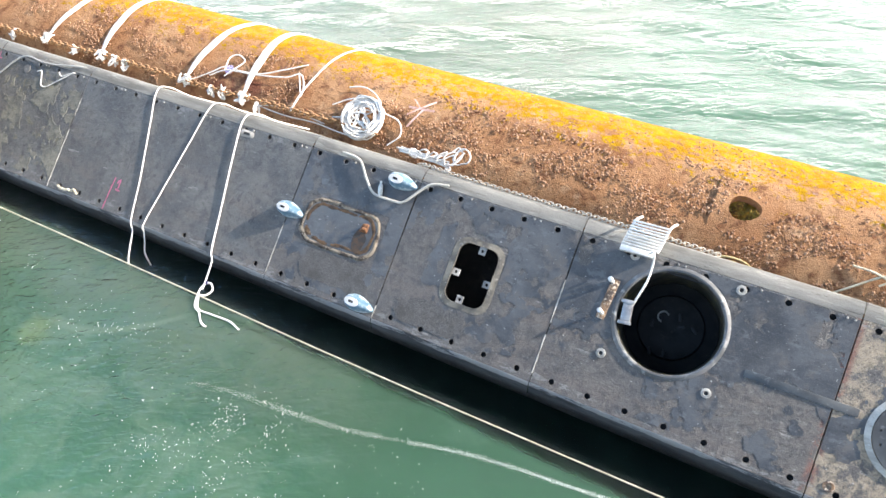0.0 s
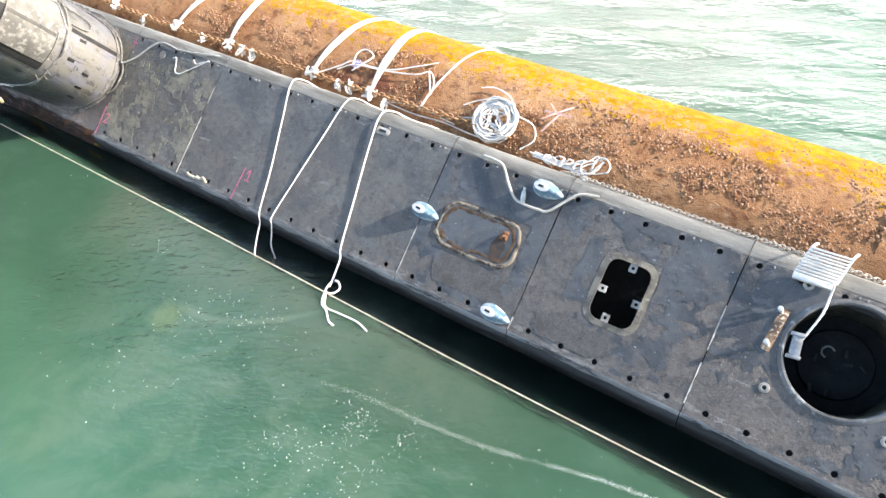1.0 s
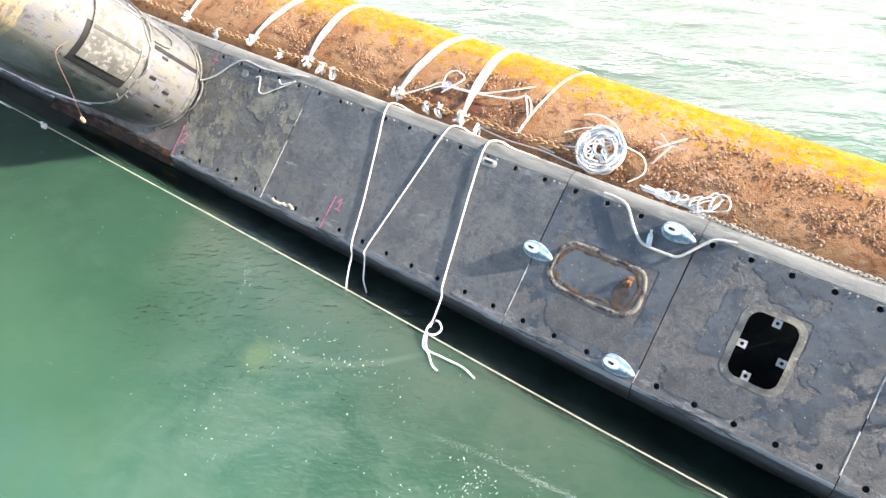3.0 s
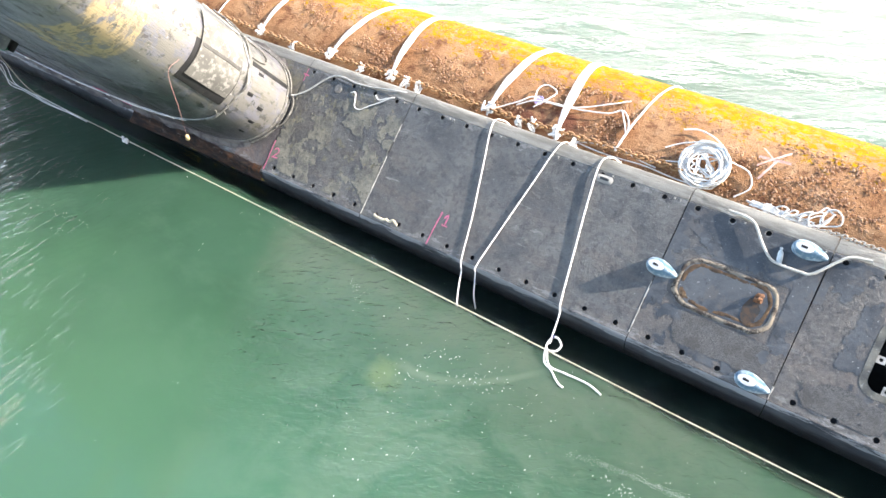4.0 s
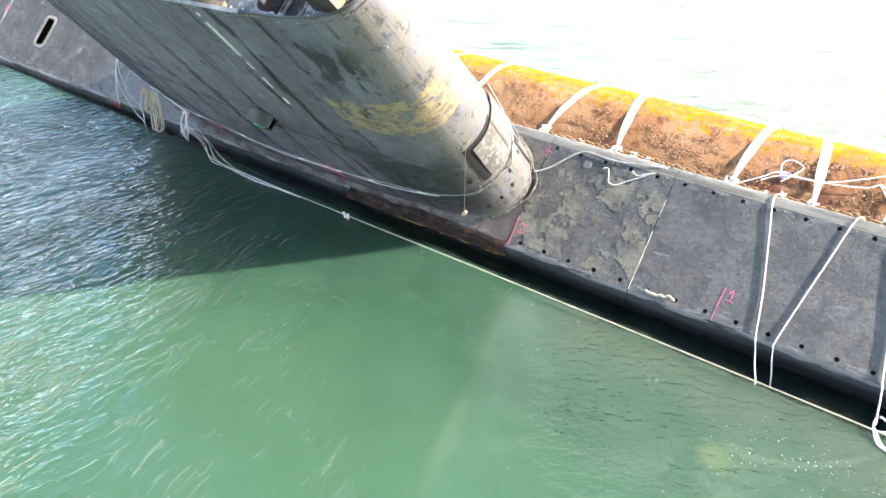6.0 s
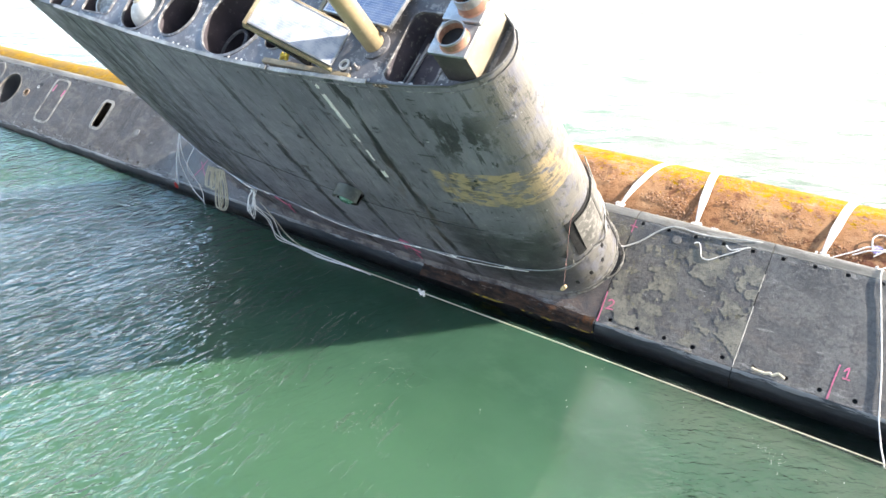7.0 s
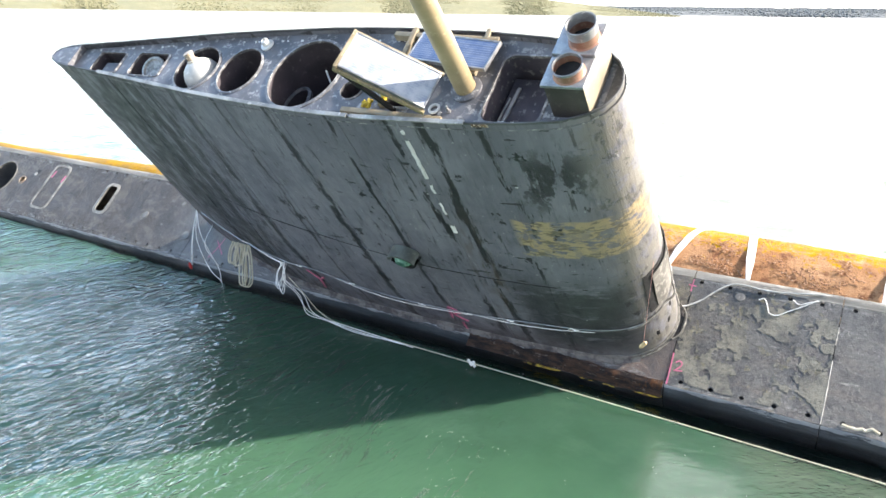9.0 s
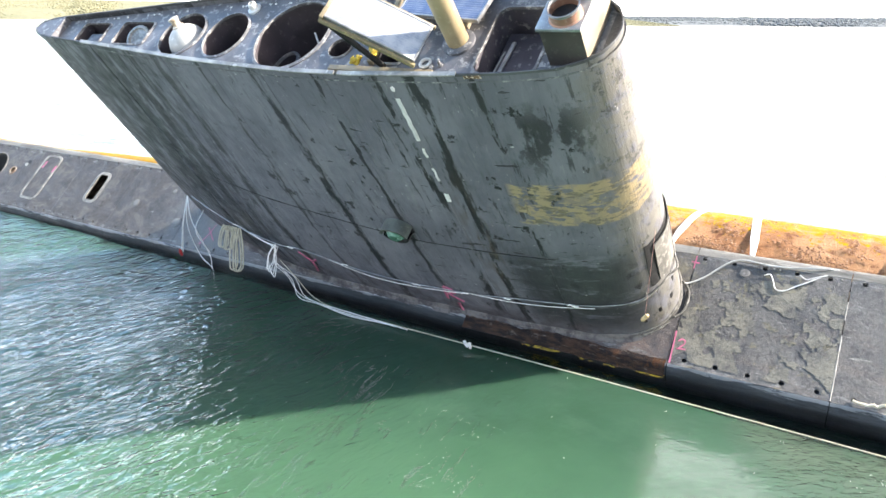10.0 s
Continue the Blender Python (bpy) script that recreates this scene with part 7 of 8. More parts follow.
    single("yellow_rope", rope_mesh([[on_tank(12.45, -12, 0.03), on_tank(12.6, -10, 0.03), on_tank(12.8, -10, 0.03), on_tank(12.95, -12, 0.03)], [on_tank(12.5, -13, 0.04), on_tank(12.7, -11.5, 0.04), on_tank(12.93, -13.5, 0.03)]], 0.013, 0.03), worn("yellowed cord", (0.62, 0.52, 0.26), (0.5, 0.4, 0.18), (0.7, 0.64, 0.45), 9.0, 0.8), Matrix(), "yellowed rope end lying between tank and casing", "rope")
    single("frayed_rope", rope_mesh([[on_tank(13.85, -14, 0.03), on_tank(14.1, -7, 0.03), on_tank(14.35, 0, 0.03), on_tank(14.45, 2, 0.05)], [on_tank(14.05, 2.5, 0.03), on_tank(14.3, 2, 0.05), on_tank(14.48, 0, 0.05), on_tank(14.4, -3, 0.05)]], 0.015, 0.03), ROPE_DIRTY, Matrix(), "dirty grey rope end on the rusty tank", "rope")


rope_heaps()

lid_m = Matrix.Translation(on_tank(3.73, 9, 0.03)) @ H.to_3x3().to_4x4() @ pose(0, 0, 0, -9, 0, 0)
single("plastic_disc", lathe(bmesh.new(), [(0.085, -0.015), (0.088, 0.0), (0.08, 0.012), (0.06, 0.008), (0.0005, 0.008)], 20, cap=False), worn("faded violet plastic", (0.36, 0.28, 0.50), (0.22, 0.16, 0.36), (0.75, 0.72, 0.80), 9.0, 0.5, wear=(0.5, 0.62)), lid_m, "faded violet plastic disc lying on the rusty tank", "plastic disc")


def fin_ropes():
    """Wire round the fin, with bundles and coils hung from it."""
    path = [fin_at(u, w, -1, 0.03) for u, w in ((-9.9, 1.25), (-9.0, 1.15), (-8.2, 1.05), (-7.2, 1.0), (-6.5, 1.12), (-5.3, 0.85), (-4.3, 0.78), (-3.0, 0.86), (-1.9, 1.02), (-1.0, 1.10), (-0.5, 1.12))]
    path += [fin_point(f, 1.12, -1, 0.03) for f in (0.03, 0.012, 0.004)] + [Vector((0.19, 1.0, 1.1))] + [fin_point(f, 1.1 + 0.1 * i, 1, 0.03) for i, f in enumerate((0.004, 0.012, 0.03, 0.06))]
    single("fin_wire", rope_mesh([[H @ p for p in path]], 0.0095, 0.04), STEEL, Matrix(), "grey wire slung round the foot of the fin", "wire")
    scraps = random.Random(77)
    for u, w in ((-6.9, 1.06), (-5.6, 0.92), (-4.1, 0.78), (-3.1, 0.85), (-2.3, 0.95), (-1.2, 1.08)):
        pts = [H @ (fin_at(u + 0.05 * i + scraps.uniform(-0.02, 0.02), w + scraps.uniform(-0.03, 0.03), -1, 0.04)) for i in range(4)]
        single("rag_scrap", rope_mesh([pts], 0.013, 0.02), ROPE, Matrix(), "scrap of white rag caught on the fin's wire", "rag", "rag scraps on the wire")
    second = [H @ (fin_at(u, w, -1, 0.035)) for u, w in ((-5.9, 0.98), (-5.2, 0.72), (-4.4, 0.66), (-3.6, 0.74), (-3.0, 0.84))]
    second2 = [H @ (fin_at(u, w, -1, 0.035)) for u, w in ((-2.9, 0.87), (-2.2, 0.86), (-1.5, 0.92), (-0.8, 1.02))]
    single("slack_line", rope_mesh([second, second2], 0.007, 0.04), ROPE, Matrix(), "thin white line sagging under the wire", "rope")
    hook = H @ Vector((-7.24, 0.04, 0.97))
    r = random.Random(21)
    strands = []
    for k in range(3):
        j = lambda s: Vector((r.uniform(-s, s), r.uniform(-s, s), r.uniform(-s, s)))
        strands.append([hook + j(0.03), hook + Vector((0.08, -0.12, -0.25)) + j(0.05), Vector((-6.95, -1.42, 0.48)) + j(0.07), Vector((-6.62, -1.45, 0.20)) + j(0.06), Vector((-6.2, -1.42, 0.10)) + j(0.04), Vector((-5.5, -1.38, 0.05)) + j(0.03), Vector((-4.7 + 0.25 * k, -1.36, 0.05))])
    for k in range(4):
        a = hook + Vector((r.uniform(-0.1, 0.1), -0.05, 0.05))
        strands.append([a, a + Vector((-0.12, -0.06, -0.28)), a + Vector((-0.10 + 0.06 * k, -0.12, -0.50 - 0.04 * k)), a + Vector((0.04 + 0.03 * k, -0.08, -0.28)), a + Vector((0.02, 0, -0.02))])
    strands.append([hook + Vector((r.uniform(-0.06, 0.06), -0.05 + r.uniform(-0.05, 0.02), r.uniform(-0.06, 0.06))) for _ in range(12)])
    single("hung_rope", rope_mesh(strands, 0.0078, 0.03, 100), ROPE, Matrix(), "white rope bundle hung on the fin above the mooring line", "rope")
    single("rope_bight", rope_mesh([[hook, H @ Vector((-7.7, 0.12, 0.93)), H @ Vector((-8.3, 0.25, 1.05)), H @ Vector((-8.5, 0.27, 1.1))]], 0.014, 0.03, 100), ROPE, Matrix(), "white rope led along the fin to a hung coil", "rope")
    hang = H @ Vector((-8.45, 0.22, 1.10))
    loops = []
    for k in range(7):
        a = hang + Vector((-0.28 + 0.075 * k, -0.03 * r.random(), 0.0))
        dz = 0.42 + 0.06 * r.random() if k < 4 else 0.85 + 0.1 * r.random()
        sl = Vector((0.0, -0.55 * 0.2, 0))
        loops.append([a, a + Vector((-0.08, -0.05, -dz * 0.5)), a + Vector((-0.03, -0.08, -dz)) + sl * 0.5, a + Vector((0.07, -0.05, -dz * 0.95)), a + Vector((0.09, -0.02, -dz * 0.5)), a + Vector((0.04, 0.0, 0.0))])
    single("hung_coil", rope_mesh(loops, 0.016, 0.03, 100), ROPE_DIRTY, Matrix(), "cream rope coil hung on the wire", "rope coil")
    top = H @ Vector((-10.72, 0.9, 0.74))
    t2 = H @ Vector((-10.15, 0.68, 0.60))
    feet = H @ Vector((-10.82, -0.16, -0.02))
    single("hanging_line", rope_mesh([[top, (top + feet) / 2 + Vector((0, -0.05, 0)), feet], [top, (top + feet) / 2 + Vector((0.06, -0.08, 0.02)), feet + Vector((0.05, 0, 0))],
        [top, top + Vector((0.35, -0.35, -0.55)), Vector((-10.15, -0.95, 0.25)), Vector((-9.75, -1.0, 0.05)), Vector((-9.6, -1.05, -0.1))],
        [top, top + Vector((0.45, -0.3, -0.45)), Vector((-9.9, -0.9, 0.30)), Vector((-9.72, -1.0, 0.03))],
        [t2, t2 + Vector((0.05, -0.3, -0.4)), H @ Vector((-9.9, -0.05, 0.03))]], 0.011, 0.03), ROPE, Matrix(), "thin white lines hanging from the fin's tail to the water", "rope")
    single("red_float", lathe(bmesh.new(), [(0.02, -0.09), (0.035, -0.06), (0.035, 0.05), (0.015, 0.09)], 12), worn("red paint", (0.55, 0.04, 0.04), (0.4, 0.03, 0.03), (0.65, 0.15, 0.12), 9.0, 0.5), Matrix.Translation(feet + Vector((0, -0.03, -0.02))) @ pose(0, 0, 0, 20, 0, 10), "small red float on a line end", "float")
    a, b = Vector((0.125, -2.03, 2.62)), Vector((0.10, -1.974, 1.55))
    single("toggle_line", rope_mesh([[H @ fin_point(0.0035, 2.36, -1, -0.01), a + Vector((0, 0, 0.02)), (a + b) / 2, b]], 0.003, 0.05), worn("red-brown cord", (0.36, 0.20, 0.18), (0.26, 0.14, 0.12), (0.44, 0.28, 0.25), 9.0, 0.8), Matrix(), "thin red-brown cord hanging from the nose of the fin", "cord")
    single("cork_toggle", lathe(bmesh.new(), [(0.018, -0.08), (0.03, -0.06), (0.03, 0.06), (0.018, 0.08)], 12), worn("cork", (0.62, 0.45, 0.25), (0.5, 0.35, 0.18), (0.72, 0.56, 0.36), 14.0, 0.8), Matrix.Translation(b) @ pose(0, 0, 0, 20, 35, 0), "small cork toggle at the end of a cord", "toggle")


fin_ropes()


def sprayed(name, strokes, label, wide=0.03, lift=0.005):
    """Pink spray strokes on the deck, in the hull frame."""
    bm = bmesh.new()
    for pts in strokes:
        path = smooth_path([(u, v, 0) for u, v in pts], 0.03)
        rows = []
        for i, p in enumerate(path):
            d = (path[min(i + 1, len(path) - 1)] - path[max(i - 1, 0)]).normalized()
            s = Vector((-d.y, d.x, 0)) * wide / 2 * (0.75 + 0.4 * noise.noise((p.x * 14, p.y * 14, 2)))
            rows.append([bm.verts.new(p + s + Vector((0, 0, lift))), bm.verts.new(p - s + Vector((0, 0, lift)))])
        for a, b in zip(rows, rows[1:]):
            bm.faces.new((a[0], a[1], b[1], b[0]))
    ob = part(name, bm, PINK, sub, label)
    return ob


sprayed("spray_mark", [[(0.233, -0.05), (0.225, 0.2), (0.212, 0.49)], [(0.28, 0.33), (0.32, 0.37), (0.37, 0.36), (0.38, 0.31), (0.33, 0.24), (0.28, 0.19)], [(0.28, 0.195), (0.34, 0.21), (0.41, 0.217)]], "pink spray line with a number", 0.03, 0.011)
sprayed("spray_mark", [[(3.69, -0.06), (3.70, 0.2), (3.72, 0.48)], [(3.79, 0.40), (3.84, 0.47), (3.84, 0.30)], [(3.79, 0.30), (3.89, 0.30)]], "pink spray line with a number")
sprayed("spray_mark", [[(-17.98, 1.30), (-17.96, 1.42), (-17.95, 1.54)]], "faded pink dab on the shut deck plate", 0.10, 0.018)
sprayed("spray_mark", [[(-17.42, 1.20), (-17.40, 1.32), (-17.39, 1.44)]], "faded pink dab on the shut deck plate", 0.10, 0.018)
sprayed("spray_mark", [[(-10.42, 0.10), (-10.3, 0.38), (-10.24, 0.66)], [(-10.05, 0.25), (-10.25, 0.42), (-10.42, 0.56)]], "faded pink cross on the deck beside the fin", 0.035)
sprayed("spray_mark", [[(0.20, 1.62), (0.20, 1.85)], [(0.14, 1.74), (0.27, 1.73)]], "short pink spray line")


def skin_marks():
    for strokes in ([[(-3.38, 0.02), (-3.37, 0.18), (-3.36, 0.34)], [(-3.54, 0.42), (-3.50, 0.66), (-3.46, 0.88)], [(-3.46, 0.88), (-3.32, 0.82), (-3.30, 0.70), (-3.46, 0.62)], [(-3.46, 0.62), (-3.34, 0.52), (-3.22, 0.42)]],
                    [[(-6.66, 0.22), (-6.60, 0.42), (-6.55, 0.62)], [(-6.74, 0.90), (-6.64, 0.76), (-6.55, 0.62)], [(-6.34, 0.78), (-6.44, 0.70), (-6.55, 0.62)]]):
        bm = bmesh.new()
        for p in strokes:
            skin_strip(bm, p, 0.05, 0.016)
        part("spray_mark", bm, PINK, fin, "pink spray mark on the foot of the fin")
    # the starburst of faded pink on the tank
    bm = bmesh.new()
    for a0, b0, a1, b1 in ((7.33, 13, 7.7, 26), (7.5, 19, 7.32, 24), (7.3, 18, 7.75, 19.5), (7.55, 18, 7.42, 6)):
        path = [on_hull(a0 + (a1 - a0) * i / 6, radians(b0 + (b1 - b0) * i / 6), 0.012) for i in range(7)]
        rows = [[bm.verts.new(p + Vector((0.019, 0, 0))), bm.verts.new(p - Vector((0.019, 0, 0)))] for p in path]
        if abs(a1 - a0) > 0.3:
            rows = [[bm.verts.new(p + Vector((0, 0.019, 0.004))), bm.verts.new(p - Vector((0, 0.019, -0.004)))] for p in path]
        for a, b in zip(rows, rows[1:]):
            bm.faces.new((a[0], a[1], b[1], b[0]))
    part("spray_mark", bm, worn("faded pink spray", (0.66, 0.46, 0.42), (0.48, 0.28, 0.22), (0.78, 0.64, 0.60), 16.0, 0.8), tank, "faded pink starburst mark")


skin_marks()


def yellow_growth():
    """Yellow crust along the torn waterline plate below the fin."""
    m = worn("yellow crust", (0.50, 0.36, 0.04), (0.22, 0.15, 0.03), (0.62, 0.48, 0.08), 9.0, 0.85)
    rust = worn("brown waterline rust", (0.14, 0.075, 0.04), (0.06, 0.035, 0.022), (0.26, 0.16, 0.09), 9.0, 0.85)
    r = random.Random(31)
    for name, material, count, w_mid, w_dev, label in (("yellow_crust", m, 330, -0.19, 0.028, "yellow crust along the waterline plate"), ("rust_crust", rust, 420, -0.12, 0.05, "brown rust crust on the waterline plate")):
        verts, faces = [], []
        while count:
            u, w = r.uniform(-2.3, 0.15), r.gauss(w_mid, w_dev)
            if not -0.25 < w < -0.03 or noise.noise((u * 3.2, w * 9, len(name))) < 0.02 + 0.2 * r.random():
                continue
            v = -0.20 - (-0.13 - w) * 0.43 if w < -0.13 else -0.115 - (-0.025 - w) * 0.81
            a = r.uniform(0.008, 0.036)
            o = len(verts)
            for i in range(7):
                t = 2 * math.pi * i / 7
                p, q = a * 1.5 * math.cos(t) * r.uniform(0.6, 1.2), a * 0.6 * math.sin(t) * r.uniform(0.6, 1.2)
                verts.append((u + p, v + q * 0.5 + 0.002, w + q * 0.86))
            verts.append((u, v - 0.008 - a * 0.25, w + 0.006))
            faces += [(o + i, o + (i + 1) % 7, o + 7) for i in range(7)]
            count -= 1
        me = bpy.data.meshes.new(name)
        me.from_pydata(verts, [], faces)
        me.materials.append(material)
        part(name, me, None, sub, label)["kind"] = "stuff"


yellow_growth()


def fin_foot():
    """The torn, rusted casing plate below the nose, and the dusty weld where fin and casing meet."""
    n = Nodes("layered brown rust")
    along = n.stretched((0.7, 2.0, 3.0))
    c = n.mix(n.ramp(n.noise(5.0, 9, 0.75, along), 0.42, 0.62), (0.042, 0.034, 0.034), (0.120, 0.072, 0.052))
    c = n.mix(n.ramp(n.noise(7.0, 9, 0.76, along), 0.58, 0.64, 0.0, 0.9), c, (0.28, 0.25, 0.21))
    c = n.mix(n.math("MULTIPLY", n.ramp(n.axis(0), -1.6, 0.1), n.ramp(n.noise(4.0, 8, 0.74), 0.52, 0.60)), c, (0.155, 0.072, 0.036))
    flaking = n.done(c, 0.85, 0.0, n.noise(26, 8, 0.75, along), 0.9, 0.02, 0.3)
    bm = bmesh.new()
    rows = []
    for i in range(121):
        u = -3.3 + 3.48 * i / 120
        torn = 0.035 * noise.noise((u * 2.3, 1.0, 0.0)) + 0.02 * noise.noise((u * 9.0, 2.0, 0.0))
        grow = min(1.0, (u + 3.3) / 1.6)
        row = []
        for k in range(9):
            t = k / 8
            v = -0.02 - 0.05 * (1 - grow) + (0.06 * noise.noise((u * 2.0, 7.0, 0)) + 0.025 * noise.noise((u * 8.0, 9.0, 0))) * (1 - t) - 0.23 * t
            w = 0.006 - max(0.0, t - 0.45) * (0.26 + torn) * grow + 0.012 * noise.noise((u * 5, t * 5, 3.0)) + 0.006 * noise.noise((u * 19, t * 14, 6.0))
            row.append(bm.verts.new((u, v, w + 0.008)))
        rows.append(row)
    for a, b in zip(rows, rows[1:]):
        for k in range(8):
            bm.faces.new((a[k], b[k], b[k + 1], a[k + 1]))
    bmesh.ops.solidify(bm, geom=bm.faces[:], thickness=0.008)
    part("torn_plate", bm, flaking, sub, "torn brown rusted plate at the deck edge")
    n = Nodes("dusty weld")
    c = n.mix(n.ramp(n.noise(3.0, 9, 0.74), 0.40, 0.60), (0.060, 0.052, 0.054), (0.17, 0.155, 0.145))
    c = n.mix(n.ramp(n.noise(11.0, 8, 0.75), 0.58, 0.66, 0.0, 0.8), c, (0.30, 0.29, 0.27))
    dust = n.done(c, 0.85, 0.0, n.noise(40, 6, 0.72), 0.8, 0.012, 0.3)
    for side, a, b in ((-1, -0.25, -9.6), (1, -0.25, -3.0)):
        bm = bmesh.new()
        rows = []
        for i in range(160):
            u = a + (b - a) * i / 159
            p = fin_at(u, 0.0, side)
            k = 1 + 0.5 * noise.noise((u * 2.5, side, 0)) + 0.35 * noise.noise((u * 9, side, 4))
            rows.append([bm.verts.new((u, p.y + side * d, w)) for d, w in ((-0.01, 0.085 * k), (0.022, 0.060 * k), (0.045 * k, 0.022), (0.10 * k, 0.002))])
        for p, q in zip(rows, rows[1:]):
            for j in range(3):
                bm.faces.new((p[j], p[j + 1], q[j + 1], q[j]))
        part("foot_weld", bm, dust, sub, "dusty pale weld along the foot of the fin")
    # dark plate at the front of the fin top, rust spot on its rim, ring and yellow rags by the panels
    front = [(x, y) for x, y in fin_outline(TOP_W - 0.09, 0.02) if x > -0.16]
    front.sort(key=lambda p: math.atan2(p[1] - 1.1, p[0] + 0.3))
    part("nose_plate", plate(bmesh.new(), front, [], TOP_W - 0.098, TOP_W - 0.088), COAT, fin, "dark blue-black plate inside the nose of the fin top", smooth=False)
    part("rust_patch", skin_strip(bmesh.new(), [(-1.42 + 0.05 * i, TOP_W - 0.035) for i in range(5)], 0.05, 0.014), RUST, fin, "rust spot on the rim")
    w0 = TOP_W - 0.10
    part("lifting_ring", lathe(bmesh.new(), [(0.085, 0.0), (0.085, 0.02), (0.045, 0.02), (0.045, 0.0)], 20, Matrix.Translation((-1.98, 0.58, w0))), RIMPALE, fin, "pale lifting ring on the fin top")
    r = random.Random(61)
    rag = worn("faded yellow cloth", (0.52, 0.38, 0.04), (0.36, 0.24, 0.03), (0.62, 0.50, 0.12), 12.0, 0.85)
    for x, y, z in ((-2.92, 0.60, 0.05), (-2.64, 0.72, 0.12), (-2.80, 0.95, 0.05), (-1.22, 0.92, -0.42), (-0.62, 1.42, 0.0)):
        k = 0.30 if x > -2 else 1.0
        pts = [H @ Vector((x + k * r.uniform(-0.09, 0.09), y + k * r.uniform(-0.08, 0.08), w0 + z + k * r.uniform(0.0, 0.10))) for _ in range(9)]
        single("yellow_rag", rope_mesh([pts], 0.022 * (0.5 + 0.5 * k), 0.02), rag, Matrix(), "scrap of faded yellow cloth on the fin top", "rag", "yellow rags on the fin")


fin_foot()


def barnacles():
    """Clustered barnacles and rust blisters over the tank."""
    r = random.Random(17)
    verts, faces = [], []
    n = 6
    count = 0
    while count < 11000:
        u, deg = r.uniform(-3.5, 16.0), r.uniform(-14, 62)
        d = noise.noise((u * 1.1, deg * 0.055, 3.0)) + 0.55 * noise.noise((u * 3.1, deg * 0.16, 8.0))
        dens = 0.75 if u > 7 else 0.32
        if d < 0.20 - 0.55 * dens * r.random() or (deg > 34 and r.random() < 0.75):
            continue
        if math.hypot(u - HOLE_U, (radians(deg) - HOLE_PHI) * HR) < 0.25:
            continue
        s = 0.005 + 0.015 * r.random() ** 2
        a = radians(deg)
        nrm = Vector((0, math.sin(a), math.cos(a)))
        tan = Vector((0, math.cos(a), -math.sin(a)))
        c = on_hull(u, a, -0.004)
        o = len(verts)
        ph = r.random()
        for k, (q, h) in enumerate(((1.25, 0.0), (0.8, 0.65))):
            for i in range(n):
                t = 2 * math.pi * (i + ph) / n
                verts.append(c + Vector((1, 0, 0)) * (s * q * math.cos(t)) + tan * (s * q * math.sin(t)) + nrm * (s * h + 0.003))
        verts.append(c + nrm * (s * 0.9 + 0.003))
        for i in range(n):
            j = (i + 1) % n
            faces.append((o + i, o + j, o + n + j, o + n + i))
            faces.append((o + n + i, o + n + j, o + 2 * n))
        count += 1
    me = bpy.data.meshes.new("barnacle_crust")
    me.from_pydata([tuple(v) for v in verts], [], faces)
    nn = Nodes("brown barnacle shells")
    rnd = nn.add("ShaderNodeNewGeometry").outputs["Random Per Island"]
    c = nn.mix(rnd, (0.21, 0.10, 0.055), (0.44, 0.275, 0.17))
    me.materials.append(nn.done(c, 0.85, 0.0, nn.noise(120, 2), 0.3, 0.004, 0.3))
    ob = part("barnacle_crust", me, None, tank, "brown barnacles and rust blisters in clusters")
    ob["kind"] = "stuff"


barnacles()


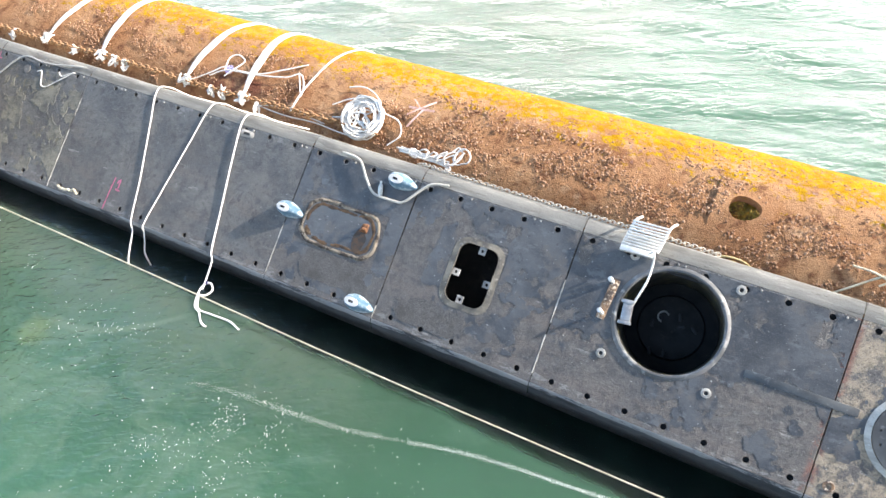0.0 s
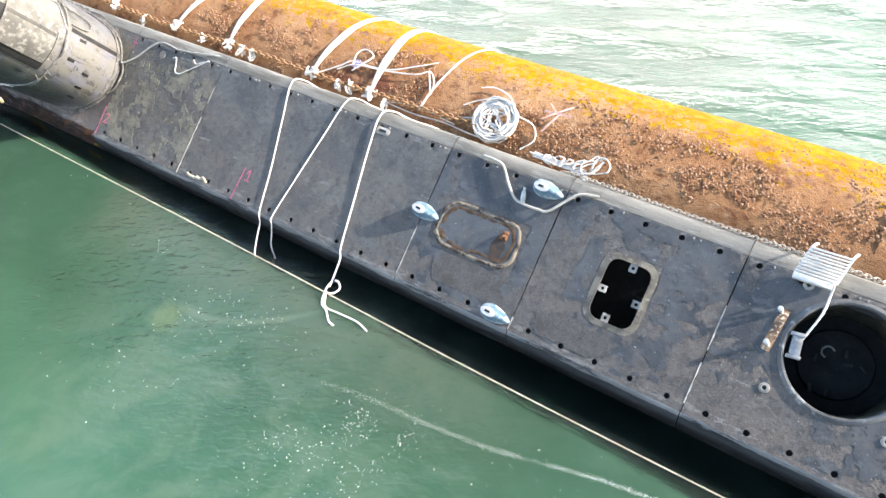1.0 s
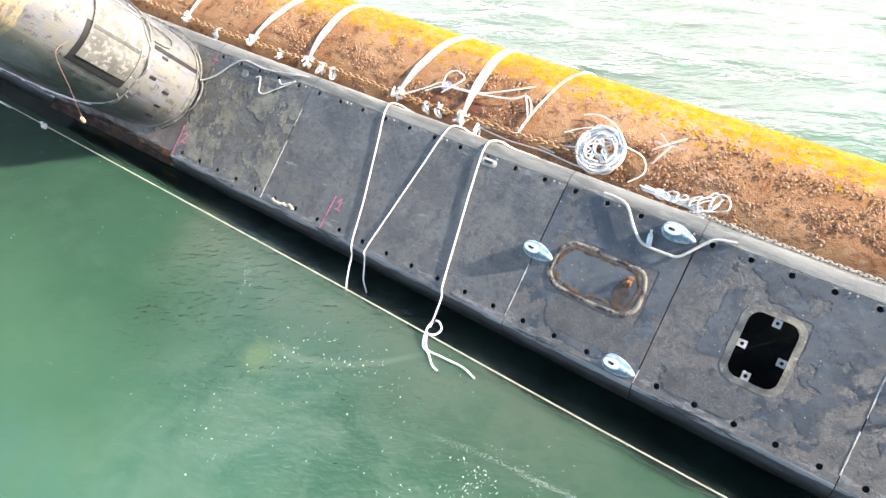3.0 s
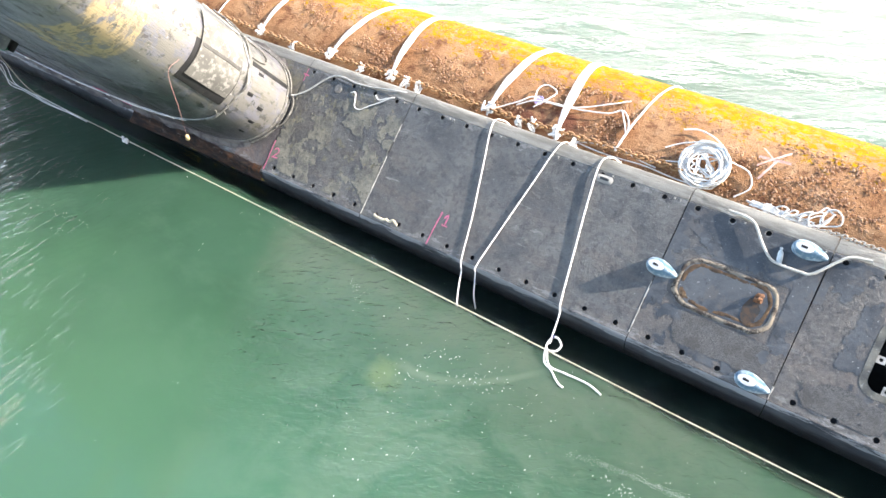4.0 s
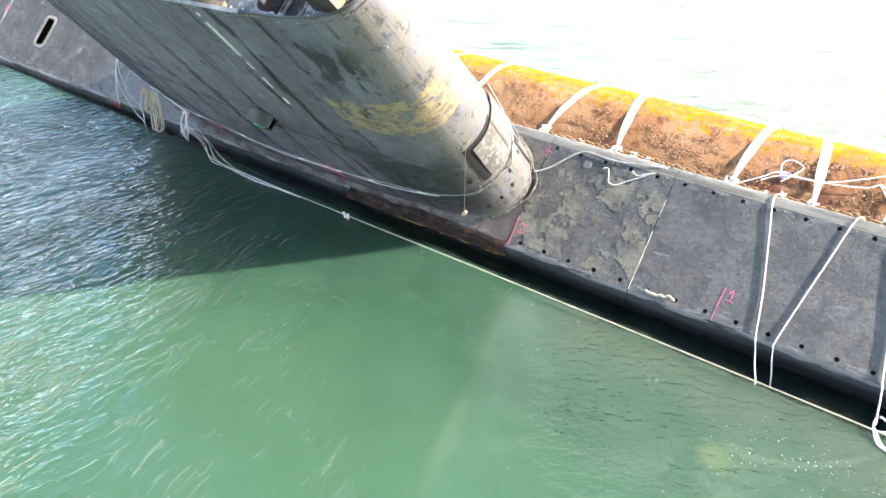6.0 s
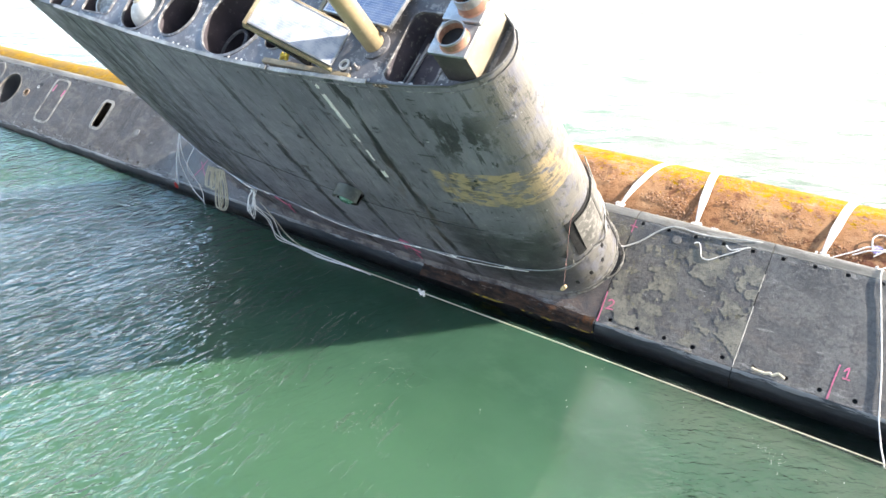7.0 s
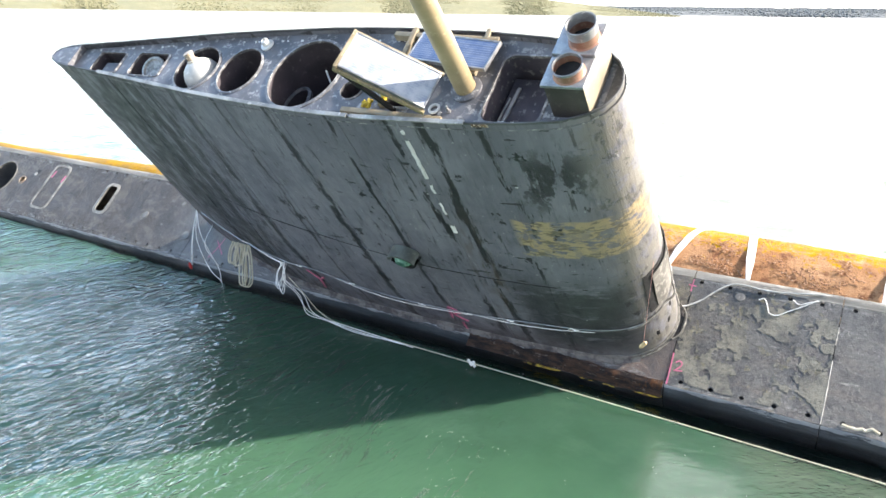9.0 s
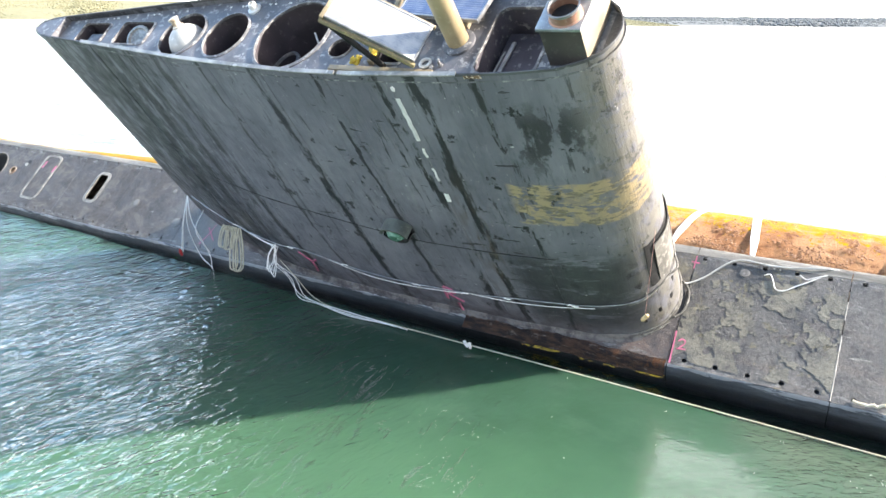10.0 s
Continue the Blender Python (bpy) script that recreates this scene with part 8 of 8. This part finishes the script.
def surface_foam():
    """Specks of froth adrift in the lee, and one long streak of foam."""
    r = random.Random(23)
    verts, faces = [], []

    def speck(x, y, s):
        o = len(verts)
        n = 6
        ph, st = r.random() * 6.28, r.uniform(1, 2.2)
        for i in range(n):
            t = 2 * math.pi * i / n
            a, b = s * st * math.cos(t) * r.uniform(0.6, 1.2), s * math.sin(t) * r.uniform(0.6, 1.2)
            verts.append((x + a * math.cos(ph) - b * math.sin(ph), y + a * math.sin(ph) + b * math.cos(ph), 0.012))
        verts.append((x, y, 0.017))
        for i in range(n):
            faces.append((o + i, o + (i + 1) % n, o + n))

    count = 0
    while count < 900:
        x, y = r.uniform(-9, 14), r.uniform(-8.5, -1.0)
        d = noise.noise((x * 0.45, y * 0.45, 5.0)) + 0.7 * noise.noise((x * 1.6, y * 1.6, 9.0))
        if d < -0.1 + 0.75 * r.random() or (x < 4.5 and r.random() < 0.85) or (y < -5 and r.random() < 0.6):
            continue
        speck(x, y, 0.0016 + 0.0042 * r.random() ** 2)
        count += 1
    for cx, cy, sx, sy, count in ((8.0, -2.6, 0.35, 0.22, 420), (8.5, -3.6, 0.5, 0.4, 500), (7.2, -3.3, 0.3, 0.25, 160), (5.2, -2.2, 0.5, 0.2, 160), (3.2, -1.9, 0.25, 0.12, 90), (-2.0, -3.4, 0.3, 0.2, 60), (-1.6, -4.5, 0.25, 0.3, 60)):
        for _ in range(count):
            x, y = r.gauss(cx, sx), r.gauss(cy, sy)
            if noise.noise((x * 2.4, y * 2.4, 4.0)) > -0.1 and y < -1.3:
                speck(x, y, 0.0012 + 0.0045 * r.random() ** 2)
    for i in range(5200):
        t = r.random() ** 0.8
        x = 7.0 + 7.0 * t
        y = -2.5 + 0.215 * (x - 7.0) + 0.10 * math.sin(x * 1.9) * 0.5 + r.gauss(0, 0.026 - 0.017 * t)
        if noise.noise((x * 2.2, 1, 1)) < -0.25 and r.random() < 0.7:
            continue
        speck(x, y, r.uniform(0.0015, 0.0045) * (0.35 + 0.65 * t))
    me = bpy.data.meshes.new("foam")
    me.from_pydata(verts, [], faces)
    nn = Nodes("white froth")
    me.materials.append(nn.done(nn.mix(nn.noise(30, 3), (0.62, 0.68, 0.66), (0.8, 0.82, 0.8)), 0.6))
    tagged(new("foam", me), "white froth specks and a streak of foam on the water", "foam", kind="stuff")


surface_foam()
